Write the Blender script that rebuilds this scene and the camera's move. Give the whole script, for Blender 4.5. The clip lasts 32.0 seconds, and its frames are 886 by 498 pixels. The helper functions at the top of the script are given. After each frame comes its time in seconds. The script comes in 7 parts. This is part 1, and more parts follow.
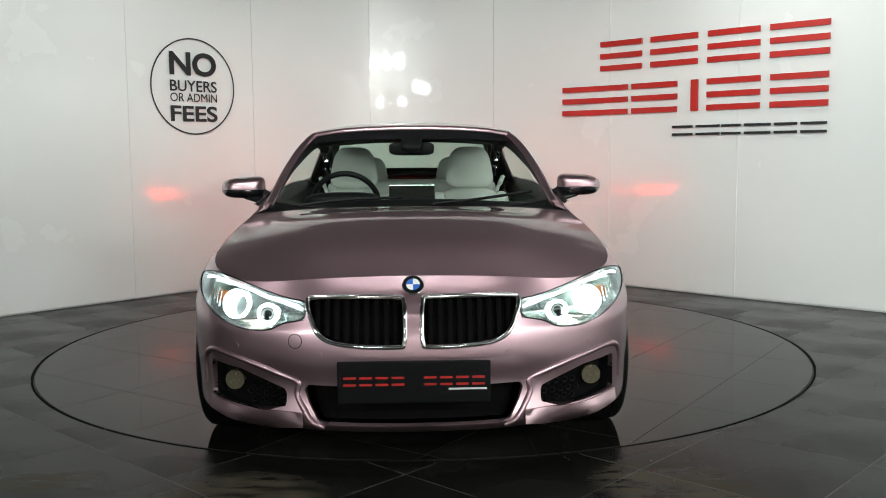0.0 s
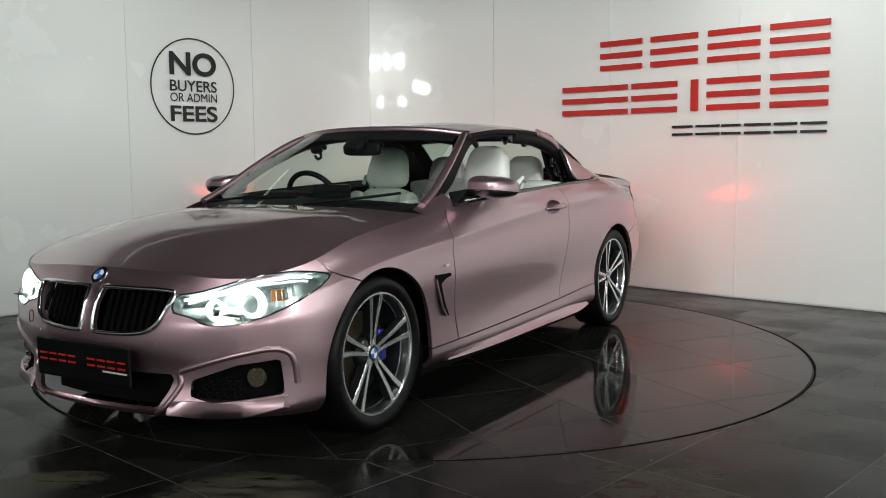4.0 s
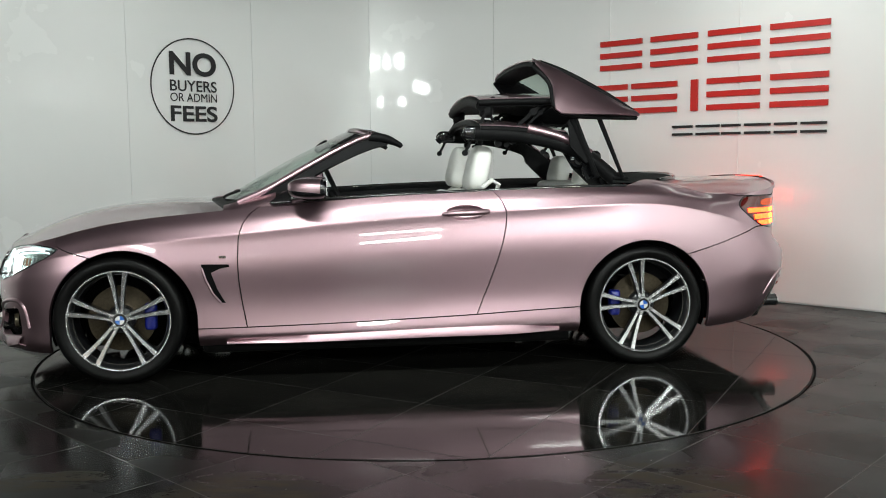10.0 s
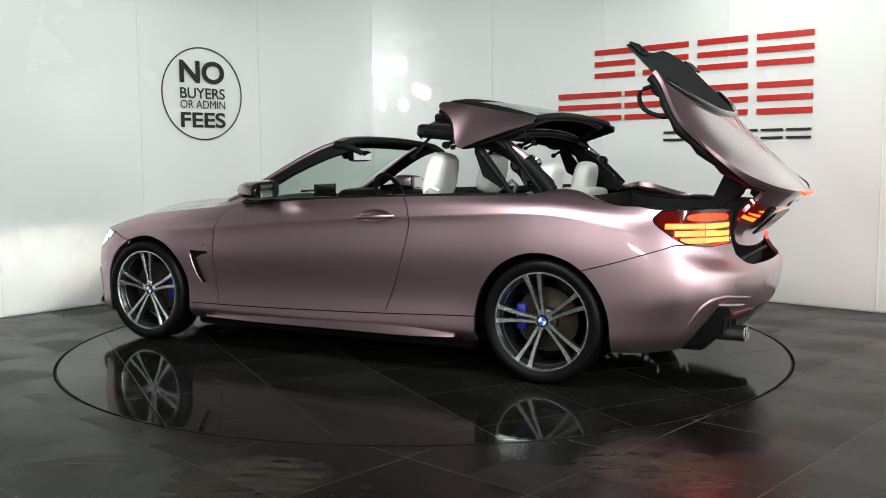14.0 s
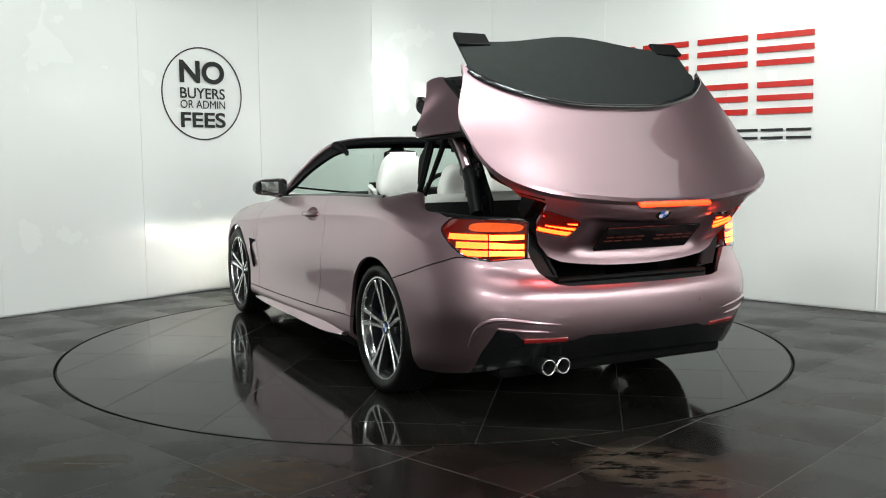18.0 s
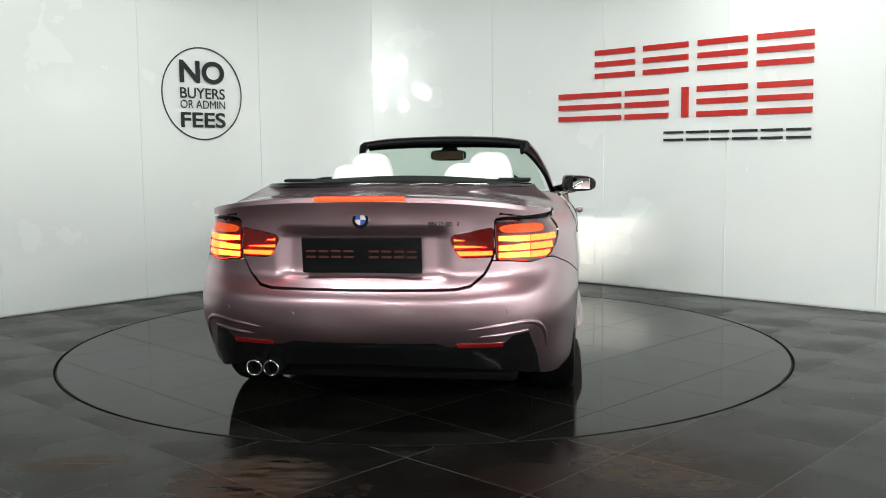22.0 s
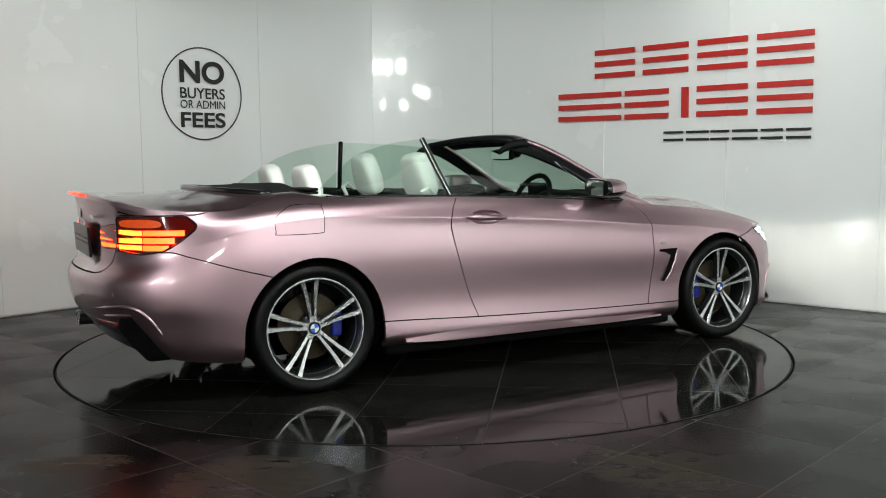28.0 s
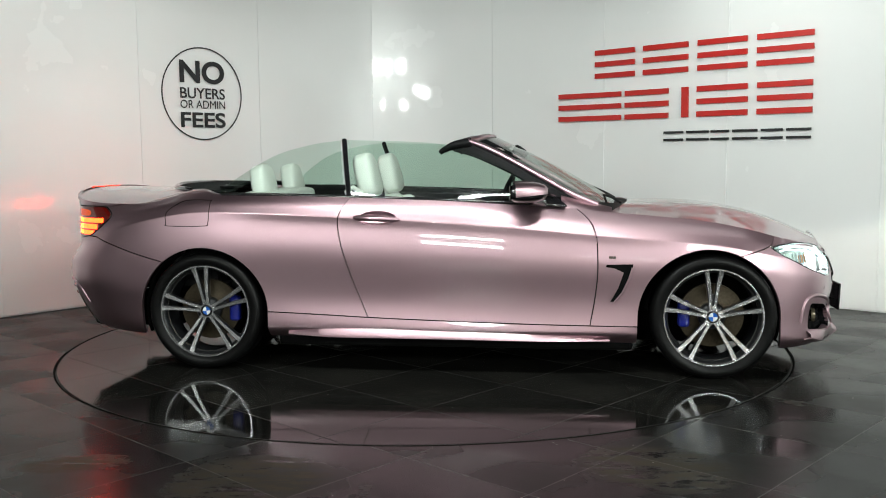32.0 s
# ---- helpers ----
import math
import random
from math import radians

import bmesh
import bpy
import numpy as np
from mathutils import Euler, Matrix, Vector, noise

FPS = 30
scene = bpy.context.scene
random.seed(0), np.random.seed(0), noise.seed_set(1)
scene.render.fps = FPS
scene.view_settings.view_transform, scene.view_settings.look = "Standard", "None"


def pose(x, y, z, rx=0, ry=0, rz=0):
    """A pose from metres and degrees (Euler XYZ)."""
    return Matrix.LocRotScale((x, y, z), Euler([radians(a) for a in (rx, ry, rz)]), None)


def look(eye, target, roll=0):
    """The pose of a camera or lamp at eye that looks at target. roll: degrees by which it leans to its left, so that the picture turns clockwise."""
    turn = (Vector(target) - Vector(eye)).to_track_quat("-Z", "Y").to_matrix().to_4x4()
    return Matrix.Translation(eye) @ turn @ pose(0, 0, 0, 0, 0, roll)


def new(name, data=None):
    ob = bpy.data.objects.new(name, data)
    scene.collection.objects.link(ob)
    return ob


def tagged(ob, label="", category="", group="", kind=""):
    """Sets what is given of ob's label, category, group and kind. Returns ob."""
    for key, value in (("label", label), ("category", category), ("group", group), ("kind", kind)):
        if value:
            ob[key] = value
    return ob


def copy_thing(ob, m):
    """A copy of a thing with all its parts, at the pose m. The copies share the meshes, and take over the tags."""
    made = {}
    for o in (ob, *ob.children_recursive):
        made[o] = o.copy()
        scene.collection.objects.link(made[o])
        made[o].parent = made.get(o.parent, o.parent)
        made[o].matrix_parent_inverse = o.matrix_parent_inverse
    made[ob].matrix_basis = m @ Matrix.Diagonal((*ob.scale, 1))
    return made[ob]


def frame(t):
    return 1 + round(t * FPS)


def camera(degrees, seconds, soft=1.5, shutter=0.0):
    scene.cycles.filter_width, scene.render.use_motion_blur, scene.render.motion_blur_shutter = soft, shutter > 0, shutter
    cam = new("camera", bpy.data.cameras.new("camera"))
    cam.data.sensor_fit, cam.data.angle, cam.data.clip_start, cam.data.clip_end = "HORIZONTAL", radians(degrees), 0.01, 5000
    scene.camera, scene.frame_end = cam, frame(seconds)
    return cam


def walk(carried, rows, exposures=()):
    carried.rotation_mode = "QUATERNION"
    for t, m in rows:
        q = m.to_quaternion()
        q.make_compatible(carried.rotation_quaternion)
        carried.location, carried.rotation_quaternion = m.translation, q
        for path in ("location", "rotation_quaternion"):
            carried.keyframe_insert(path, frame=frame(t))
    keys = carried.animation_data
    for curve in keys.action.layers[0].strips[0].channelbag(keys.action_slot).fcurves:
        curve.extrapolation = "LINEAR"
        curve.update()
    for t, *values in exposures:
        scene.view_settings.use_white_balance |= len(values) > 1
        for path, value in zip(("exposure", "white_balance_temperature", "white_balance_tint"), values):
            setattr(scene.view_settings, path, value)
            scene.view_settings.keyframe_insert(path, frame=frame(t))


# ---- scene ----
# brightness of the film along the clip, in stops
EXPOSURES = [(0.0, -0.36), (1.0, -0.65), (3.0, -0.55), (6.0, -0.63), (7.0, -0.75), (8.0, -0.75), (9.0, -0.65), (10.0, -0.55), (11.0, -0.44), (12.0, -0.38), (12.5, -0.27), (14.0, -0.19), (17.0, -0.16), (18.0, -0.01), (20.0, -0.07), (21.0, -0.05), (22.0, -0.11), (23.0, -0.32), (25.0, -0.49), (28.0, -0.62), (30.0, -0.57), (32.0, -0.36)]
# unseen ceiling lights added for brightness: x, y, length, width, watts, turn, tilt
LAMPS = [(-2.3, 0.9, 1.5, 0.25, 1.2, 48, 30), (2.3, 0.8, 1.5, 0.25, 7, -42, 30), (3.7, -1.0, 1.5, 0.25, 5, -60, 30),
         (-0.95, -2.6, 0.6, 0.22, 50, -30, 92), (0.0, -2.7, 0.6, 0.22, 54, 0, 92), (0.95, -2.6, 0.6, 0.22, 50, 30, 92),
         # these face the unseen side walls, so that the walls mirror in the doors
         (-4.6, -5.0, 1.8, 0.25, 20, 90, 30), (4.6, -5.0, 1.8, 0.25, 175, 90, -30), (4.9, -2.6, 1.5, 0.25, 52, 90, -40),
         (-3.8, -7.5, 2.0, 0.3, 165, 25, 55), (3.8, -7.5, 2.0, 0.3, 330, -25, 55), (-2.5, -13.0, 1.5, 0.3, 150, 0, 58), (2.5, -13.0, 1.5, 0.3, 150, 0, 58), (0.0, -16.0, 1.5, 0.3, 100, 0, 0),
         # a soft panel added for the raised boot lid to mirror
         (1.7, -1.5, 1.6, 1.0, 2.6, 0, 0)]
SECONDS = 32.0
cam = camera(51.01, SECONDS, soft=1.0)


def aim(eye, pan, tilt, roll):
    """The pose of the camera at eye, turned by pan to the right, tilted up and leaned, in degrees."""
    p, t = radians(pan), radians(tilt)
    way = Vector((math.sin(p) * math.cos(t), math.cos(p) * math.cos(t), math.sin(t)))
    return look(eye, Vector(eye) + way, roll)


NEAR_STAND = ((0.1031, -5.7241, 1.1646), 0.0628, -5.7353, -0.4691)
FAR_STAND = ((0.1203, -6.018, 1.1917), -0.0604, -5.6391, -0.4871)


def stand(k):
    """Between the two stands of the tripod, k from 0 to 1."""
    (e0, *a0), (e1, *a1) = NEAR_STAND, FAR_STAND
    return aim(Vector(e0).lerp(Vector(e1), k), *[a + (b - a) * k for a, b in zip(a0, a1)])


walk(cam, [(t, stand(k)) for t, k in (
    (0.0, 0.0), (6.0, 0.0), (11.0, 0.0), (11.9, 0.04), (12.2, 0.2), (12.5, 0.6), (13.0, 0.64), (13.5, 0.77),
    (14.0, 1.0), (14.5, 1.0), (20.0, 1.0), (32.0, 1.0))],
    exposures=EXPOSURES)

# ---- light ----
world = bpy.data.worlds.new("room_dark")
world.use_nodes = True
world.node_tree.nodes["Background"].inputs[0].default_value = (0.5, 0.52, 0.55, 1)
world.node_tree.nodes["Background"].inputs[1].default_value = 0.03
scene.world = world


# ---- materials ----
def material(name, colour, rough=0.5, metal=0.0, vary=0.0, size=20.0, bump=0.0, bump_size=200.0, coat=0.0,
             coat_rough=0.03, rough_vary=0.0, glow=None, strength=0.0, specular=0.5, alpha=1.0, transmission=0.0, ior=1.5,
             second=None):
    """A node material: a base colour that drifts towards `second`, with grain, relief and uneven gloss."""
    m = bpy.data.materials.new(name)
    m.use_nodes = True
    tree = m.node_tree
    n, link = tree.nodes, tree.links
    b = n["Principled BSDF"]
    b.inputs["Base Color"].default_value = (*colour, 1)
    b.inputs["Roughness"].default_value = rough
    b.inputs["Metallic"].default_value = metal
    b.inputs["Coat Weight"].default_value = coat
    b.inputs["Coat Roughness"].default_value = coat_rough
    b.inputs["Specular IOR Level"].default_value = specular
    b.inputs["Alpha"].default_value = alpha
    b.inputs["Transmission Weight"].default_value = transmission
    b.inputs["IOR"].default_value = ior
    place = n.new("ShaderNodeTexCoord")
    if vary or rough_vary:
        big = n.new("ShaderNodeTexNoise")
        big.inputs["Scale"].default_value = size
        big.inputs["Detail"].default_value = 6
        link.new(place.outputs["Object"], big.inputs["Vector"])
    if vary:
        mix = n.new("ShaderNodeMix")
        mix.data_type = "RGBA"
        ramp = n.new("ShaderNodeMapRange")
        ramp.inputs["From Min"].default_value, ramp.inputs["From Max"].default_value = 0.3, 0.7
        link.new(big.outputs["Fac"], ramp.inputs["Value"])
        link.new(ramp.outputs[0], mix.inputs["Factor"])
        other = second or [c * (1 - vary) for c in colour]
        mix.inputs["A"].default_value, mix.inputs["B"].default_value = (*colour, 1), (*other, 1)
        link.new(mix.outputs["Result"], b.inputs["Base Color"])
    if rough_vary:
        ramp2 = n.new("ShaderNodeMapRange")
        ramp2.inputs["From Min"].default_value, ramp2.inputs["From Max"].default_value = 0.35, 0.65
        ramp2.inputs["To Min"].default_value, ramp2.inputs["To Max"].default_value = rough, rough + rough_vary
        link.new(big.outputs["Fac"], ramp2.inputs["Value"])
        link.new(ramp2.outputs[0], b.inputs["Roughness"])
    if bump:
        fine = n.new("ShaderNodeTexNoise")
        fine.inputs["Scale"].default_value = bump_size
        fine.inputs["Detail"].default_value = 3
        link.new(place.outputs["Object"], fine.inputs["Vector"])
        relief = n.new("ShaderNodeBump")
        relief.inputs["Strength"].default_value = bump
        relief.inputs["Distance"].default_value = 0.002
        link.new(fine.outputs["Fac"], relief.inputs["Height"])
        link.new(relief.outputs["Normal"], b.inputs["Normal"])
    if glow:
        b.inputs["Emission Color"].default_value = (*glow, 1)
        b.inputs["Emission Strength"].default_value = strength
    return m


PAINT = material("rose_metallic_paint", (0.50, 0.335, 0.376), 0.38, 1.0, vary=0.07, size=900, coat=1.0, coat_rough=0.015,
                 bump=0.015, bump_size=2500)
BLACK_GLOSS = material("black_gloss_trim", (0.008, 0.008, 0.009), 0.12, vary=0.3, size=30, coat=0.5)
BLACK_SOFT = material("black_soft_trim", (0.006, 0.006, 0.0065), 0.5, specular=0.09, vary=0.35, size=60, bump=0.15, bump_size=600)
RUBBER = material("tyre_rubber", (0.004, 0.004, 0.004), 0.38, specular=0.16, vary=0.3, size=40, bump=0.25, bump_size=300)
DARK_GAP = material("dark_underbody", (0.004, 0.004, 0.004), 0.9, specular=0.08, vary=0.3, size=15, bump=0.2, bump_size=90)
CHROME = material("chrome", (0.78, 0.78, 0.78), 0.07, 1.0, rough_vary=0.05, size=60)
ALLOY = material("machined_alloy", (0.80, 0.80, 0.81), 0.22, 0.95, rough_vary=0.05, size=400)
ALLOY_DARK = material("dark_painted_alloy", (0.020, 0.021, 0.023), 0.3, 0.4, vary=0.2, size=50, coat=0.5)
STEEL = material("brake_steel", (0.05, 0.038, 0.022), 0.45, 0.7, rough_vary=0.2, size=80, vary=0.3)
BLUE_CALIPER = material("blue_caliper_paint", (0.008, 0.016, 0.26), 0.3, vary=0.2, size=60, coat=0.6)
LEATHER = material("white_leather", (0.74, 0.74, 0.71), 0.5, vary=0.08, size=14, bump=0.25, bump_size=420)
CARPET = material("black_carpet", (0.012, 0.012, 0.013), 0.95, vary=0.4, size=90, bump=0.5, bump_size=500)
GREY_FELT = material("grey_cover_felt", (0.014, 0.016, 0.0155), 0.85, specular=0.10, vary=0.15, size=35, bump=0.3, bump_size=900)
MIRROR = material("mirror_glass", (0.85, 0.86, 0.87), 0.02, 1.0, rough_vary=0.02, size=10)
HEAD_LENS = material("lamp_reflector", (0.75, 0.77, 0.8), 0.15, 0.9, rough_vary=0.1, size=30)
HEAD_BEAM = material("dipped_beam_source", (0.9, 0.92, 1.0), 0.2, glow=(1.0, 0.95, 0.82), strength=5500, rough_vary=0.1)
HEAD_GLOW = material("headlamp_glow", (0.9, 0.92, 1.0), 0.2, glow=(0.95, 0.97, 1.0), strength=14, rough_vary=0.1)
AMBER = material("amber_reflector", (0.45, 0.13, 0.02), 0.25, rough_vary=0.2, size=80)
TAIL_RED = material("tail_lamp_red", (0.07, 0.004, 0.003), 0.1, vary=0.3, size=40, coat=1.0, glow=(1.0, 0.02, 0.004), strength=0.05)
TAIL_BAR = material("tail_lamp_bar", (0.8, 0.2, 0.05), 0.2, glow=(1.0, 0.012, 0.001), strength=44.0, rough_vary=0.1)
TAIL_HOT = material("tail_lamp_hot_bar", (0.8, 0.3, 0.08), 0.2, glow=(1.0, 0.026, 0.002), strength=52.0, rough_vary=0.1)
HEAD_BOWL = material("headlamp_lit_bowl", (0.9, 0.92, 1.0), 0.2, glow=(0.95, 0.97, 1.0), strength=5, rough_vary=0.1)
BRAKE_RED = material("brake_lamp_red", (0.6, 0.05, 0.02), 0.2, glow=(1.0, 0.02, 0.003), strength=8.0, rough_vary=0.1)
TAIL_AMBER = material("tail_lamp_amber", (0.45, 0.09, 0.02), 0.2, glow=(1.0, 0.07, 0.006), strength=0.6, vary=0.3, size=40)
RED_REFLECTOR = material("red_reflector", (0.25, 0.01, 0.01), 0.2, vary=0.3, size=300, coat=0.8)
BADGE_BLUE = material("badge_blue", (0.02, 0.12, 0.5), 0.2, coat=1.0, rough_vary=0.05)
BADGE_WHITE = material("badge_white", (0.75, 0.76, 0.78), 0.2, coat=1.0, rough_vary=0.05)
RED_BAR = material("sign_red", (0.52, 0.018, 0.012), 0.35, vary=0.12, size=8, rough_vary=0.1)
BLACK_INK = material("sign_black", (0.012, 0.013, 0.014), 0.4, vary=0.3, size=9, rough_vary=0.1)
PLATE_BLACK = material("plate_black", (0.006, 0.006, 0.007), 0.25, vary=0.3, size=25, specular=0.3)
FOG_GLASS = material("fog_lamp_glass", (0.22, 0.19, 0.13), 0.18, 0.6, vary=0.4, size=60, rough_vary=0.1)
WHITE_PANEL = material("white_gloss_panel", (0.80, 0.81, 0.80), 0.22, vary=0.03, size=1.2, bump=0.012, bump_size=4, rough_vary=0.06, coat=0.5, coat_rough=0.012)
JOINT = material("joint_white", (0.78, 0.79, 0.78), 0.5, vary=0.1, size=6, rough_vary=0.1)
DARK_WALL = material("pale_showroom_wall", (0.38, 0.38, 0.38), 0.7, vary=0.2, size=0.8, bump=0.1, bump_size=60)
# tones of unseen walls, picked to brighten, darken or warm the car's reflections
PALE_WALL = material("white_bounce_wall", (0.74, 0.75, 0.74), 0.5, vary=0.08, size=0.8, bump=0.1, bump_size=60)
DIM_WALL = material("dark_grey_unseen_wall", (0.16, 0.16, 0.16), 0.7, vary=0.2, size=0.8, bump=0.1, bump_size=60)
WARM_WALL = material("tan_bounce_wall", (0.46, 0.34, 0.23), 0.7, vary=0.2, size=0.8, bump=0.1, bump_size=60)
CEILING = material("dark_ceiling", (0.02, 0.02, 0.021), 0.8, vary=0.1, size=0.7, bump=0.1, bump_size=80)
SPOT_WHITE = material("spotlight_lens", (0.9, 0.9, 0.9), 0.3, glow=(1.0, 0.98, 0.95), strength=120.0, rough_vary=0.1)
LAMP_SOFT = material("dim_lamp_diffuser", (0.9, 0.9, 0.9), 0.4, glow=(0.95, 1.0, 0.95), strength=0.4, rough_vary=0.1)
LAMP_WHITE = material("lamp_diffuser", (0.9, 0.9, 0.9), 0.4, glow=(0.95, 1.0, 0.95), strength=5.0, rough_vary=0.1)


def glass_material(name, tint):
    """Thin clear glass: it tints what lies behind and mirrors more towards grazing."""
    m = bpy.data.materials.new(name)
    m.use_nodes = True
    n, link = m.node_tree.nodes, m.node_tree.links
    n.remove(n["Principled BSDF"])
    clear, gloss, mix = n.new("ShaderNodeBsdfTransparent"), n.new("ShaderNodeBsdfGlossy"), n.new("ShaderNodeMixShader")
    clear.inputs["Color"].default_value, gloss.inputs["Color"].default_value = (*tint, 1), (0.9, 0.93, 0.92, 1)
    gloss.inputs["Roughness"].default_value = 0.015
    tilt, power, lift = n.new("ShaderNodeLayerWeight"), n.new("ShaderNodeMath"), n.new("ShaderNodeMath")
    tilt.inputs["Blend"].default_value = 0.5
    power.operation, lift.operation = "POWER", "MULTIPLY_ADD"
    power.inputs[1].default_value, lift.inputs[1].default_value, lift.inputs[2].default_value = 4.0, 0.85, 0.055
    link.new(tilt.outputs["Facing"], power.inputs[0])
    link.new(power.outputs[0], lift.inputs[0])
    link.new(lift.outputs[0], mix.inputs["Fac"])
    link.new(clear.outputs[0], mix.inputs[1])
    link.new(gloss.outputs[0], mix.inputs[2])
    link.new(mix.outputs[0], n["Material Output"].inputs["Surface"])
    return m


GLASS = glass_material("car_glass", (0.74, 0.86, 0.79))


def tile_material(name, rough, rough_vary, specular, fixed):
    """Dark slate tile: cloudy, with dull drying stains and dust specks. fixed: two worn patches lie on the floor itself."""
    m = material(name, (0.0065, 0.0066, 0.0062), rough, vary=0.5, size=1.7, rough_vary=rough_vary, bump=0.06, bump_size=22,
                 second=(0.017, 0.0165, 0.0145), specular=specular)
    tree = m.node_tree
    n, link = tree.nodes, tree.links
    b = n["Principled BSDF"]
    shade = n.new("ShaderNodeObjectInfo")
    spot = n.new("ShaderNodeNewGeometry") if fixed else n.new("ShaderNodeTexCoord")
    place = spot.outputs["Position"] if fixed else spot.outputs["Object"]
    shifted = n.new("ShaderNodeVectorMath")
    shifted.operation = "ADD"
    link.new(place, shifted.inputs[0])
    if not fixed:
        link.new(shade.outputs["Random"], shifted.inputs[1])

    def noise_at(scale, detail, rough_n, lo, hi, stretch=None):
        t = n.new("ShaderNodeTexNoise")
        t.inputs["Scale"].default_value, t.inputs["Detail"].default_value, t.inputs["Roughness"].default_value = scale, detail, rough_n
        source = shifted.outputs[0]
        if stretch:
            mp = n.new("ShaderNodeMapping")
            mp.inputs["Rotation"].default_value, mp.inputs["Scale"].default_value = (0, 0, stretch[0]), (stretch[1], stretch[2], 1)
            link.new(source, mp.inputs["Vector"])
            source = mp.outputs[0]
        link.new(source, t.inputs["Vector"])
        r = n.new("ShaderNodeMapRange")
        r.inputs["From Min"].default_value, r.inputs["From Max"].default_value = lo, hi
        link.new(t.outputs["Fac"], r.inputs["Value"])
        return r.outputs[0]

    def math_node(op, a, c):
        k = n.new("ShaderNodeMath")
        k.operation = op
        for socket, value in zip(k.inputs, (a, c)):
            if isinstance(value, (int, float)):
                socket.default_value = value
            else:
                link.new(value, socket)
        return k.outputs[0]

    def mixed(fac, a, colour):
        k = n.new("ShaderNodeMix")
        k.data_type = "RGBA"
        link.new(fac, k.inputs["Factor"])
        link.new(a, k.inputs["A"])
        k.inputs["B"].default_value = (*colour, 1)
        return k.outputs["Result"]

    colour = b.inputs["Base Color"].links[0].from_socket
    stain = noise_at(2.1, 9, 0.72, 0.60, 0.70)
    if fixed:
        total = None
        for x, y, rx, ry, turn in ((-0.62, -2.66, 0.30, 0.26, 0.5), (0.93, -2.55, 0.30, 0.24, -0.6), (-1.35, -2.45, 0.22, 0.10, 0.2)):
            mp = n.new("ShaderNodeMapping")
            mp.vector_type = "TEXTURE"
            mp.inputs["Location"].default_value, mp.inputs["Rotation"].default_value, mp.inputs["Scale"].default_value = (x, y, 0), (0, 0, turn), (rx, ry, 1)
            link.new(place, mp.inputs["Vector"])
            length = n.new("ShaderNodeVectorMath")
            length.operation = "LENGTH"
            link.new(mp.outputs[0], length.inputs[0])
            near = n.new("ShaderNodeMapRange")
            near.inputs["From Min"].default_value, near.inputs["From Max"].default_value = 1.15, 0.75
            link.new(length.outputs["Value"], near.inputs["Value"])
            total = near.outputs[0] if total is None else math_node("MAXIMUM", total, near.outputs[0])
        streaks = noise_at(5.0, 8, 0.75, 0.42, 0.56, (0.9, 1.0, 3.5))
        worn = math_node("MULTIPLY", total, streaks)
        stain = math_node("MULTIPLY", stain, 0.35)
        stain = math_node("MAXIMUM", stain, worn)
    else:
        stain = math_node("MULTIPLY", stain, 0.10)
    colour = mixed(stain, colour, (0.075, 0.064, 0.047))
    cells = n.new("ShaderNodeTexVoronoi")
    cells.inputs["Scale"].default_value = 9.0
    link.new(shifted.outputs[0], cells.inputs["Vector"])
    dust = n.new("ShaderNodeMapRange")
    dust.inputs["From Min"].default_value, dust.inputs["From Max"].default_value = 0.034, 0.020
    link.new(cells.outputs["Distance"], dust.inputs["Value"])
    colour = mixed(dust.outputs[0], colour, (0.45, 0.45, 0.42))
    tone = n.new("ShaderNodeMapRange")
    tone.inputs["To Min"].default_value, tone.inputs["To Max"].default_value = 0.8, 1.25
    link.new(shade.outputs["Random"], tone.inputs["Value"])
    scale = n.new("ShaderNodeMix")
    scale.data_type, scale.blend_type = "RGBA", "MULTIPLY"
    scale.inputs["Factor"].default_value = 1.0
    link.new(colour, scale.inputs["A"])
    link.new(tone.outputs[0], scale.inputs["B"])
    link.new(scale.outputs["Result"], b.inputs["Base Color"])
    gloss = b.inputs["Roughness"].links[0].from_socket
    link.new(math_node("ADD", gloss, math_node("MULTIPLY", stain, 0.35)), b.inputs["Roughness"])
    return m


TILE = tile_material("dark_slate_tile", 0.15, 0.20, 0.085, True)
DISC_TILE = tile_material("polished_dark_tile", 0.035, 0.07, 0.088, False)
GROUT = material("tile_grout", (0.13, 0.125, 0.115), 0.6, vary=0.2, size=12, bump=0.2, bump_size=120)
GROUT_DARK = material("turntable_joint", (0.04, 0.039, 0.037), 0.5, vary=0.2, size=12, bump=0.2, bump_size=120)


# ---- building ----
def mesh_object(name, bm, mat, parent=None, label="", smooth=False):
    data = bpy.data.meshes.new(name)
    bm.to_mesh(data)
    bm.free()
    data.materials.append(mat)
    if smooth:
        data.polygons.foreach_set("use_smooth", [True] * len(data.polygons))
        data.set_sharp_from_angle(angle=radians(52))
    ob = new(name, data)
    ob.parent = parent
    if label:
        ob["label"] = label
    return ob


def part(name, bm, mat, parent, label="", smooth=True):
    """One mesh under a thing or under a part."""
    return mesh_object(name, bm, mat, parent, label, smooth)


def bm_box(size, centre=(0, 0, 0), bevel=0.0, m=None, segments=2):
    bm = bmesh.new()
    bmesh.ops.create_cube(bm, size=1.0)
    bmesh.ops.scale(bm, vec=size, verts=bm.verts)
    if bevel:
        bmesh.ops.bevel(bm, geom=list(bm.edges), offset=bevel, segments=segments, affect="EDGES", profile=0.5)
    bmesh.ops.translate(bm, vec=centre, verts=bm.verts)
    if m:
        bmesh.ops.transform(bm, matrix=m, verts=bm.verts)
    return bm


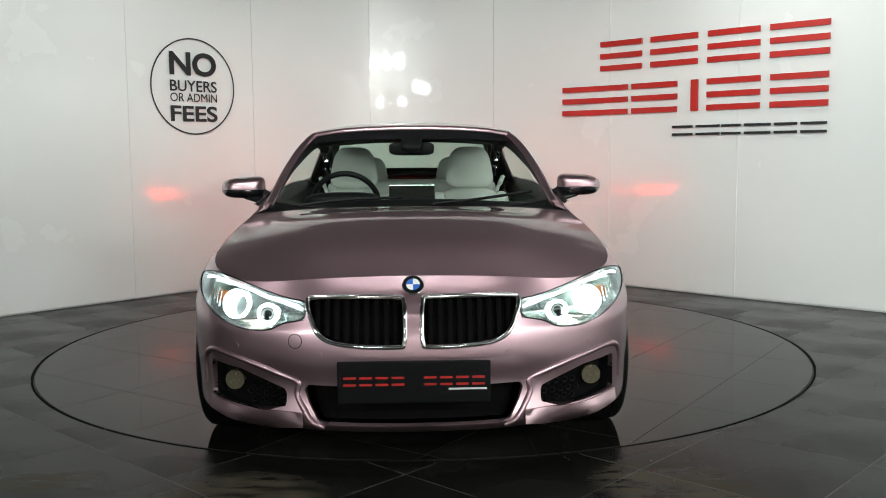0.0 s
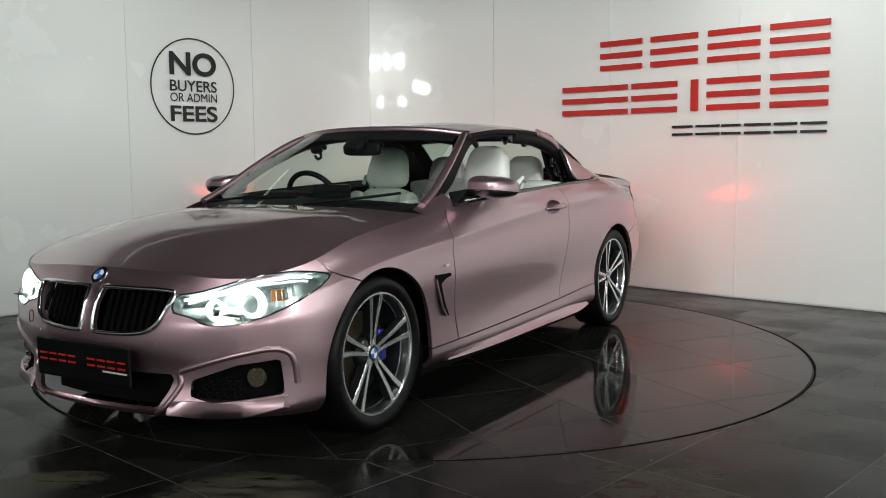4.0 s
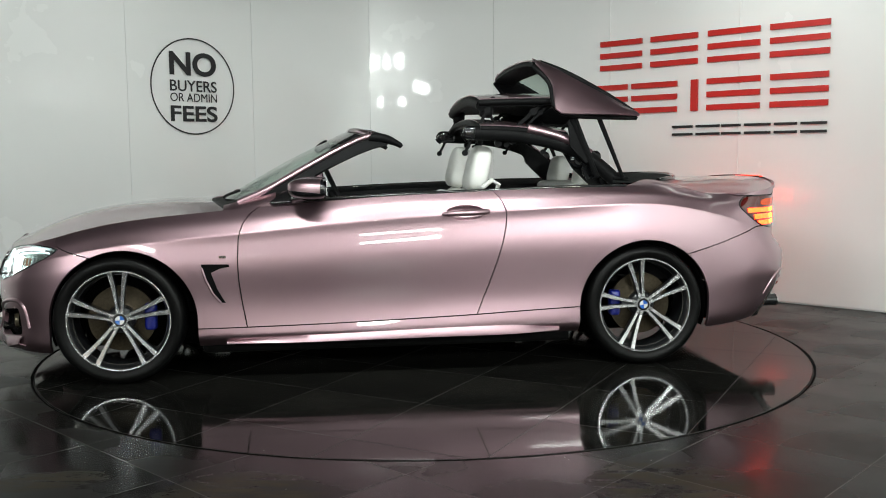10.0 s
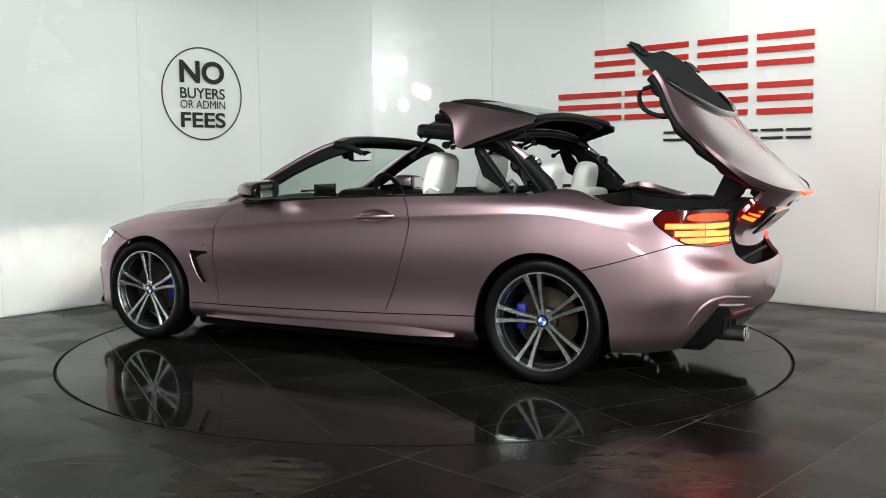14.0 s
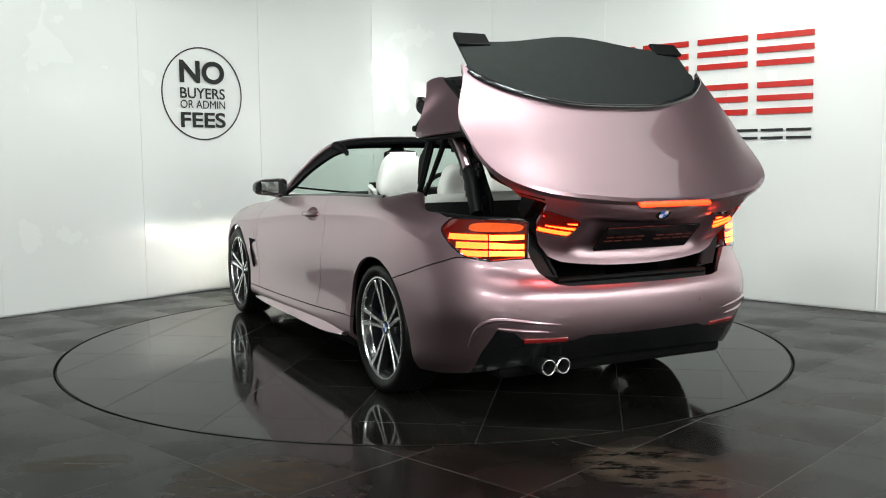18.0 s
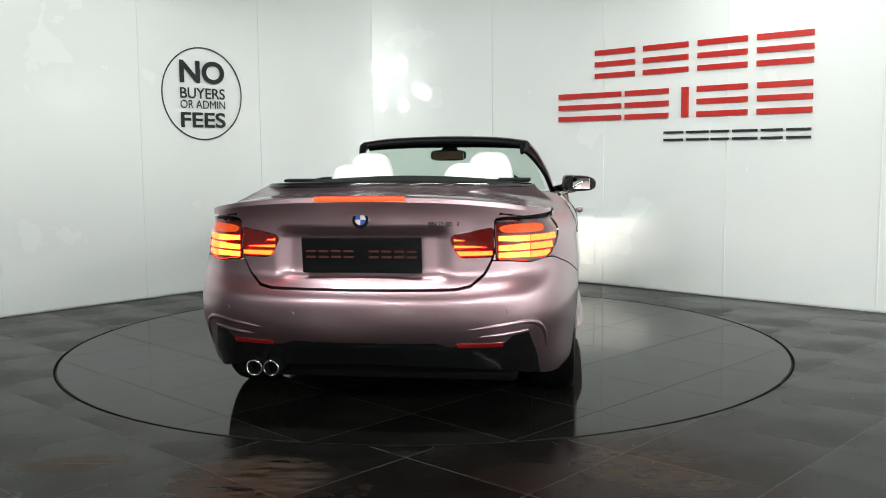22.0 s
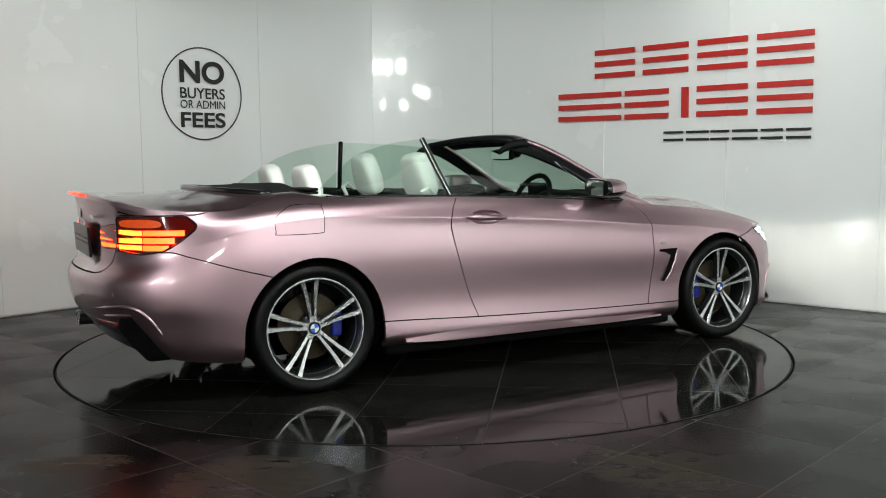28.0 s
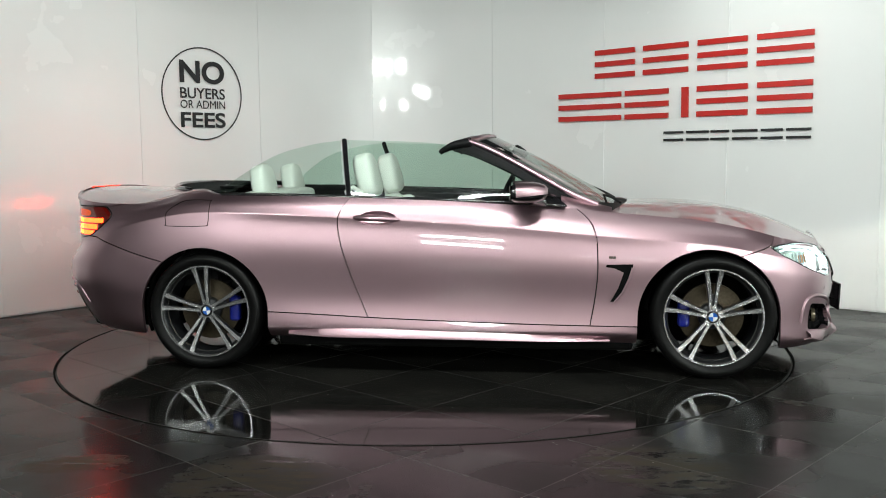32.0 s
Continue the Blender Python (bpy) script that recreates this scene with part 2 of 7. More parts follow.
def bm_add(bm, other):
    """Join other into bm."""
    data = bpy.data.meshes.new("tmp")
    other.to_mesh(data)
    other.free()
    bm.from_mesh(data)
    bpy.data.meshes.remove(data)
    return bm


def bm_grid(points):
    """A sheet through an array of points [rows][columns]."""
    bm = bmesh.new()
    v = [[bm.verts.new(p) for p in row] for row in points]
    for r, s in zip(v, v[1:]):
        for a, b, c, d in zip(r, r[1:], s[1:], s):
            bm.faces.new((a, b, c, d))
    return bm


def bm_lathe(profile, n=48, close=False):
    """Turn a profile of (radius, height along y) round the y axis."""
    bm = bmesh.new()
    rings = [[bm.verts.new((r * math.cos(2 * math.pi * k / n), h, r * math.sin(2 * math.pi * k / n))) for k in range(n)]
             for r, h in profile]
    pairs = list(zip(rings, rings[1:])) + ([(rings[-1], rings[0])] if close else [])
    for a, b in pairs:
        for k in range(n):
            bm.faces.new((a[k], a[(k + 1) % n], b[(k + 1) % n], b[k]))
    bmesh.ops.recalc_face_normals(bm, faces=bm.faces)
    return bm


def curve_through(points, n):
    """n points evenly along a smooth curve through the given ones."""
    p = np.array(points, float)
    q = np.vstack([2 * p[0] - p[1], p, 2 * p[-1] - p[-2]])
    out = []
    for i in range(len(p) - 1):
        a, b, c, d = q[i:i + 4]
        for t in np.linspace(0, 1, 24, endpoint=False):
            out.append(0.5 * (2 * b + (c - a) * t + (2 * a - 5 * b + 4 * c - d) * t * t + (3 * b - a - 3 * c + d) * t ** 3))
    out.append(p[-1])
    out = np.array(out)
    s = np.concatenate([[0], np.cumsum(np.linalg.norm(np.diff(out, axis=0), axis=1))])
    w = np.linspace(0, s[-1], n)
    return np.stack([np.interp(w, s, out[:, k]) for k in range(p.shape[1])], -1)


def bm_tube(points, radius, n=10, closed=False, squash=1.0, up=(0, 0, 1), caps=True):
    """A tube of one radius, or one radius a point, along points; squash flattens it along `up`."""
    pts = [Vector(p) for p in points]
    r = radius if hasattr(radius, "__len__") else [radius] * len(pts)
    bm = bmesh.new()
    rings = []
    for i, p in enumerate(pts):
        a = pts[i - 1] if (i or closed) else p
        b = pts[(i + 1) % len(pts)] if (i < len(pts) - 1 or closed) else p
        t = (b - a).normalized()
        side = t.cross(Vector(up))
        side = side.normalized() if side.length > 1e-4 else t.orthogonal().normalized()
        top = side.cross(t)
        rings.append([bm.verts.new(p + side * (r[i] * math.cos(2 * math.pi * k / n)) + top * (r[i] * squash * math.sin(2 * math.pi * k / n)))
                      for k in range(n)])
    loop = list(zip(rings, rings[1:])) + ([(rings[-1], rings[0])] if closed else [])
    for a, b in loop:
        for k in range(n):
            bm.faces.new((a[k], a[(k + 1) % n], b[(k + 1) % n], b[k]))
    if caps and not closed:
        bm.faces.new(rings[0][::-1])
        bm.faces.new(rings[-1])
    bmesh.ops.recalc_face_normals(bm, faces=bm.faces)
    return bm


def bm_prism(outline, depth, m=None, bevel=0.0):
    """A flat outline [(x, y)...] thickened by depth along z."""
    bm = bmesh.new()
    f = bm.faces.new([bm.verts.new((x, y, 0)) for x, y in outline])
    out = bmesh.ops.extrude_face_region(bm, geom=[f])
    bmesh.ops.translate(bm, vec=(0, 0, depth), verts=[v for v in out["geom"] if isinstance(v, bmesh.types.BMVert)])
    bmesh.ops.recalc_face_normals(bm, faces=bm.faces)
    if bevel:
        bmesh.ops.bevel(bm, geom=list(bm.edges), offset=bevel, segments=2, affect="EDGES", profile=0.5)
    if m:
        bmesh.ops.transform(bm, matrix=m, verts=bm.verts)
    return bm


def thicken(bm, t):
    """Give a sheet thickness, on the side away from its normals."""
    bmesh.ops.recalc_face_normals(bm, faces=bm.faces)
    bmesh.ops.solidify(bm, geom=list(bm.faces), thickness=t)
    return bm


def shape(name, label, category, group="", where=None):
    ob = tagged(new(name), label, category, group)
    if where:
        ob.matrix_basis = where
    return ob


# ---- the room ----
RING = 2.2537
JOINTS = [(4.95, -1.0), (4.22, 0.05), (3.374, 0.9), (2.464, 1.711), (1.595, 2.568), (0.612, 3.289), (-0.591, 3.495), (-1.60, 2.80),
          (-2.44, 1.912), (-3.25, 1.0), (-4.02, 0.05), (-4.65, -1.0)]
WALL_H = 2.83
BACK_Y = -17.0


def wall_line():
    """The bowed line of the wall, 16 points to a panel."""
    p = np.array(JOINTS, float)
    q = np.vstack([2 * p[0] - p[1], p, 2 * p[-1] - p[-2]])
    panels = []
    for i in range(len(p) - 1):
        a, b, c, d = q[i:i + 4]
        t = np.linspace(0, 1, 17)[:, None]
        bow = 0.5 * (2 * b + (c - a) * t + (2 * a - 5 * b + 4 * c - d) * t * t + (3 * b - a - 3 * c + d) * t ** 3)
        panels.append(bow)
    return panels


def build_wall():
    back = bmesh.new()
    panels = wall_line()
    line = np.vstack([p[:-1] for p in panels] + [panels[-1][-1:]])
    rows = []
    for off, z in ((0.018, 0.0), (0.018, WALL_H), (0.12, WALL_H), (0.12, 0.0), (0.018, 0.0)):
        rows.append([(x * (1 + off / math.hypot(x, y)), y * (1 + off / math.hypot(x, y)), z) for x, y in line])
    wall = mesh_object("wall_north", bm_grid(rows), JOINT)
    tagged(wall, "curved showroom wall clad in glossy white panels", "wall", kind="structure")
    for i, p in enumerate(panels):
        d = p[-1] - p[0]
        d = d / np.linalg.norm(d) * 0.0012
        q = p.copy()
        q[0] += d
        q[-1] -= d
        bm = bm_grid([[(x, y, z) for x, y in q] for z in (0.012, WALL_H)])
        bmesh.ops.recalc_face_normals(bm, faces=bm.faces)
        for f in bm.faces:
            if f.normal.dot(Vector((0, -1, 0))) < 0 and abs(f.normal.y) > 0.2:
                f.normal_flip()
        rim = [e for e in bm.edges if e.is_boundary]
        for e in rim:
            e.smooth = False
        out = bmesh.ops.extrude_edge_only(bm, edges=rim)
        for v in out["geom"]:
            if isinstance(v, bmesh.types.BMVert):
                k = 1 + 0.014 / math.hypot(v.co.x, v.co.y)
                v.co.x, v.co.y = v.co.x * k, v.co.y * k
        part("panel", bm, WHITE_PANEL, wall)
        if 1 < i < 5:
            x, y = p[0]
            k = 1 - 0.003 / math.hypot(x, y)
            strip = bm_box((0.010, 0.006, WALL_H - 0.02), (0, 0, WALL_H / 2), 0.002)
            moved_strip = Matrix.Translation((x * k, y * k, 0)) @ Matrix.Rotation(math.atan2(d[1], d[0]), 4, "Z")
            bmesh.ops.transform(strip, matrix=moved_strip, verts=strip.verts)
            part("joint_strip", strip, JOINT, wall, smooth=False)
    return wall


def wall_at(x):
    """A point of the wall's face above x, and the way along it to the right."""
    for a, b in zip(JOINTS[1:], JOINTS[2:]):
        if b[0] <= x <= a[0]:
            k = (x - a[0]) / (b[0] - a[0])
            return Vector((x, a[1] + (b[1] - a[1]) * k, 0)), (Vector((*a, 0)) - Vector((*b, 0))).normalized()


def tile_grid(angle, pitch, o1, o2, inside, name, parent, mat, z, half=0.0022, keep=300):
    """Square tiles laid at an angle; inside(x, y) says how far a place lies inside the floor. Cut tiles are clipped to the outline."""
    ca, sa = math.cos(radians(angle)), math.sin(radians(angle))
    joined = bmesh.new()
    made = 0
    shared = {}
    for i in range(-30, 31):
        for j in range(-30, 31):
            u0, w0 = o1 + i * pitch, o2 + j * pitch
            corners = [(u0 + half, w0 + half), (u0 + pitch - half, w0 + half), (u0 + pitch - half, w0 + pitch - half), (u0 + half, w0 + pitch - half)]
            xy = [(u * ca - w * sa, u * sa + w * ca) for u, w in corners]
            clipped = inside(xy)
            if len(clipped) < 3:
                continue
            bm = bm_prism(clipped, 0.01)
            cx, cy = sum(x for x, _ in clipped) / len(clipped), sum(y for _, y in clipped) / len(clipped)
            if math.hypot(cx, cy + 3) < 6.5 and made < keep:
                bmesh.ops.translate(bm, vec=(-cx, -cy, 0), verts=bm.verts)
                ob = part(name, bm, mat, parent, smooth=False)
                ob.location = (cx, cy, z)
                made += 1
            else:
                bmesh.ops.translate(bm, vec=(0, 0, z), verts=bm.verts)
                bm_add(joined, bm)
    if len(joined.verts):
        tagged(part("far_tiles", joined, mat, parent, smooth=False), kind="stuff")
    else:
        joined.free()


def clip_line(poly, f):
    """The part of a polygon where f is positive."""
    out = []
    for a, b in zip(poly, poly[1:] + poly[:1]):
        fa, fb = f(a), f(b)
        if fa > 0:
            out.append(a)
        if (fa > 0) != (fb > 0):
            k = fa / (fa - fb)
            out.append((a[0] + (b[0] - a[0]) * k, a[1] + (b[1] - a[1]) * k))
    return out


def inside_disc(poly):
    for k in range(64):
        c, s = math.cos(2 * math.pi * k / 64), math.sin(2 * math.pi * k / 64)
        poly = clip_line(poly, lambda p: RING - 0.010 - p[0] * c - p[1] * s)
        if len(poly) < 3:
            return []
    return poly


def outside_disc(poly):
    """A tile cut back to the edge of the round opening: the nearest chord does for so large a circle."""
    if all(math.hypot(*p) > RING + 0.013 for p in poly) and min(math.hypot((a[0] + b[0]) / 2, (a[1] + b[1]) / 2) for a, b in zip(poly, poly[1:] + poly[:1])) > RING + 0.013:
        return poly
    dense = []
    for a, b in zip(poly, poly[1:] + poly[:1]):
        for k in range(12):
            dense.append((a[0] + (b[0] - a[0]) * k / 12, a[1] + (b[1] - a[1]) * k / 12))
    out = [p for p in dense if math.hypot(*p) > RING + 0.013]
    if len(out) < 3:
        return []
    # close the cut along the circle
    n = len(out)
    gaps = [(math.hypot(out[(i + 1) % n][0] - out[i][0], out[(i + 1) % n][1] - out[i][1]), i) for i in range(n)]
    width, i = max(gaps)
    if width > 0.09:
        a, b = out[i], out[(i + 1) % n]
        t0, t1 = math.atan2(a[1], a[0]), math.atan2(b[1], b[0])
        d = (t1 - t0 + math.pi) % (2 * math.pi) - math.pi
        arc = [((RING + 0.013) * math.cos(t0 + d * k / 12), (RING + 0.013) * math.sin(t0 + d * k / 12)) for k in range(0, 13)]
        out = out[:i + 1] + arc + out[i + 1:]
    return out


def room_side(poly):
    for f in (lambda p: p[0] + 6.0, lambda p: 6.0 - p[0], lambda p: p[1] - max(BACK_Y, -9.0), lambda p: 4.2 - p[1]):
        poly = clip_line(poly, f)
        if len(poly) < 3:
            return []
    return outside_disc(poly)


def build_floor():
    n = 96
    bm = bmesh.new()
    outer = [bm.verts.new((x, y, -0.012)) for x, y in ((-6, BACK_Y), (6, BACK_Y), (6, 4.2), (-6, 4.2))]
    bm.faces.new(outer)
    floor = mesh_object("floor", thicken(bm, 0.1), GROUT)
    tagged(floor, "dark polished slate tiled showroom floor", "floor", kind="structure")
    bed = bmesh.new()
    rings = [[], []]
    for k in range(n):
        c, q = math.cos(2 * math.pi * k / n), math.sin(2 * math.pi * k / n)
        far = min((6.0 / abs(c)) if abs(c) > 1e-6 else 99, ((4.2 if q > 0 else -BACK_Y) / abs(q)) if abs(q) > 1e-6 else 99)
        rings[0].append(bed.verts.new(((RING + 0.014) * c, (RING + 0.014) * q, -0.0009)))
        rings[1].append(bed.verts.new((far * c, far * q, -0.0009)))
    for k in range(n):
        bed.faces.new((rings[0][k], rings[1][k], rings[1][(k + 1) % n], rings[0][(k + 1) % n]))
    part("grout", bed, GROUT, floor, smooth=False)
    lip = bm_lathe([(RING + 0.001, -0.0119), (RING + 0.001, -0.004), (RING + 0.012, -0.004), (RING + 0.012, -0.0119)], 160)
    bmesh.ops.rotate(lip, matrix=Matrix.Rotation(radians(90), 3, "X"), verts=lip.verts)
    part("turntable_rim", lip, DARK_GAP, floor, smooth=False)
    return floor


def build_turntable():
    table = shape("turntable", "round rotating display platform tiled in dark slate", "turntable")
    bm = bmesh.new()
    bmesh.ops.create_circle(bm, cap_ends=True, radius=RING - 0.005, segments=160)
    bmesh.ops.translate(bm, vec=(0, 0, -0.0011), verts=bm.verts)
    part("deck", bm, GROUT_DARK, table, smooth=False)
    return table


wall = build_wall()
floor = build_floor()
turntable = build_turntable()


def build_shell():
    """Plain unseen walls and a ceiling added to close the showroom behind the camera."""
    deep = 4.2 - BACK_Y + 0.2
    mid = (4.2 + BACK_Y) / 2
    for name, size, at, mat in (("wall_south", (12.2, 0.1, WALL_H), (0, BACK_Y - 0.05, WALL_H / 2), WARM_WALL),
                                ("wall_east", (0.1, deep, WALL_H), (6.05, mid, WALL_H / 2), PALE_WALL),
                                ("wall_west", (0.1, deep, WALL_H), (-6.05, mid, WALL_H / 2), DIM_WALL),
                                ("wall_behind", (12.2, 0.1, WALL_H), (0, 4.3, WALL_H / 2), DARK_WALL)):
        tagged(mesh_object(name, bm_box(size, at), mat), "plain %s painted showroom wall" % {WARM_WALL: "tan", PALE_WALL: "white", DIM_WALL: "dark grey"}.get(mat, "grey"), "wall", kind="structure")
    tagged(mesh_object("ceiling", bm_box((12.4, deep + 0.2, 0.1), (0, mid, WALL_H + 0.055)), CEILING), "plain dark painted showroom ceiling",
           "ceiling", kind="structure")


# an added light, never in view: housing, glowing diffuser and area lamp
def added_lamp(x, y, lx, ly, power, turn=0.0, tilt=0.0, z=WALL_H - 0.02, tone=(0.935, 1.0, 0.955)):
    thing = shape("ceiling_light", "unseen added linear light with a bright diffuser", "lamp", "ceiling lights", pose(x, y, z - ly * 0.5 * math.sin(radians(abs(tilt))), tilt, 0, turn))
    part("housing", bm_box((lx + 0.04, ly + 0.04, 0.04), (0, 0, 0.0), 0.006), BLACK_SOFT, thing, smooth=False)
    part("diffuser", bm_box((lx, ly, 0.012), (0, 0, -0.024), 0.003), LAMP_WHITE if power > 10 else LAMP_SOFT, thing, smooth=False)
    if not power:
        return
    data = bpy.data.lights.new("ceiling_light_lamp", "AREA")
    data.shape, data.size, data.size_y, data.energy, data.color = "RECTANGLE", lx, ly, power, tone
    lamp = new("ceiling_light_lamp", data)
    lamp.matrix_world = thing.matrix_basis @ pose(0, 0, -0.045)


build_shell()
for x, y, lx, ly, power, turn, tilt in LAMPS:
    added_lamp(x, y, lx, ly, power, turn, tilt)


def wall_spot(at, way):
    """A small bracketed spotlight that mirrors as a bright fleck in the panels."""
    thing = shape("spotlight", "small black spotlight with a bright round lens", "lamp", "", facing_z(at, way))
    part("can", bm_lathe_z([(0.0001, -0.10), (0.036, -0.10), (0.040, -0.06), (0.042, 0.0), (0.016, -0.003)], 24), BLACK_SOFT, thing)
    part("lens", bm_lathe_z([(0.0001, -0.004), (0.015, -0.005)], 24), SPOT_WHITE, thing, "bright round lens")
    part("bracket", bm_box((0.016, 0.016, 0.16), (0, 0, -0.17), 0.004), BLACK_SOFT, thing, smooth=False)


def facing_z(at, way):
    return Matrix.Translation(at) @ Vector(way).to_track_quat("Z", "Y").to_matrix().to_4x4()


def bm_lathe_z(profile, n):
    bm = bm_lathe(profile, n)
    bmesh.ops.rotate(bm, matrix=Matrix.Rotation(radians(90), 3, "X"), verts=bm.verts)
    return bm


wall_spot((4.50, -0.82, 2.25), (-0.96, 0.28, -0.07))


# ---- the signs on the wall ----
def on_wall(x, z, out=0.0):
    """A pose on the wall's face at x: local x runs along the wall to the right, local y up, local z out of it."""
    p, along = wall_at(x)
    out_way = along.cross(Vector((0, 0, 1)))
    m = Matrix((along, Vector((0, 0, 1)), out_way)).transposed().to_4x4()
    return Matrix.Translation(p + Vector((0, 0, z)) + out_way * out) @ m


def wall_bar(x0, x1, z0, z1, thick, mat, parent, out):
    """A raised bar that follows the bow of the wall between x0 and x1."""
    bm = bmesh.new()
    rings = []
    for k in range(7):
        x = x0 + (x1 - x0) * k / 6
        m = on_wall(x, 0)
        rings.append([bm.verts.new(m @ Vector((0, z, o))) for z, o in ((z0, out), (z1, out), (z1, out + thick), (z0, out + thick))])
    for a, b in zip(rings, rings[1:]):
        for k in range(4):
            bm.faces.new((a[k], a[(k + 1) % 4], b[(k + 1) % 4], b[k]))
    bm.faces.new(rings[0][::-1])
    bm.faces.new(rings[-1])
    bmesh.ops.recalc_face_normals(bm, faces=bm.faces)
    return part("bar", bm, mat, parent, smooth=False)


def dealer_sign(name, label, cells, z0, z1, stroke, mat, out):
    sign = shape(name, label, "sign", "raised wall signs")
    for x0, x1 in cells:
        if x1 - x0 < 0.06:
            wall_bar(x0, x1, z0, z1, 0.018, mat, sign, out)
            continue
        wall_bar(x0, x1, z1 - stroke, z1, 0.018, mat, sign, out)
        wall_bar(x0, x1, z0, z0 + stroke, 0.018, mat, sign, out)
        if z1 - z0 > 0.15:
            wall_bar(x0, x1, (z0 + z1 - stroke) / 2, (z0 + z1 + stroke) / 2, 0.018, mat, sign, out)
    return sign


CELLS_1 = ((1.529, 1.835), (1.898, 2.21), (2.275, 2.592), (2.652, 2.989))
CELLS_2 = ((1.227, 1.735), (1.767, 2.079), (2.172, 2.216), (2.274, 2.599), (2.659, 2.988))
CELLS_3 = ((2.053, 2.184), (2.209, 2.356), (2.37, 2.485), (2.509, 2.665), (2.688, 2.819), (2.841, 2.985))
dealer_sign("upper_sign", "raised red bars of a dealer sign on white wall", CELLS_1, 1.895, 2.148, 0.045, RED_BAR, 0.012)
dealer_sign("middle_sign", "raised red bars of a dealer sign on white wall", CELLS_2, 1.514, 1.768, 0.045, RED_BAR, 0.012)
dealer_sign("lower_sign", "raised small black bars of a dealer sign", CELLS_3, 1.315, 1.398, 0.02, BLACK_INK, 0.012)


def letters(text, size, width, parent, mat, m, bold=0.0):
    """Flat lettering in the built-in font, fitted to a width and given a hair of depth."""
    data = bpy.data.curves.new("lettering", "FONT")
    data.body, data.size, data.align_x, data.align_y, data.extrude = text, size, "CENTER", "CENTER", 0.001
    data.offset = bold
    data.materials.append(mat)
    ob = new("lettering", data)
    dg = bpy.context.evaluated_depsgraph_get()
    mesh = bpy.data.meshes.new_from_object(ob.evaluated_get(dg))
    bpy.data.objects.remove(ob)
    co = np.array([v.co for v in mesh.vertices])
    lo, hi = co.min(0), co.max(0)
    k = width / (hi[0] - lo[0])
    h = size / (hi[1] - lo[1])
    for v in mesh.vertices:
        v.co.x, v.co.y = (v.co.x - (lo[0] + hi[0]) / 2) * k, (v.co.y - (lo[1] + hi[1]) / 2) * h
    mesh.materials.clear()
    mesh.materials.append(mat)
    piece = new("lettering", mesh)
    piece.parent = parent
    piece.matrix_basis = m
    return piece


def build_notice():
    notice = shape("wall_notice", "black round notice lettered NO BUYERS OR ADMIN FEES", "sign", where=on_wall(-2.02, 1.772, 0.0035))
    ring = bmesh.new()
    n = 72
    loops = []
    for r, z in ((0.409, 0.0), (0.409, 0.003), (0.398, 0.003), (0.398, 0.0)):
        loops.append([ring.verts.new((r * math.cos(2 * math.pi * k / n), r * math.sin(2 * math.pi * k / n), z)) for k in range(n)])
    for a, b in zip(loops, loops[1:]):
        for k in range(n):
            ring.faces.new((a[k], a[(k + 1) % n], b[(k + 1) % n], b[k]))
    part("circle", ring, BLACK_INK, notice, smooth=False)
    for text, size, width, y, bold in (("NO", 0.20, 0.455, 0.190, 0.006), ("BUYERS", 0.095, 0.455, 0.004, 0.001), ("OR ADMIN", 0.072, 0.455, -0.094, 0.0),
                                       ("FEES", 0.135, 0.455, -0.231, 0.003)):
        letters(text, size, width, notice, BLACK_INK, pose(0, y, 0.0015), bold)
    return notice


build_notice()
hatch = shape("wall_hatch", "small white flush access hatch in the wall", "hatch", where=on_wall(1.36, 0.45, 0.0045))
part("flap", bm_box((0.42, 0.54, 0.006), (0, 0, 0), 0.002), WHITE_PANEL, hatch, smooth=False)


# ---- the car ----
# Its own axes: x forward from the middle of the wheelbase, y to its left, z up.
SHIFT = Vector((0.278, -0.078, 0.0))


def cubic(xk, yk):
    """A smooth curve through knots that never overshoots them; works on arrays."""
    x, y = np.array(xk, float), np.array(yk, float)
    if x[0] > x[-1]:
        x, y = x[::-1], y[::-1]
    h, d = np.diff(x), np.diff(y) / np.diff(x)
    m = np.zeros(len(x))
    m[0], m[-1] = d[0], d[-1]
    for i in range(1, len(x) - 1):
        if d[i - 1] * d[i] > 0:
            w1, w2 = 2 * h[i] + h[i - 1], h[i] + 2 * h[i - 1]
            m[i] = (w1 + w2) / (w1 / d[i - 1] + w2 / d[i])

    def f(q):
        q = np.clip(np.asarray(q, float), x[0], x[-1])
        i = np.clip(np.searchsorted(x, q) - 1, 0, len(x) - 2)
        t = (q - x[i]) / h[i]
        return (y[i] * (1 + 2 * t) * (1 - t) ** 2 + h[i] * m[i] * t * (1 - t) ** 2 + y[i + 1] * t * t * (3 - 2 * t)
                + h[i] * m[i + 1] * t * t * (t - 1))
    return f


# the widest outline in plan, from the nose to the tail along the left side
PLAN = [(2.185, 0.0), (2.165, 0.26), (2.095, 0.50), (1.96, 0.74), (1.74, 0.870), (1.40, 0.895), (0.90, 0.903), (0.0, 0.903),
        (-0.90, 0.905), (-1.40, 0.910), (-1.80, 0.895), (-2.12, 0.81), (-2.295, 0.63), (-2.378, 0.33), (-2.40, 0.0)]
mirrored = [(x, -y) for x, y in PLAN[3:0:-1]] + PLAN + [(x, -y) for x, y in PLAN[-2:-5:-1]]
dense = curve_through(mirrored, 6001)
first = int(np.argmin(np.abs(dense[:, 1]) + (dense[:, 0] < 0) * 9))
last = int(np.argmin(np.abs(dense[:, 1]) + (dense[:, 0] > 0) * 9))
dense = dense[first:last + 1]
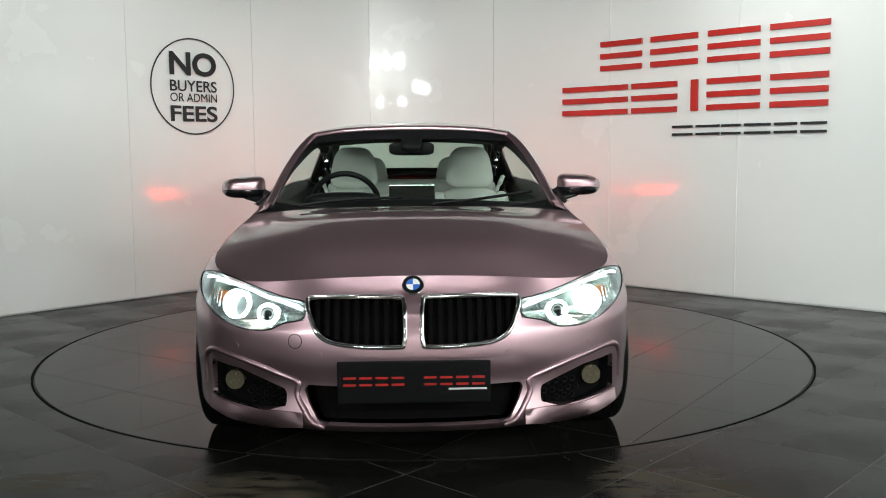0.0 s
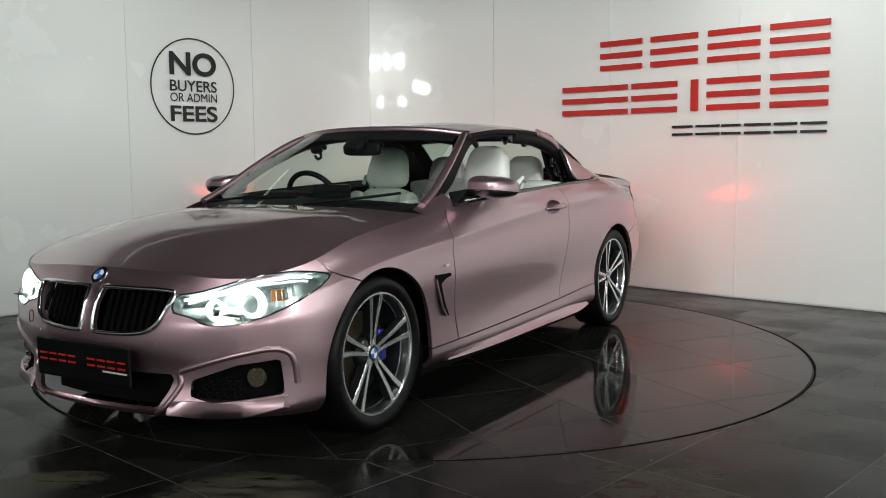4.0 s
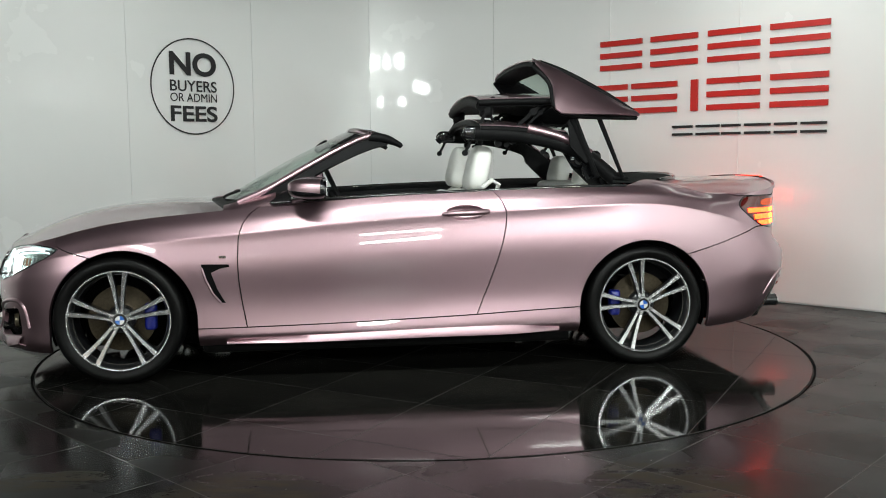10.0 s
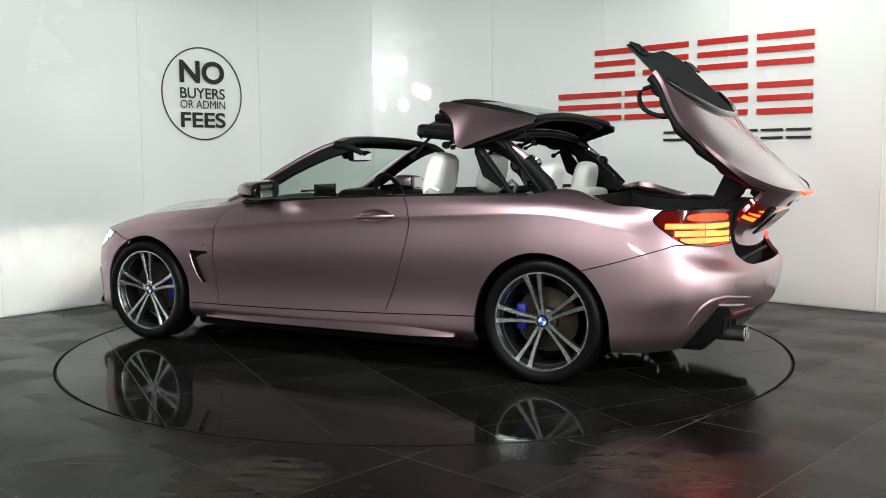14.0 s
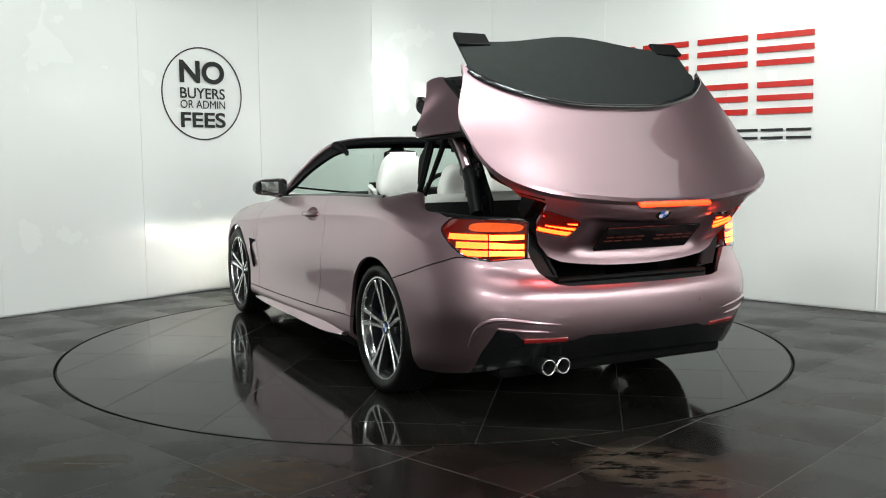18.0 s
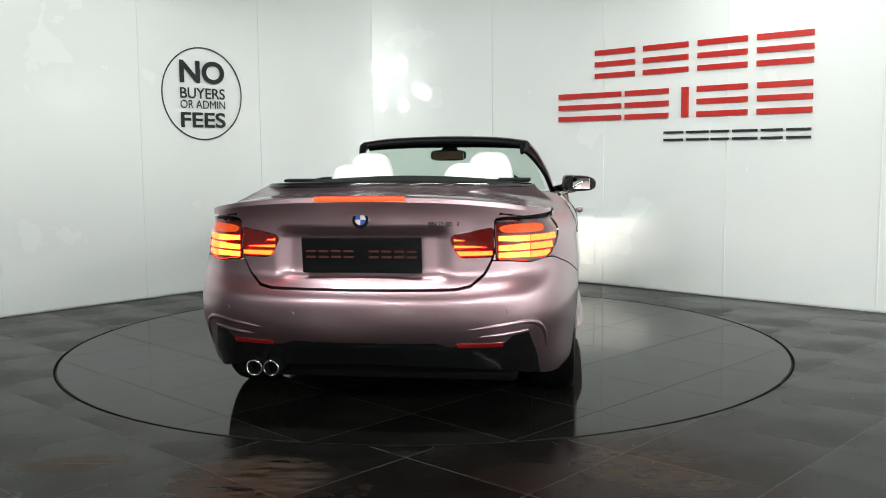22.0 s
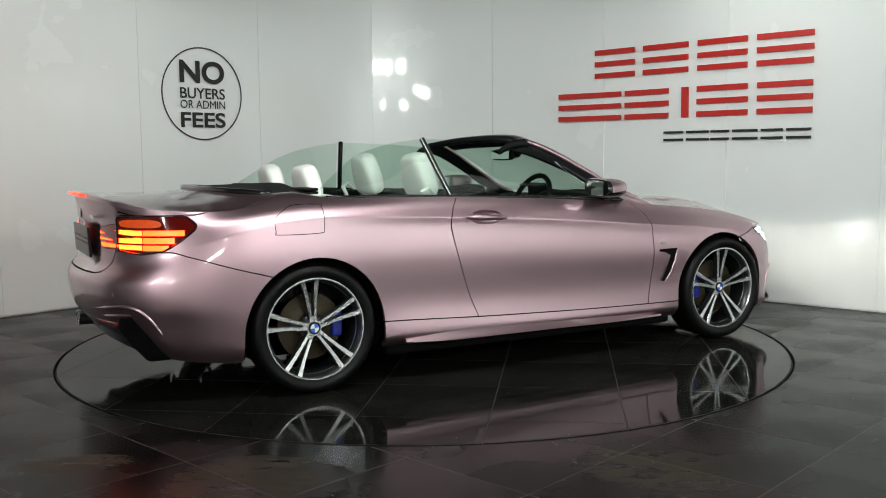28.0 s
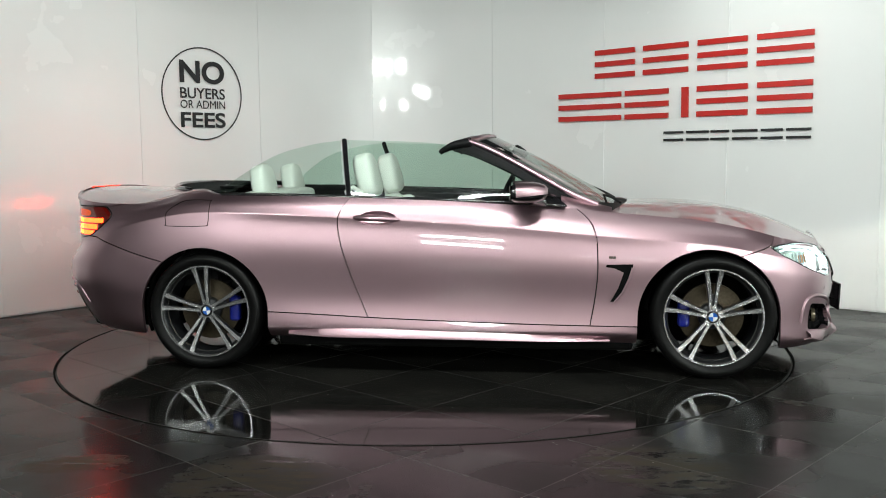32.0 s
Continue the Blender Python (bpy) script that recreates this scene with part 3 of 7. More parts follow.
for _ in range(60):
    dense[1:-1] = dense[1:-1] * 0.5 + (dense[:-2] + dense[2:]) * 0.25
ARC = np.concatenate([[0], np.cumsum(np.linalg.norm(np.diff(dense, axis=0), axis=1))])
TOTAL = ARC[-1]
half_way = int(np.argmin(np.abs(dense[:, 0])))


def u_front(y):
    k = int(np.argmin(np.abs(dense[:half_way, 1] - y) + (dense[:half_way, 0] < 1.5) * 9))
    return float(ARC[k])


def u_rear(y):
    k = half_way + int(np.argmin(np.abs(dense[half_way:, 1] - y) + (dense[half_way:, 0] > -1.9) * 9))
    return float(ARC[k])


def u_side(x):
    k = int(np.argmin(np.abs(dense[:, 0] - x) + (dense[:, 1] < 0.4) * 9))
    return float(ARC[k])


STATIONS = [0.0, u_front(0.35), u_front(0.62), u_side(1.86), u_side(1.40), u_side(0.90), u_side(0.0), u_side(-0.90), u_side(-1.40), u_side(-1.85),
            u_side(-2.12), u_rear(0.60), u_rear(0.30), TOTAL]
# heights and outward offsets of the levels of the body side, from the sill to the shoulder
LEVEL_Z = [
    [0.165, 0.165, 0.170, 0.165, 0.170, 0.187, 0.190, 0.197, 0.190, 0.195, 0.225, 0.270, 0.290, 0.300],
    [0.200, 0.200, 0.205, 0.210, 0.220, 0.235, 0.238, 0.245, 0.235, 0.250, 0.290, 0.330, 0.345, 0.350],
    [0.320, 0.320, 0.320, 0.310, 0.290, 0.283, 0.304, 0.333, 0.340, 0.370, 0.410, 0.410, 0.410, 0.410],
    [0.430, 0.430, 0.430, 0.440, 0.460, 0.420, 0.430, 0.450, 0.470, 0.480, 0.510, 0.510, 0.510, 0.510],
    [0.520, 0.520, 0.530, 0.545, 0.600, 0.600, 0.640, 0.670, 0.680, 0.640, 0.610, 0.585, 0.580, 0.580],
    [0.560, 0.560, 0.565, 0.588, 0.670, 0.712, 0.785, 0.832, 0.845, 0.770, 0.670, 0.633, 0.625, 0.625],
    [0.600, 0.600, 0.600, 0.630, 0.720, 0.760, 0.833, 0.880, 0.897, 0.820, 0.730, 0.680, 0.670, 0.670],
    [0.670, 0.670, 0.655, 0.690, 0.785, 0.825, 0.900, 0.935, 0.948, 0.890, 0.850, 0.880, 0.900, 0.900],
    [0.728, 0.720, 0.700, 0.735, 0.836, 0.885, 0.957, 0.987, 0.990, 0.936, 0.946, 0.989, 1.017, 1.023]]
LEVEL_D = [
    [-0.04, -0.04, -0.05, -0.05, -0.06, -0.055, -0.055, -0.055, -0.05, -0.06, -0.07, -0.07, -0.07, -0.07],
    [0.010, 0.010, 0.000, -0.01, -0.02, -0.004, 0.004, 0.000, -0.012, -0.025, -0.035, -0.03, -0.03, -0.03],
    [-0.03, -0.03, -0.02, -0.01, -0.01, -0.008, -0.008, -0.008, -0.008, -0.01, -0.005, 0.012, 0.020, 0.022],
    [0.000, 0.000, 0.000, 0.000, 0.000, -0.018, -0.021, -0.018, 0.000, 0.004, 0.020, 0.040, 0.046, 0.048],
    [-0.01, -0.01, 0.000, 0.000, 0.004, 0.000, 0.000, 0.002, 0.010, 0.003, 0.010, 0.040, 0.050, 0.052],
    [-0.022, -0.022, -0.018, -0.008, -0.004, -0.017, -0.019, -0.017, -0.007, -0.008, -0.006, 0.018, 0.030, 0.034],
    [-0.035, -0.035, -0.03, -0.018, -0.012, -0.017, -0.016, -0.014, -0.012, -0.014, -0.025, -0.022, -0.012, -0.012],
    [-0.075, -0.075, -0.045, -0.036, -0.055, -0.062, -0.036, -0.036, -0.040, -0.046, -0.040, -0.030, -0.020, -0.018],
    [-0.130, -0.112, -0.055, -0.070, -0.112, -0.125, -0.072, -0.080, -0.100, -0.103, -0.052, -0.016, 0.000, 0.005]]
CREASE = 6


def faired(values, sigma, odd=False):
    """Values on an even grid, smoothed along the last axis; the ends are mirror planes, or keep their place if odd."""
    n = int(4 * sigma) + 1
    v = np.asarray(values, float)
    n = min(n, v.shape[-1] - 1)
    k = np.exp(-0.5 * (np.arange(-n, n + 1) / sigma) ** 2)
    k /= k.sum()
    head, tail = v[..., n:0:-1], v[..., -2:-n - 2:-1]
    if odd:
        head, tail = 2 * v[..., :1] - head, 2 * v[..., -1:] - tail
    w = np.concatenate([head, v, tail], -1)
    return np.apply_along_axis(lambda a: np.convolve(a, k, "valid"), -1, w)


def body_grid(columns=520, per_level=8):
    """The left half of the body below the shoulder, nose to tail: points, arc lengths and the shoulder's row."""
    # closer columns round the nose and the tail
    w = np.linspace(0, 1, columns)
    lengths = np.interp(w, [0, 0.3, 0.68, 1], [0, u_side(1.75), u_side(-1.75), TOTAL])
    bx, by = np.interp(lengths, ARC, dense[:, 0]), np.interp(lengths, ARC, dense[:, 1])
    tx, ty = np.gradient(bx, lengths), np.gradient(by, lengths)
    s = np.hypot(tx, ty)
    nx, ny = ty / s, -tx / s
    flip = np.sign(nx * bx + ny * by)
    nx, ny = nx * flip, ny * flip
    ny[0] = ny[-1] = 0
    even = np.linspace(0, TOTAL, 1400)
    wide = 0.085 / (even[1] - even[0])
    z_at = np.array([np.interp(lengths, even, faired(cubic(STATIONS, row)(even), wide)) for row in LEVEL_Z])
    d_at = np.array([np.interp(lengths, even, faired(cubic(STATIONS, row)(even), wide)) for row in LEVEL_D])
    levels = len(LEVEL_Z)
    v = np.linspace(0, levels - 1, (levels - 1) * per_level + 1)
    rows = np.empty((len(v), columns, 3))
    for c in range(columns):
        z = cubic(range(levels), z_at[:, c])(v)
        low, high = cubic(range(CREASE + 1), d_at[:CREASE + 1, c]), cubic(range(CREASE, levels), d_at[CREASE:, c])
        z = faired(z, 2.5, True)
        cut = CREASE * per_level
        d = np.concatenate([faired(low(v[:cut + 1]), 2.5, True), faired(high(v[cut:]), 2.0, True)[1:]])
        rows[:, c, 0], rows[:, c, 1], rows[:, c, 2] = bx[c] + nx[c] * d, by[c] + ny[c] * d, z
    rows[:, 0, 1] = rows[:, -1, 1] = 0.0
    return rows, lengths


class Sheet:
    """A skin of polygons that can be cut along curves: points, their arc lengths along the body, and faces."""

    def __init__(self, points, arc, faces):
        self.p, self.u, self.f = points, arc, faces

    def cut(self, f):
        """Two sheets: where f < 0, and where f >= 0."""
        val = f(self.p[:, 0], self.p[:, 1], self.p[:, 2], self.u)
        val = np.where(np.abs(val) < 1e-7, 1e-7, val)
        neg = val < 0
        points, arcs, cache = list(self.p), list(self.u), {}
        low, high = [], []
        for face in self.f:
            k = [neg[i] for i in face]
            if all(k):
                low.append(face)
            elif not any(k):
                high.append(face)
            else:
                a_side, b_side = [], []
                n = len(face)
                for i in range(n):
                    a, b = face[i], face[(i + 1) % n]
                    (a_side if neg[a] else b_side).append(a)
                    if neg[a] != neg[b]:
                        key = (a, b) if a < b else (b, a)
                        if key not in cache:
                            w = val[key[0]] / (val[key[0]] - val[key[1]])
                            w = min(max(w, 0.001), 0.999)
                            points.append(self.p[key[0]] * (1 - w) + self.p[key[1]] * w)
                            arcs.append(self.u[key[0]] * (1 - w) + self.u[key[1]] * w)
                            cache[key] = len(points) - 1
                        a_side.append(cache[key])
                        b_side.append(cache[key])
                if len(a_side) > 2:
                    low.append(a_side)
                if len(b_side) > 2:
                    high.append(b_side)
        points, arcs = np.array(points), np.array(arcs)
        return Sheet(points, arcs, low).packed(), Sheet(points, arcs, high).packed()

    def gap(self, f, g=0.003):
        """As cut, with a gap of 2 g left open along the curve."""
        return self.cut(lambda *a: f(*a) + g)[0], self.cut(lambda *a: f(*a) - g)[1]

    def packed(self):
        used = sorted({i for face in self.f for i in face})
        table = {i: k for k, i in enumerate(used)}
        idx = np.array(used, int) if used else np.zeros(0, int)
        return Sheet(self.p[idx], self.u[idx], [[table[i] for i in face] for face in self.f])

    def moved(self, d):
        """Shifted along its normals."""
        return Sheet(self.p + self.normals() * d, self.u, self.f)

    def normals(self):
        n = np.zeros_like(self.p)
        for face in self.f:
            a, b, c = self.p[face[0]], self.p[face[1]], self.p[face[2]]
            w = np.cross(b - a, c - a)
            for i in face:
                n[i] += w
        return n / (np.linalg.norm(n, axis=1, keepdims=True) + 1e-12)

    def outward(self):
        """Its faces turned to look out of the car."""
        core = np.stack([np.clip(self.p[:, 0], -1.5, 1.5), 0 * self.u, 0 * self.u + 0.55], -1)
        good = ((self.p - core) * self.normals()).sum()
        return self if good > 0 else Sheet(self.p, self.u, [face[::-1] for face in self.f])

    def mirror(self):
        return Sheet(self.p * [1, -1, 1], self.u, [face[::-1] for face in self.f])

    def bm(self, both=False, lip=0.02):
        """As a bmesh, alone or with its mirror image, with its rims turned in by lip."""
        bm = bmesh.new()
        for s in ([self, self.mirror()] if both else [self]):
            v = [bm.verts.new(p) for p in s.p]
            for face in s.f:
                try:
                    bm.faces.new([v[i] for i in face])
                except ValueError:
                    pass
        bmesh.ops.remove_doubles(bm, verts=bm.verts, dist=2e-5)
        if lip:
            bm.normal_update()
            way = {v.co.to_tuple(6): v.normal.copy() for v in bm.verts}
            rim = [e for e in bm.edges if e.is_boundary and not (abs(e.verts[0].co.y) < 1e-4 and abs(e.verts[1].co.y) < 1e-4)]
            for e in rim:
                e.smooth = False
            out = bmesh.ops.extrude_edge_only(bm, edges=rim)
            for v in out["geom"]:
                if isinstance(v, bmesh.types.BMVert):
                    v.co -= way.get(v.co.to_tuple(6), Vector((0, 0, 1))) * lip
        return bm


def closed_curve(points, n=90):
    """A closed smooth outline through corner points; a point given twice stays sharp."""
    p = np.array(points + points[:1], float)
    out = []
    m = len(points)
    for i in range(m):
        a, b, c, d = (np.array(points[(i + k - 1) % m], float) for k in range(4))
        if np.allclose(b, c):
            continue
        for t in np.linspace(0, 1, max(2, n // m), endpoint=False):
            out.append(0.5 * (2 * b + (c - a) * t + (2 * a - 5 * b + 4 * c - d) * t * t + (3 * b - a - 3 * c + d) * t ** 3))
    return np.array(out)


def signed_distance(px, pz, poly):
    """Distance to a closed polygon, negative inside; arrays."""
    q = np.stack([px, pz], -1)
    best = np.full(len(q), 9.0)
    inside = np.zeros(len(q), bool)
    lo, hi = poly.min(0) - 0.05, poly.max(0) + 0.05
    near = np.where(((q > lo) & (q < hi)).all(1))[0]
    if not len(near):
        return best
    w = q[near]
    d2, ins = np.full(len(w), 9.0), np.zeros(len(w), bool)
    for a, b in zip(poly, np.roll(poly, -1, axis=0)):
        e = b - a
        t = np.clip(((w - a) @ e) / (e @ e + 1e-12), 0, 1)
        d2 = np.minimum(d2, ((w - a - t[:, None] * e) ** 2).sum(1))
        cross = (a[1] > w[:, 1]) != (b[1] > w[:, 1])
        with np.errstate(divide="ignore", invalid="ignore"):
            xs = (b[0] - a[0]) * (w[:, 1] - a[1]) / (b[1] - a[1] + 1e-12) + a[0]
        ins ^= cross & (w[:, 0] < xs)
    best[near] = np.where(ins, -np.sqrt(d2), np.sqrt(d2))
    return best


def front_shape(points, n=90, smooth=True):
    """An outline seen from the front or the rear, in (y, z)."""
    poly = closed_curve(points, n) if smooth else np.array(points, float)
    return lambda front: (lambda x, y, z, u: np.where((x > 1.2) if front else (x < -1.5), signed_distance(y, z, poly), 9.0))


def arc_shape(points, n=90, smooth=True):
    """An outline on the unrolled side, in (arc length, z)."""
    poly = closed_curve(points, n) if smooth else np.array(points, float)
    return lambda x, y, z, u: signed_distance(u, z, poly)


def side_shape(points, n=90, smooth=True, lo=-9, hi=9):
    poly = closed_curve(points, n) if smooth else np.array(points, float)
    return lambda x, y, z, u: np.where((x > lo) & (x < hi), signed_distance(x, z, poly), 9.0)


def arch(cx, cz, r):
    """The wheel opening: round above the hub, straight legs below."""
    return lambda x, y, z, u: np.where(z > cz, np.hypot(x - cx, z - cz), np.abs(x - cx) - (cz - z) * 0.02) - r


car = shape("convertible_car", "rose metallic two-door convertible car on a turntable", "car")


def on_car(name, bm, mat, label="", parent=None, smooth=True):
    ob = part(name, bm, mat, parent or car, label, smooth)
    if parent is None:
        ob.location = SHIFT
    return ob


def pair(name, sheet, mat, label="", lip=0.02, parent=None):
    """The same panel on both sides of the car."""
    return [on_car(name, s.bm(lip=lip), mat, label, parent) for s in (sheet, sheet.mirror())]


rows, lengths = body_grid()
R, Ccount = rows.shape[:2]
faces = [[r * Ccount + c, r * Ccount + c + 1, (r + 1) * Ccount + c + 1, (r + 1) * Ccount + c] for r in range(R - 1) for c in range(Ccount - 1)]
skin = Sheet(rows.reshape(-1, 3), np.tile(lengths, R), faces).outward()
TOP = rows[-1]

# wheel openings, sill, doors, wings
skin = skin.cut(arch(1.378, 0.325, 0.372))[1]
skin = skin.cut(arch(-1.402, 0.325, 0.373))[1]
sill_line = cubic([1.1, 0.99, 0.52, -0.30, -1.03, -1.2], [0.281, 0.282, 0.287, 0.308, 0.338, 0.342])
sill, skin = skin.gap(lambda x, y, z, u: np.where(np.abs(x) < 1.38, z - sill_line(x), 1.0))
shut_front = cubic([0.25, 0.288, 0.441, 0.594, 0.731, 0.821, 0.875, 0.925, 0.96], [0.752, 0.757, 0.783, 0.796, 0.792, 0.768, 0.725, 0.655, 0.60])
shut_rear = cubic([0.25, 0.343, 0.493, 0.645, 0.736, 0.841, 0.916, 0.99], [-0.43, -0.470, -0.531, -0.583, -0.608, -0.623, -0.602, -0.545])
skin, front = skin.gap(lambda x, y, z, u: x - shut_front(z))
rear, door_skin = skin.gap(lambda x, y, z, u: x - shut_rear(z))
wing_line = cubic([1.40, 1.53, 1.666, 1.70, 1.76, 2.3], [0.60, 0.657, 0.703, 0.72, 0.95, 1.2])
bumper, wing = front.gap(lambda x, y, z, u: np.where(x > 1.36, z - wing_line(x), 1.0))

# front lamps and openings
UF, US, UR = u_front, u_side, u_rear
lamp_outline = [(UF(0.405), 0.636), (UF(0.405), 0.574), (UF(0.405), 0.574), (UF(0.487), 0.561), (UF(0.533), 0.535), (UF(0.63), 0.534), (UF(0.70), 0.552),
                (US(1.93), 0.582), (US(1.86), 0.615), (US(1.76), 0.664), (US(1.692), 0.708), (US(1.692), 0.708), (US(1.84), 0.726), (UF(0.71), 0.713), (UF(0.622), 0.688), (UF(0.529), 0.659), (UF(0.463), 0.645)]
lamp_outline = [(u, z) for u, z in lamp_outline]
headlight, bumper = bumper.gap(arc_shape(lamp_outline), 0.0015)
head2, wing = wing.cut(arc_shape(lamp_outline))
KIDNEY = [(0.030, 0.560), (0.034, 0.640), (0.055, 0.655), (0.18, 0.657), (0.35, 0.654), (0.385, 0.640), (0.372, 0.585), (0.335, 0.520), (0.25, 0.492), (0.06, 0.485), (0.034, 0.500)]
kidney, bumper = bumper.cut(front_shape(KIDNEY)(True))
INTAKE = [(-0.1, 0.335), (0.385, 0.338), (0.385, 0.338), (0.402, 0.325), (0.385, 0.275), (0.35, 0.215), (0.31, 0.198), (-0.1, 0.196)]
intake, bumper = bumper.cut(front_shape(INTAKE, smooth=False)(True))
FOG = [(0.772, 0.390), (0.765, 0.400), (0.64, 0.380), (0.475, 0.318), (0.468, 0.310), (0.468, 0.258), (0.55, 0.232), (0.66, 0.245), (0.775, 0.262)]
fog, bumper = bumper.cut(front_shape(FOG, smooth=False)(True))

# rear lamps, boot lid, bumper
tail_outline = [(US(-1.985), 0.872), (US(-2.01), 0.904), (US(-2.05), 0.921), (US(-2.13), 0.922), (UR(0.60), 0.918), (UR(0.566), 0.905), (UR(0.566), 0.905), (UR(0.572), 0.752), (UR(0.572), 0.752),
                (UR(0.70), 0.745), (US(-2.15), 0.757), (US(-2.08), 0.790), (US(-2.02), 0.835)]
tail_skin, rear = rear.gap(arc_shape(tail_outline), 0.0015)
LID = [(-0.2, 0.632), (0.40, 0.634), (0.46, 0.645), (0.515, 0.690), (0.545, 0.745), (0.562, 0.80), (0.562, 0.92), (0.60, 0.926), (0.95, 0.926), (0.95, 1.2), (-0.2, 1.2)]
lid_back, rear = rear.gap(lambda x, y, z, u: np.where(x < -1.70, signed_distance(np.where(x > -2.0, 0.9, y), z - np.maximum(0, x + 1.98) * 0.16, np.array(LID)), 9.0))
seam = cubic([-1.2, -1.64, -1.813, -2.021, -2.10, -2.5], [0.50, 0.617, 0.665, 0.730, 0.752, 0.752])
rear_bumper, quarter = rear.gap(lambda x, y, z, u: np.where(x < -1.402, z - seam(x), 1.0))
DIFFUSER = [(-0.2, 0.408), (0.31, 0.408), (0.375, 0.388), (0.60, 0.402), (0.65, 0.445), (0.70, 0.448), (0.735, 0.33), (0.745, 0.20), (-0.2, 0.20)]
diffuser, rear_bumper = rear_bumper.cut(front_shape(DIFFUSER, smooth=False)(False))
LID_LAMP = [(0.366, 0.853), (0.366, 0.853), (0.44, 0.868), (0.556, 0.885), (0.556, 0.885), (0.556, 0.760), (0.556, 0.760), (0.43, 0.760), (0.40, 0.785)]
lid_lamp, lid_back = lid_back.gap(front_shape(LID_LAMP)(False), 0.0015)

def hollow(y, z):
    """How far the number plate's hollow is pressed into the boot lid."""
    k = np.clip((0.40 - np.abs(y)) / 0.09, 0, 1) * np.clip((0.885 - z) / 0.012, 0, 1) * np.clip((z - 0.655) / 0.04, 0, 1)
    return 0.024 * k * k * (3 - 2 * k)


HANDLE_X, HANDLE_Z = -0.40, 0.862


def handle_oval(x, y, z, u):
    return np.hypot((x - HANDLE_X) / 0.105, (z - HANDLE_Z) / 0.040) - 1


scoop, door_skin = door_skin.cut(handle_oval)
scoop.p[:, 1] -= 0.030 * np.sqrt(np.clip(-handle_oval(*scoop.p.T, 0), 0, 1))
lid_back.p[:, 0] += hollow(lid_back.p[:, 1], lid_back.p[:, 2])
pair("door", door_skin, PAINT)
pair("front_wing", wing, PAINT)
pair("rear_wing", quarter, PAINT)
pair("side_sill", sill, PAINT)
on_car("front_bumper", bumper.bm(True), PAINT)
on_car("rear_bumper", rear_bumper.bm(True), PAINT)
on_car("diffuser", diffuser.bm(True), BLACK_GLOSS, "black rear diffuser insert")


# ---- bonnet ----
def ease(k):
    k = min(max(k, 0), 1)
    return k * k * (3 - 2 * k)


def patch(front_edge, rear_edge, inner, outer, crown=2.2, na=60, nb=40, dome=None):
    """A crowned panel between four edges: f(b) at its ends, f(a) along its middle and its side."""
    pts = []
    for i in range(na + 1):
        a = i / na
        row = []
        for j in range(nb + 1):
            b = j / nb
            p = (1 - b) * inner(a) + b * outer(a) + (1 - a) * front_edge(b) + a * rear_edge(b)
            p = p - ((1 - a) * (1 - b) * inner(0.0) + (1 - a) * b * outer(0.0) + a * (1 - b) * inner(1.0) + a * b * outer(1.0))
            flat = (1 - b) * inner(a)[2] + b * outer(a)[2]
            round_ = inner(a)[2] + (outer(a)[2] - inner(a)[2]) * b ** crown
            p = p.copy()
            p[2] += (round_ - flat) * 0.75 * ease(2 * a) * ease(2 * (1 - a)) + (dome(a, b) if dome else 0)
            row.append(p)
        pts.append(row)
    return pts


def relaxed(points, rounds):
    """A half panel's grid with its inner points evened out; its edges stay, its first column lies on the mirror plane."""
    p = np.array(points, float)
    for _ in range(rounds):
        left = np.concatenate([p[:, 1:2] * [1, -1, 1], p[:, :-2]], 1)
        mean = (p[:-2, :-1] + p[2:, :-1] + left[1:-1] + p[1:-1, 1:]) / 4
        p[1:-1, :-1] = 0.5 * p[1:-1, :-1] + 0.5 * mean
    return p


def edge(points):
    q = curve_through(points, 200)
    return lambda k: np.array([np.interp(k, np.linspace(0, 1, 200), q[:, i]) for i in range(3)])


def top_edge(u0, u1, inset=0.003):
    """Along the shoulder from arc length u0 to u1, a gap inside it."""
    s = np.linspace(u0, u1, 120)
    q = np.stack([np.interp(s, lengths, TOP[:, i]) for i in range(3)], -1)
    t = np.gradient(q, axis=0)
    n = np.stack([-t[:, 1], t[:, 0]], -1)
    n /= np.linalg.norm(n, axis=1, keepdims=True) + 1e-9
    sign = np.sign((n * -q[:, :2]).sum(1, keepdims=True))
    q[:, :2] += n * sign * inset
    return lambda k: np.array([np.interp(k, np.linspace(0, 1, 120), q[:, i]) for i in range(3)])


u_corner = UF(0.70)
h_front, h_side = top_edge(0.0, u_corner), top_edge(u_corner, US(0.86))
hf0, hs1 = h_front(0.0), h_side(1.0)
h_mid = edge([(hf0[0], 0, hf0[2]), (1.97, 0, 0.764), (1.86, 0, 0.808), (1.68, 0, 0.859), (1.45, 0, 0.896), (1.2, 0, 0.917), (1.0, 0, 0.925)])
h_back = edge([(1.0, 0, 0.925), (0.985, 0.25, 0.923), (0.94, 0.5, 0.913), tuple(hs1)])


def bonnet_dome(a, b):
    """The raised middle of the bonnet between its two creases."""
    line = 0.50 + 0.22 * a
    return 0.011 * ease((line - b) / 0.14 + 0.5) * ease(3 * a) * ease(3 * (1 - a))


hood = relaxed(patch(h_front, h_back, h_mid, h_side, 2.4, 70, 44, bonnet_dome), 25)
hood_sheet = Sheet(np.array(hood).reshape(-1, 3), np.zeros(71 * 45), [[i * 45 + j, (i + 1) * 45 + j, (i + 1) * 45 + j + 1, i * 45 + j + 1] for i in range(70) for j in range(44)])
hood_sheet.p[::45, 1] = 0
hood_sheet = hood_sheet.outward()
on_car("bonnet", hood_sheet.bm(True), PAINT)

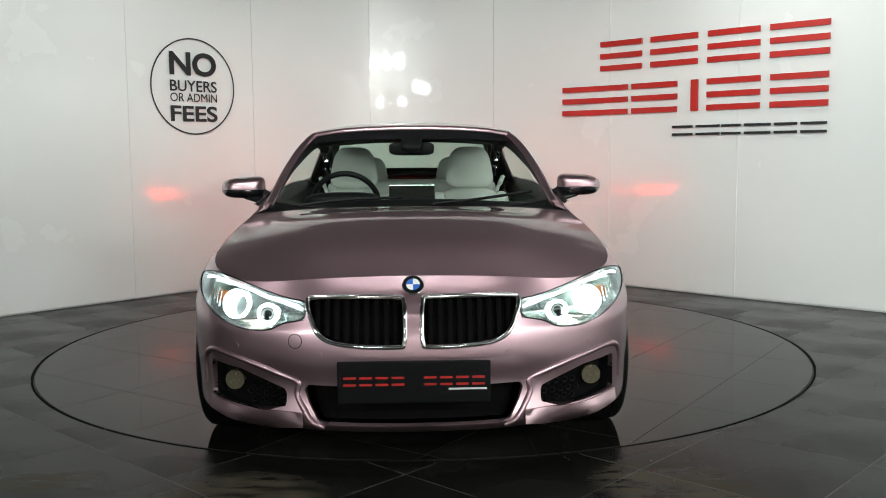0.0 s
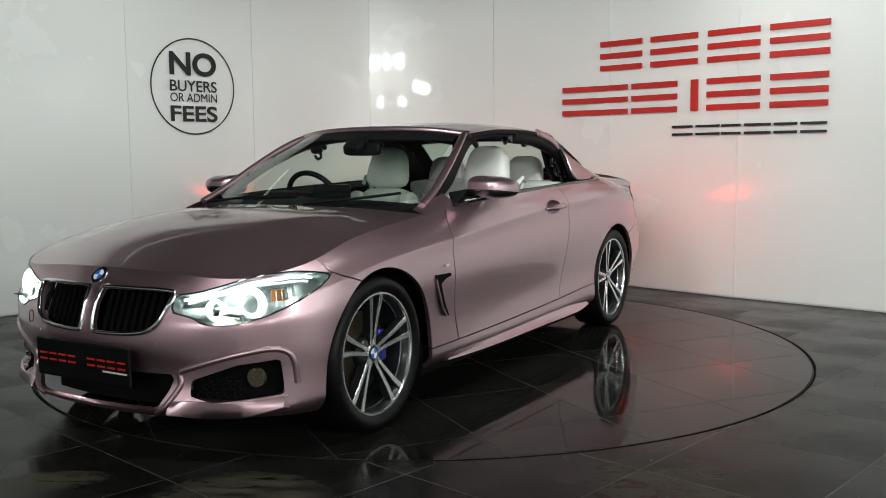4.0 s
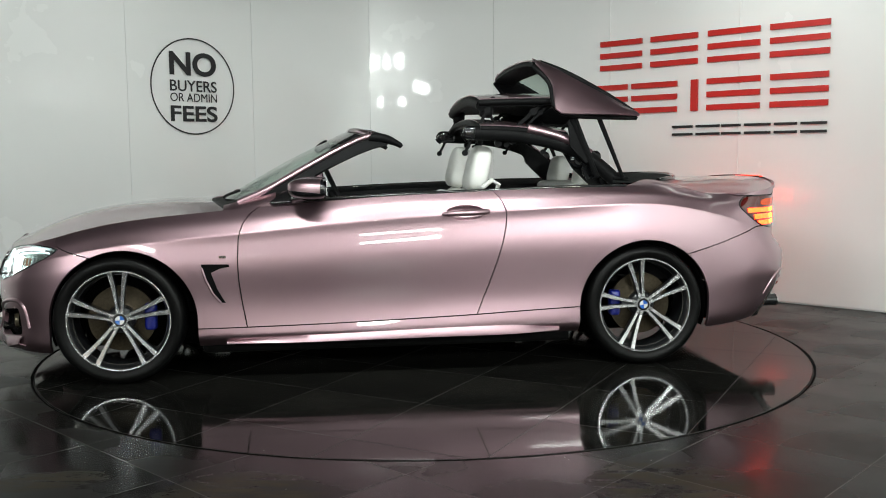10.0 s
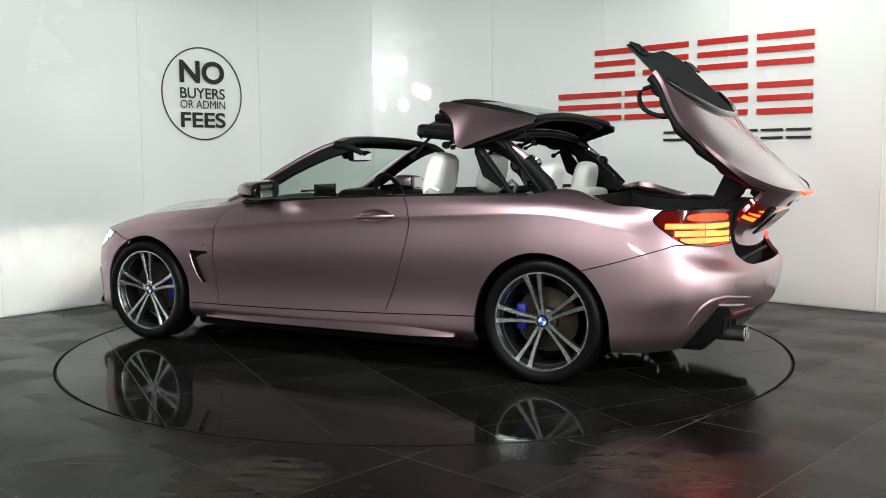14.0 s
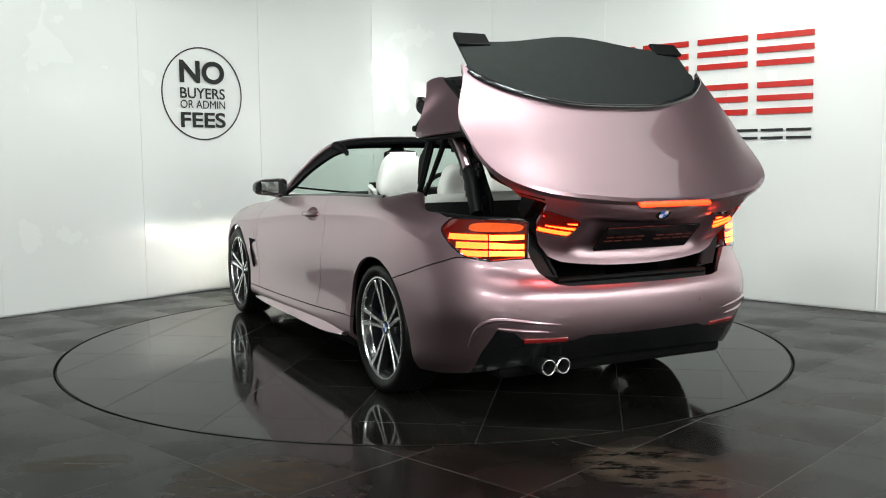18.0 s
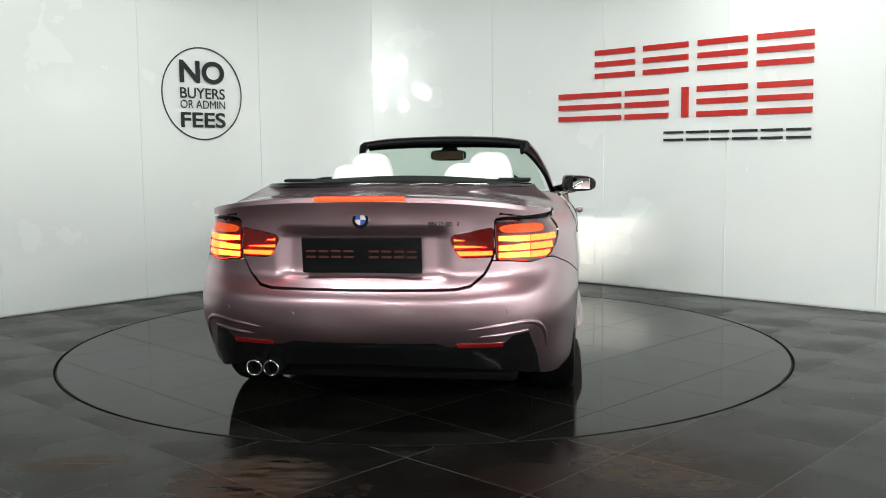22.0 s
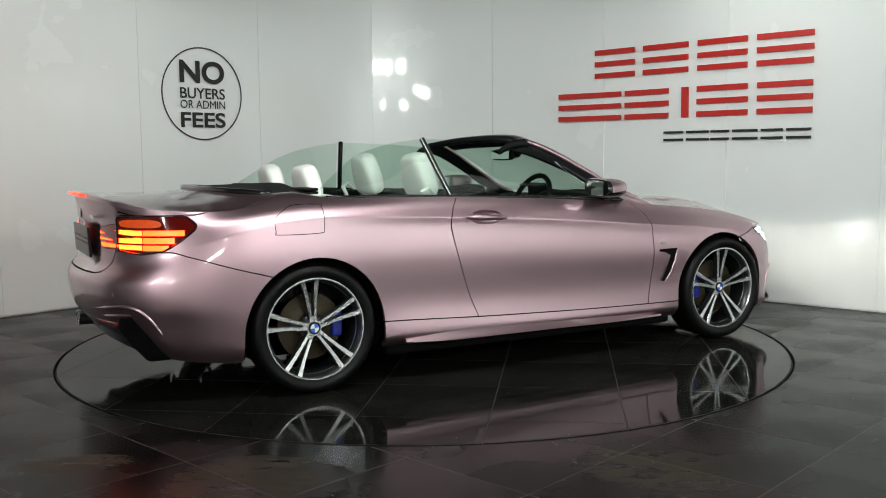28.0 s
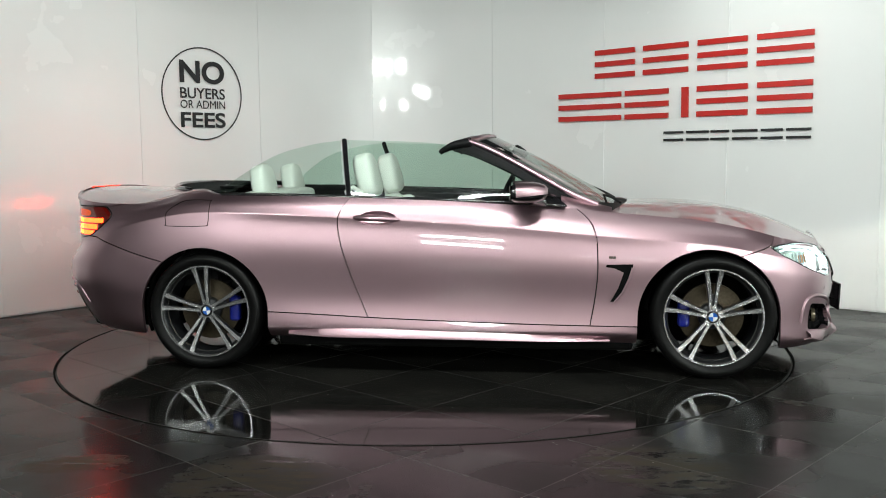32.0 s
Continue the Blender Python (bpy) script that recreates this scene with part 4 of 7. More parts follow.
# scuttle between bonnet and windscreen
scuttle = patch(h_back, edge([(0.93, 0, 0.912), (0.90, 0.3, 0.915), (0.83, 0.52, 0.925), (0.72, 0.69, 0.945)]),
                edge([(1.0, 0, 0.905), (0.965, 0, 0.897), (0.93, 0, 0.912)]), edge([tuple(hs1 - [0, 0, 0.004]), (0.78, 0.70, 0.915), (0.72, 0.69, 0.945)]), 1.0, 8, 24)
bm = bm_grid([[tuple(p) for p in r] for r in scuttle])
bm_add(bm, bm_grid([[(p[0], -p[1], p[2]) for p in r] for r in scuttle]))
bmesh.ops.translate(bm, vec=(0, 0, -0.006), verts=bm.verts)
on_car("scuttle", bm, BLACK_SOFT, "black plastic scuttle panel")

# ---- boot lid: a moving part with its own pieces ----
u_lip = UR(0.575)
def lid_inset(x):
    """How far the lid's side edge has left the shoulder at x."""
    return 0.004 + 0.115 * ease((x + 1.83) / 0.33)


def lid_edge(n=120):
    q = np.stack([np.interp(np.linspace(u_lip, US(-1.50), n), lengths, TOP[:, i]) for i in range(3)], -1)
    for p in q:
        w = lid_inset(p[0])
        p[1] -= w
        p[2] += 0.34 * w
    return lambda k: np.array([np.interp(k, np.linspace(0, 1, n), q[:, i]) for i in range(3)])


l_rear, l_side = top_edge(TOTAL, u_lip, 0.0), lid_edge()
lr0, ls1 = l_rear(0.0), l_side(1.0)
LID_FRONT = [(-1.79, 0, 1.030), (-1.775, 0.25, 1.026), (-1.695, 0.5, 1.020), (-1.595, 0.635, 1.013), tuple(ls1)]
l_mid = edge([tuple(lr0), (-2.41, 0, 1.026), (-2.25, 0, 1.020), (-2.0, 0, 1.020), (-1.90, 0, 1.024), (-1.79, 0, 1.030)])
lid_top = relaxed(patch(l_rear, edge(LID_FRONT), l_mid, l_side, 3.0, 50, 36), 90)
lid_sheet = Sheet(np.array(lid_top).reshape(-1, 3), np.zeros(51 * 37), [[i * 37 + j, i * 37 + j + 1, (i + 1) * 37 + j + 1, (i + 1) * 37 + j] for i in range(50) for j in range(36)])
lid_sheet.p[::37, 1] = 0
lid_sheet = lid_sheet.outward()
lid_bm = lid_sheet.bm(True, 0.02)
bm_add(lid_bm, lid_back.bm(True, 0.02))
# the wings' shoulders beside the lid and the cover
shoulder = []
for x in np.linspace(-1.83, -1.30, 48):
    p = np.array([np.interp(US(x), lengths, TOP[:, i]) for i in range(3)])
    w = max(lid_inset(x) - 0.004, 0.001) if x < -1.50 else 0.115 - 0.10 * ease((x + 1.48) / 0.18)
    row = [p + np.array([0, -w * k, 0.34 * w * math.sin(k * math.pi / 2) ** 0.9]) for k in np.linspace(0, 1, 7)]
    shoulder.append(row + [row[-1] + np.array([0, -0.004, -0.03])])
for side in (1, -1):
    bm = bm_grid([[(p[0], side * p[1], p[2]) for p in row] for row in shoulder])
    bmesh.ops.recalc_face_normals(bm, faces=bm.faces)
    on_car("rear_shoulder", bm, PAINT)
lid_part = on_car("boot_lid", lid_bm, PAINT, "rose metallic boot lid with a badge and a brake light")


# ---- lamps and grilles ----
def disc_bm(radius, depth, n=32, bevel=0.0):
    """A round plate facing +x, its back at x = 0."""
    bm = bm_lathe([(0.0001, 0), (radius, 0), (radius, depth * 0.7), (radius * 0.96, depth), (0.0001, depth)], n)
    bmesh.ops.rotate(bm, matrix=Matrix.Rotation(radians(-90), 3, "Z"), verts=bm.verts)
    return bm


def moved(bm, m):
    bmesh.ops.transform(bm, matrix=m, verts=bm.verts)
    return bm


def facing(at, way):
    """A pose at a point whose local x looks along way."""
    return Matrix.Translation(at) @ Vector(way).to_track_quat("X", "Z").to_matrix().to_4x4()


def surface_at(y, z, front=True):
    """The body's outer face seen from the front or the rear: the point and the way out of it."""
    p = rows.reshape(-1, 3)
    d = np.hypot(p[:, 1] - abs(y), p[:, 2] - z) + ((p[:, 0] < 1.2) if front else (p[:, 0] > -1.5)) * 9
    r, c = divmod(int(np.argmin(d)), Ccount)
    r, c = min(max(r, 1), R - 2), min(max(c, 1), Ccount - 2)
    along, up = (rows[r, c + 1] - rows[r, c - 1]) / 2, (rows[r + 1, c] - rows[r - 1, c]) / 2
    n = np.cross(along, up)
    n /= np.linalg.norm(n)
    if n @ (rows[r, c] * [1, 1, 0]) < 0:
        n = -n
    q = rows[r, c].copy()
    k = np.linalg.lstsq(np.array([[along[1], up[1]], [along[2], up[2]]]), np.array([abs(y) - q[1], z - q[2]]), rcond=None)[0]
    k = np.clip(k, -1, 1)
    q = q + along * k[0] + up * k[1]
    if y < 0:
        q, n = q * [1, -1, 1], n * [1, -1, 1]
    return Vector(q), Vector(n)


def bm_sub(sheet, d, lip=0.0, both=False):
    return sheet.moved(d).bm(both, lip)


for side in (1, -1):
    s_head = headlight if side > 0 else headlight.mirror()
    lamp = on_car("headlight", bm_sub(s_head, -0.035, 0.0), HEAD_LENS, "lit twin-ring headlamp with clear cover")
    rim_pts = closed_curve(lamp_outline, 120)
    # housing walls
    bm = s_head.bm(lip=0.035)
    bmesh.ops.delete(bm, geom=[f for f in bm.faces if all(not e.is_boundary for e in f.edges) and len(f.verts) and f.normal.length and not any(e.is_boundary for e in f.edges)], context="FACES")
    part("housing", bm, HEAD_LENS, lamp)
    for y, z, r in ((0.545, 0.590, 0.034), (0.672, 0.618, 0.050)):
        at, n = surface_at(side * y, z)
        n = (n + Vector((0.9, 0, 0))).normalized()
        ring = bm_tube([(0, r * math.cos(k * math.pi / 16), r * math.sin(k * math.pi / 16)) for k in range(32)], 0.006, 8, closed=True, up=(1, 0, 0))
        part("light_ring", moved(ring, facing(at - n * 0.022, n)), HEAD_GLOW, lamp, "white glowing light ring")
        if r < 0.04:
            part("projector", moved(bm_lathe([(0.0001, 0.012), (0.014, 0.009), (0.022, 0.0), (0.027, -0.02)], 28), facing(at - n * 0.03, n) @ pose(0, 0, 0, 0, 0, -90)), BLACK_GLOSS, lamp, "dark glass projector lens")
        else:
            part("bowl", moved(bm_lathe([(0.0001, -0.01), (0.02, -0.006), (0.040, 0.0), (0.047, 0.01)], 28), facing(at - n * 0.035, n) @ pose(0, 0, 0, 0, 0, -90)), HEAD_BOWL, lamp, "bright main beam bowl")
    # the lit upper edge, the side reflector's ribs
    line = []
    for u in np.linspace(UF(0.44), US(1.80), 18):
        k = int(np.argmin(np.abs(lengths - u)))
        z_top = float(np.interp(u, [q[0] for q in sorted(lamp_outline[10:] + lamp_outline[:1])], [q[1] for q in sorted(lamp_outline[10:] + lamp_outline[:1])])) - 0.016
        r = int(np.argmin(np.abs(rows[:, k, 2] - z_top)))
        line.append(Vector(rows[r, k] * [1, side, 1]) * 0.992)
    part("eyebrow", bm_tube(line, 0.0055, 8, up=(1, 0, 0)), HEAD_BOWL, lamp, "white glowing eyebrow light")
    for q in range(4):
        at, n = surface_at(side * (0.752 + 0.014 * q), 0.632 + 0.009 * q)
        part("reflector_rib", moved(bm_box((0.008, 0.005, 0.060 - 0.006 * q), (0, 0, 0), 0.002), facing(at - n * 0.022, n)), HEAD_LENS, lamp, smooth=False)
    beam_at, _ = surface_at(side * 0.60, 0.565)
    beam_at = beam_at - Vector((0.030, 0, 0))
    part("beam_cup", bm_box((0.002, 0.086, 0.016), (beam_at.x - 0.003, beam_at.y, beam_at.z - 0.003)), BLACK_SOFT, lamp, "black backing of the dipped beam", False)
    part("beam_source", bm_box((0.0008, 0.07, 0.006), (beam_at.x, beam_at.y, beam_at.z - 0.0015)), HEAD_BEAM, lamp, "dipped beam light source", False)
    part("beam_shield", moved(bm_box((0.034, 0.13, 0.002), (0.016, 0, 0.0028)), Matrix.Translation(beam_at) @ pose(0, 0, 0, 0, 1.0, 0)), BLACK_SOFT, lamp, "thin dipped beam shield", False)
    at, n = surface_at(side * 0.755, 0.645)
    part("side_reflector", moved(bm_box((0.008, 0.05, 0.045), (0, 0, 0), 0.004), facing(at - n * 0.03, n)), AMBER, lamp, "amber side reflector", False)
    gasket = []
    for u, z in closed_curve(lamp_outline, 120):
        k = int(np.argmin(np.abs(lengths - u)))
        r = int(np.argmin(np.abs(rows[:, k, 2] - z)))
        gasket.append(Vector(rows[r, k] * [1, side, 1]))
    smooth_line = [sum((gasket[(i + j) % len(gasket)] for j in range(-3, 4)), Vector()) / 7 for i in range(len(gasket))]
    part("gasket", bm_tube(smooth_line, 0.0035, 6, closed=True, up=(1, 0, 0)), BLACK_GLOSS, lamp, "thin black lamp gasket")
    cover = part("cover", bm_sub(s_head, -0.001), GLASS, lamp, "clear lamp cover")
    cover.visible_shadow = False

    # kidney grille
    s_kid = kidney if side > 0 else kidney.mirror()
    grille = on_car("kidney_grille", bm_sub(s_kid, -0.05), DARK_GAP, "black kidney grille in a chrome surround")
    loop = []
    for y, z in closed_curve([(y, z) for y, z in KIDNEY], 88):
        at, n = surface_at(side * y, z)
        loop.append(at + n * 0.003)
    part("surround", bm_tube(loop, 0.0095, 8, closed=True, up=(1, 0, 0)), CHROME, grille, "chrome grille surround")
    for k in range(9):
        y = 0.062 + k * 0.036
        ends = [surface_at(side * y, z)[0] for z in (0.488 + max(0, (y - 0.22)) * 0.32, 0.652)]
        slat = [ends[0].lerp(ends[1], k / 7) - Vector((0.030, 0, 0)) for k in range(8)]
        part("slat", bm_tube(slat, 0.0045, 6, up=(0, 1, 0), squash=2.2), DARK_GAP, grille)
        part("slat_tip", bm_tube([slat[-1] - Vector((0, 0, 0.010)), slat[-1] + Vector((0.004, 0, 0))], 0.005, 6, up=(0, 1, 0)), CHROME, grille)

    # fog lamp pocket and blade
    s_fog = fog if side > 0 else fog.mirror()
    pocket = on_car("side_intake", bm_sub(s_fog, -0.06), DARK_GAP, "black honeycomb side intake with a fog lamp")
    bm = s_fog.bm(lip=0.06)
    bmesh.ops.delete(bm, geom=[f for f in bm.faces if not any(e.is_boundary for e in f.edges)], context="FACES")
    part("pocket_wall", bm, BLACK_GLOSS, pocket)
    at, n = surface_at(side * 0.683, 0.325)
    n = Vector((1, 0.12 * side, 0)).normalized()
    f_lamp = part("fog_lamp", moved(disc_bm(0.038, 0.02), facing(at - n * 0.045, n)), FOG_GLASS, pocket, "round clear fog lamp")
    for i in range(5):
        for j in range(3):
            at, n = surface_at(side * (0.49 + 0.034 * i + 0.017 * (j % 2)), 0.262 + 0.026 * j)
            cell = bm_tube([(0, 0.014 * math.cos(k * math.pi / 3), 0.010 * math.sin(k * math.pi / 3)) for k in range(6)], 0.003, 5, closed=True, up=(1, 0, 0))
            part("mesh_cell", moved(cell, facing(at - n * 0.05, n)), BLACK_SOFT, pocket, smooth=False)
    blade = []
    for y, zl, zh in ((0.405, 0.190, 0.235), (0.50, 0.172, 0.238), (0.60, 0.172, 0.232), (0.70, 0.190, 0.244), (0.785, 0.215, 0.256)):
        a, _ = surface_at(side * y, zl)
        b, n = surface_at(side * y, zh)
        blade.append([a + Vector((-0.01, 0, -0.012)), a + Vector((0.034, 0, 0)), (a + b) / 2 + Vector((0.030, 0, 0.0)), b + Vector((0.008, 0, 0)), b - Vector((0.04, 0, -0.004))])
    fine = [curve_through([tuple(r[k]) for r in blade], 24) for k in range(5)]
    bm = bm_grid([[tuple(p) for p in line] for line in fine])
    on_car("splitter", thicken(bm, 0.006), PAINT, "rose splitter blade under the side intake")
    # folded brow over the intake and the strake beside it
    brow = []
    for y, z in ((0.806, 0.300), (0.803, 0.385), (0.788, 0.428), (0.745, 0.441), (0.66, 0.424), (0.57, 0.398), (0.48, 0.368), (0.425, 0.345), (0.428, 0.300), (0.402, 0.250), (0.37, 0.205), (0.33, 0.182)):
        at, n = surface_at(side * y, z)
        brow.append(tuple(at - n * 0.003))
    brow = curve_through(brow, 70)
    part("brow", bm_tube(brow, 0.0125, 10, up=(1, 0, 0)), PAINT, pocket, "rose fold round the intake")

    # tail lamps on the wings and on the lid
    s_tail = tail_skin if side > 0 else tail_skin.mirror()
    lamp = on_car("tail_light", s_tail.bm(lip=0.03), TAIL_RED, "lit red tail light with orange bars")
    u_hot, u_end = UR(0.585), US(-2.09)
    u_mid = u_hot + (u_end - u_hot) * 0.48
    for z, half, grow in ((0.772, 0.0125, 0.03), (0.807, 0.0135, 0.0), (0.843, 0.0125, -0.05)):
        bar = s_tail.cut(lambda x, y, zz, u: np.abs(zz - z) - half)[0]
        hot = bar.cut(lambda x, y, zz, u: np.maximum(u - u_hot, u_mid - u))[0]
        dull = bar.cut(lambda x, y, zz, u: np.maximum(u - u_mid + 0.006, u_end + grow - u))[0]
        for piece, mat, name in ((hot, TAIL_HOT, "glowing yellow-orange light bar"), (dull, TAIL_BAR, "glowing orange light bar")):
            if piece.f:
                part("light_bar", piece.moved(0.002).bm(lip=0.003), mat, lamp, name)
    amber_poly = closed_curve([(u_hot - 0.02, 0.872), (u_hot - 0.02, 0.900), (u_mid, 0.908), (u_mid - 0.09, 0.900), (u_mid - 0.11, 0.880), (u_mid - 0.06, 0.868)], 60)
    top = s_tail.cut(lambda x, y, z, u: signed_distance(u, z, amber_poly))[0]
    if top.f:
        part("indicator", top.moved(0.001).bm(lip=0), TAIL_AMBER, lamp, "dim amber indicator")
    edge_line = []
    for u, z in closed_curve(tail_outline, 120):
        k = int(np.argmin(np.abs(lengths - u)))
        r = int(np.argmin(np.abs(rows[:, k, 2] - z)))
        edge_line.append(Vector(rows[r, k] * [1, side, 1]))
    edge_line = [sum((edge_line[(i + j) % len(edge_line)] for j in range(-3, 4)), Vector()) / 7 for i in range(len(edge_line))]
    part("gasket", bm_tube(edge_line, 0.005, 6, closed=True, up=(1, 0, 0)), BLACK_GLOSS, lamp, "thin black lamp gasket")
    s_lid = lid_lamp if side > 0 else lid_lamp.mirror()
    inner_lamp = part("lid_light", s_lid.bm(lip=0.03), TAIL_RED, lid_part, "lit red lamp on the boot lid")
    for z in (0.778, 0.812, 0.842):
        bar = s_lid.cut(lambda x, y, zz, u: np.abs(zz - z) - 0.0095)[0].cut(lambda x, y, zz, u: np.abs(np.abs(y) - 0.470) - 0.078)[0]
        part("light_bar", bar.moved(0.004).bm(lip=0.005), TAIL_BAR, inner_lamp)

    # sill blade, wing vent, side mirror
    flare = []
    for x, zl, zh in ((0.86, 0.200, 0.206), (0.70, 0.198, 0.222), (0.40, 0.198, 0.245), (-0.15, 0.203, 0.265), (-0.64, 0.205, 0.268), (-0.91, 0.215, 0.235)):
        flare.append([(x, side * 0.872, zl - 0.006), (x, side * (0.895 + (zh - zl) * 0.60), zl + 0.002), (x, side * (0.894 + (zh - zl) * 0.42), zl + 0.012), (x, side * 0.892, zh), (x, side * 0.86, zh + 0.003)])
    fine = [curve_through([r[k] for r in flare], 40) for k in range(5)]
    on_car("sill_blade", thicken(bm_grid([[tuple(p) for p in line] for line in fine]), 0.004), PAINT, "flared sill blade")

on_car("central_intake", bm_sub(intake, -0.09, 0, True), DARK_GAP, "black lower central air intake")

# ---- badges and plates ----
def badge(at, way, r, parent, name="badge"):
    """A round chrome-rimmed emblem in blue and white quarters on black."""
    m = facing(at, way)
    body = part(name, moved(disc_bm(r, 0.006, 40), m), CHROME, parent, "round blue and white emblem")
    part("black_ring", moved(disc_bm(r * 0.92, 0.0015, 40), m @ pose(0.0062, 0, 0)), BLACK_GLOSS, body, smooth=False)
    for k in range(4):
        bm = bmesh.new()
        pts = [(0, 0, 0)] + [(0, r * 0.6 * math.cos(k * math.pi / 2 + a * math.pi / 20), r * 0.6 * math.sin(k * math.pi / 2 + a * math.pi / 20)) for a in range(11)]
        bm.faces.new([bm.verts.new(p) for p in pts])
        part("quarter", moved(bm, m @ pose(0.0084, 0, 0)), (BADGE_WHITE, BADGE_BLUE)[k % 2], body, smooth=False)
    return body


at, n = surface_at(0.0, 0.70)
front_badge = badge(Vector((2.105, 0, 0.697)), (0.72, 0, 0.62), 0.041, car)
front_badge.location = SHIFT


def plate(name, centre, w, h, tilt, parent, both=True):
    """A black dealer plate with plain red bars for its lettering and a small white bar under it."""
    sgn = 1 if centre[0] > 0 else -1
    m = Matrix.Translation(centre) @ Matrix.Rotation(radians(tilt), 4, "Y") @ (Matrix.Identity(4) if sgn > 0 else Matrix.Rotation(math.pi, 4, "Z"))
    body = part(name, moved(bm_box((0.014, w, h), (0, 0, 0), 0.005), m), PLATE_BLACK, parent, "black plate with a row of red bars", False)
    red = RED_BAR if sgn > 0 else material("dull_plate_red", (0.11, 0.018, 0.01), 0.4, vary=0.2, size=60)
    for k in range(9):
        if k == 4:
            continue
        y = (-0.42 + 0.105 * k) * w
        for z in (0.115, -0.045):
            part("bar", moved(bm_box((0.002, w * 0.082, 0.008), (0.0082, -y, z * h), 0.0006), m), red, body, smooth=False)
    if sgn > 0:
        part("bar", moved(bm_box((0.002, w * 0.25, 0.007), (0.0082, w * 0.35, -0.16 * h), 0.0006), m), BADGE_WHITE, body, smooth=False)
    return body


pl = plate("front_plate", (2.205, 0.0, 0.365), 0.545, 0.155, 2, car)
pl.location = SHIFT
plate("rear_plate", (-2.383, 0.0, 0.775), 0.52, 0.155, -3, lid_part)
badge(Vector((-2.381, 0, 0.926)), (-1, 0, 0.1), 0.038, lid_part)
bm = bm_box((0.022, 0.385, 0.016), (-2.409, 0, 1.016), 0.005)
part("high_brake_light", bm, BRAKE_RED, lid_part, "glowing red high brake light", False)
for k in range(4):
    part("model_mark", bm_box((0.003, 0.026 if k < 3 else 0.007, 0.017), (-2.379, -0.30 - 0.038 * k, 0.908), 0.002), CHROME, lid_part, smooth=False)

# exhaust
for y in (0.497, 0.421):
    pipe = bm_lathe([(0.026, 0.16), (0.031, 0.0), (0.035, -0.003), (0.035, 0.16)], 32)
    bmesh.ops.rotate(pipe, matrix=Matrix.Rotation(radians(-90), 3, "Z"), verts=pipe.verts)
    bmesh.ops.translate(pipe, vec=(-2.365, y, 0.278), verts=pipe.verts)
    tip = on_car("exhaust_tip", pipe, ALLOY_DARK, "dark exhaust tip with a chrome rim")
    part("chrome_rim", bm_tube([(-2.367, y + 0.033 * math.cos(k * math.pi / 14), 0.278 + 0.033 * math.sin(k * math.pi / 14)) for k in range(28)], 0.004, 8, closed=True, up=(1, 0, 0)), CHROME, tip, "chrome rim")
    # black disc: the shade inside the pipe, put in as colour
    part("dark_bore", moved(disc_bm(0.029, 0.004), Matrix.Translation((-2.31, y, 0.278)) @ pose(0, 0, 0, 0, 0, 180)), DARK_GAP, tip)
for side in (1, -1):
    at, n = surface_at(side * 0.50, 0.395, False)
    on_car("rear_reflector", moved(bm_box((0.012, 0.20, 0.022), (0, 0, 0), 0.004), facing(at - n * 0.002, n)), RED_REFLECTOR, "red rear reflector", smooth=False)

for side in (1, -1):
    for line in (((0.775, 0.36), (0.765, 0.44), (0.735, 0.482), (0.68, 0.492), (0.56, 0.478), (0.42, 0.462)), ((0.70, 0.452), (0.60, 0.440), (0.48, 0.432))):
        fold = []
        for y, z in line:
            at, n = surface_at(side * y, z, False)
            fold.append(tuple(at - n * 0.004))
        fold = curve_through(fold, 40)
        on_car("bumper_fold", bm_tube(fold, list(np.interp(np.linspace(0, 1, 40), [0, 0.15, 0.7, 1], [0.008, 0.012, 0.011, 0.004])), 10, up=(1, 0, 0)), PAINT, "rose fold pressed in the bumper")

# ---- underbody, arch liners ----
# plain dark boxes hung low to keep light from passing under the car
bm = bm_box((3.3, 1.10, 0.17), (0.0, 0, 0.225), 0.03)
bm_add(bm, bm_box((1.98, 1.66, 0.16), (0.0, 0, 0.218), 0.02))
bm_add(bm, bm_box((0.56, 1.30, 0.12), (-1.92, 0, 0.262), 0.03))
on_car("underbody", bm, DARK_GAP, "dark underbody boxes, hung low to block light", smooth=False)
for side in (1, -1):
    for cx, r in ((1.378, 0.378), (-1.402, 0.379)):
        pts = []
        for y in (0.82, 0.60, 0.50):
            pts.append([(cx + r * math.cos(a), side * y, max(0.2, 0.325 + r * math.sin(a))) for a in np.linspace(-0.35, math.pi + 0.35, 40)])
        bm = bm_grid(pts)
        wall_pts = pts[-1]
        bm.faces.new([bm.verts.new(p) for p in wall_pts])
        on_car("arch_liner", bm, DARK_GAP, "black wheel arch liner")


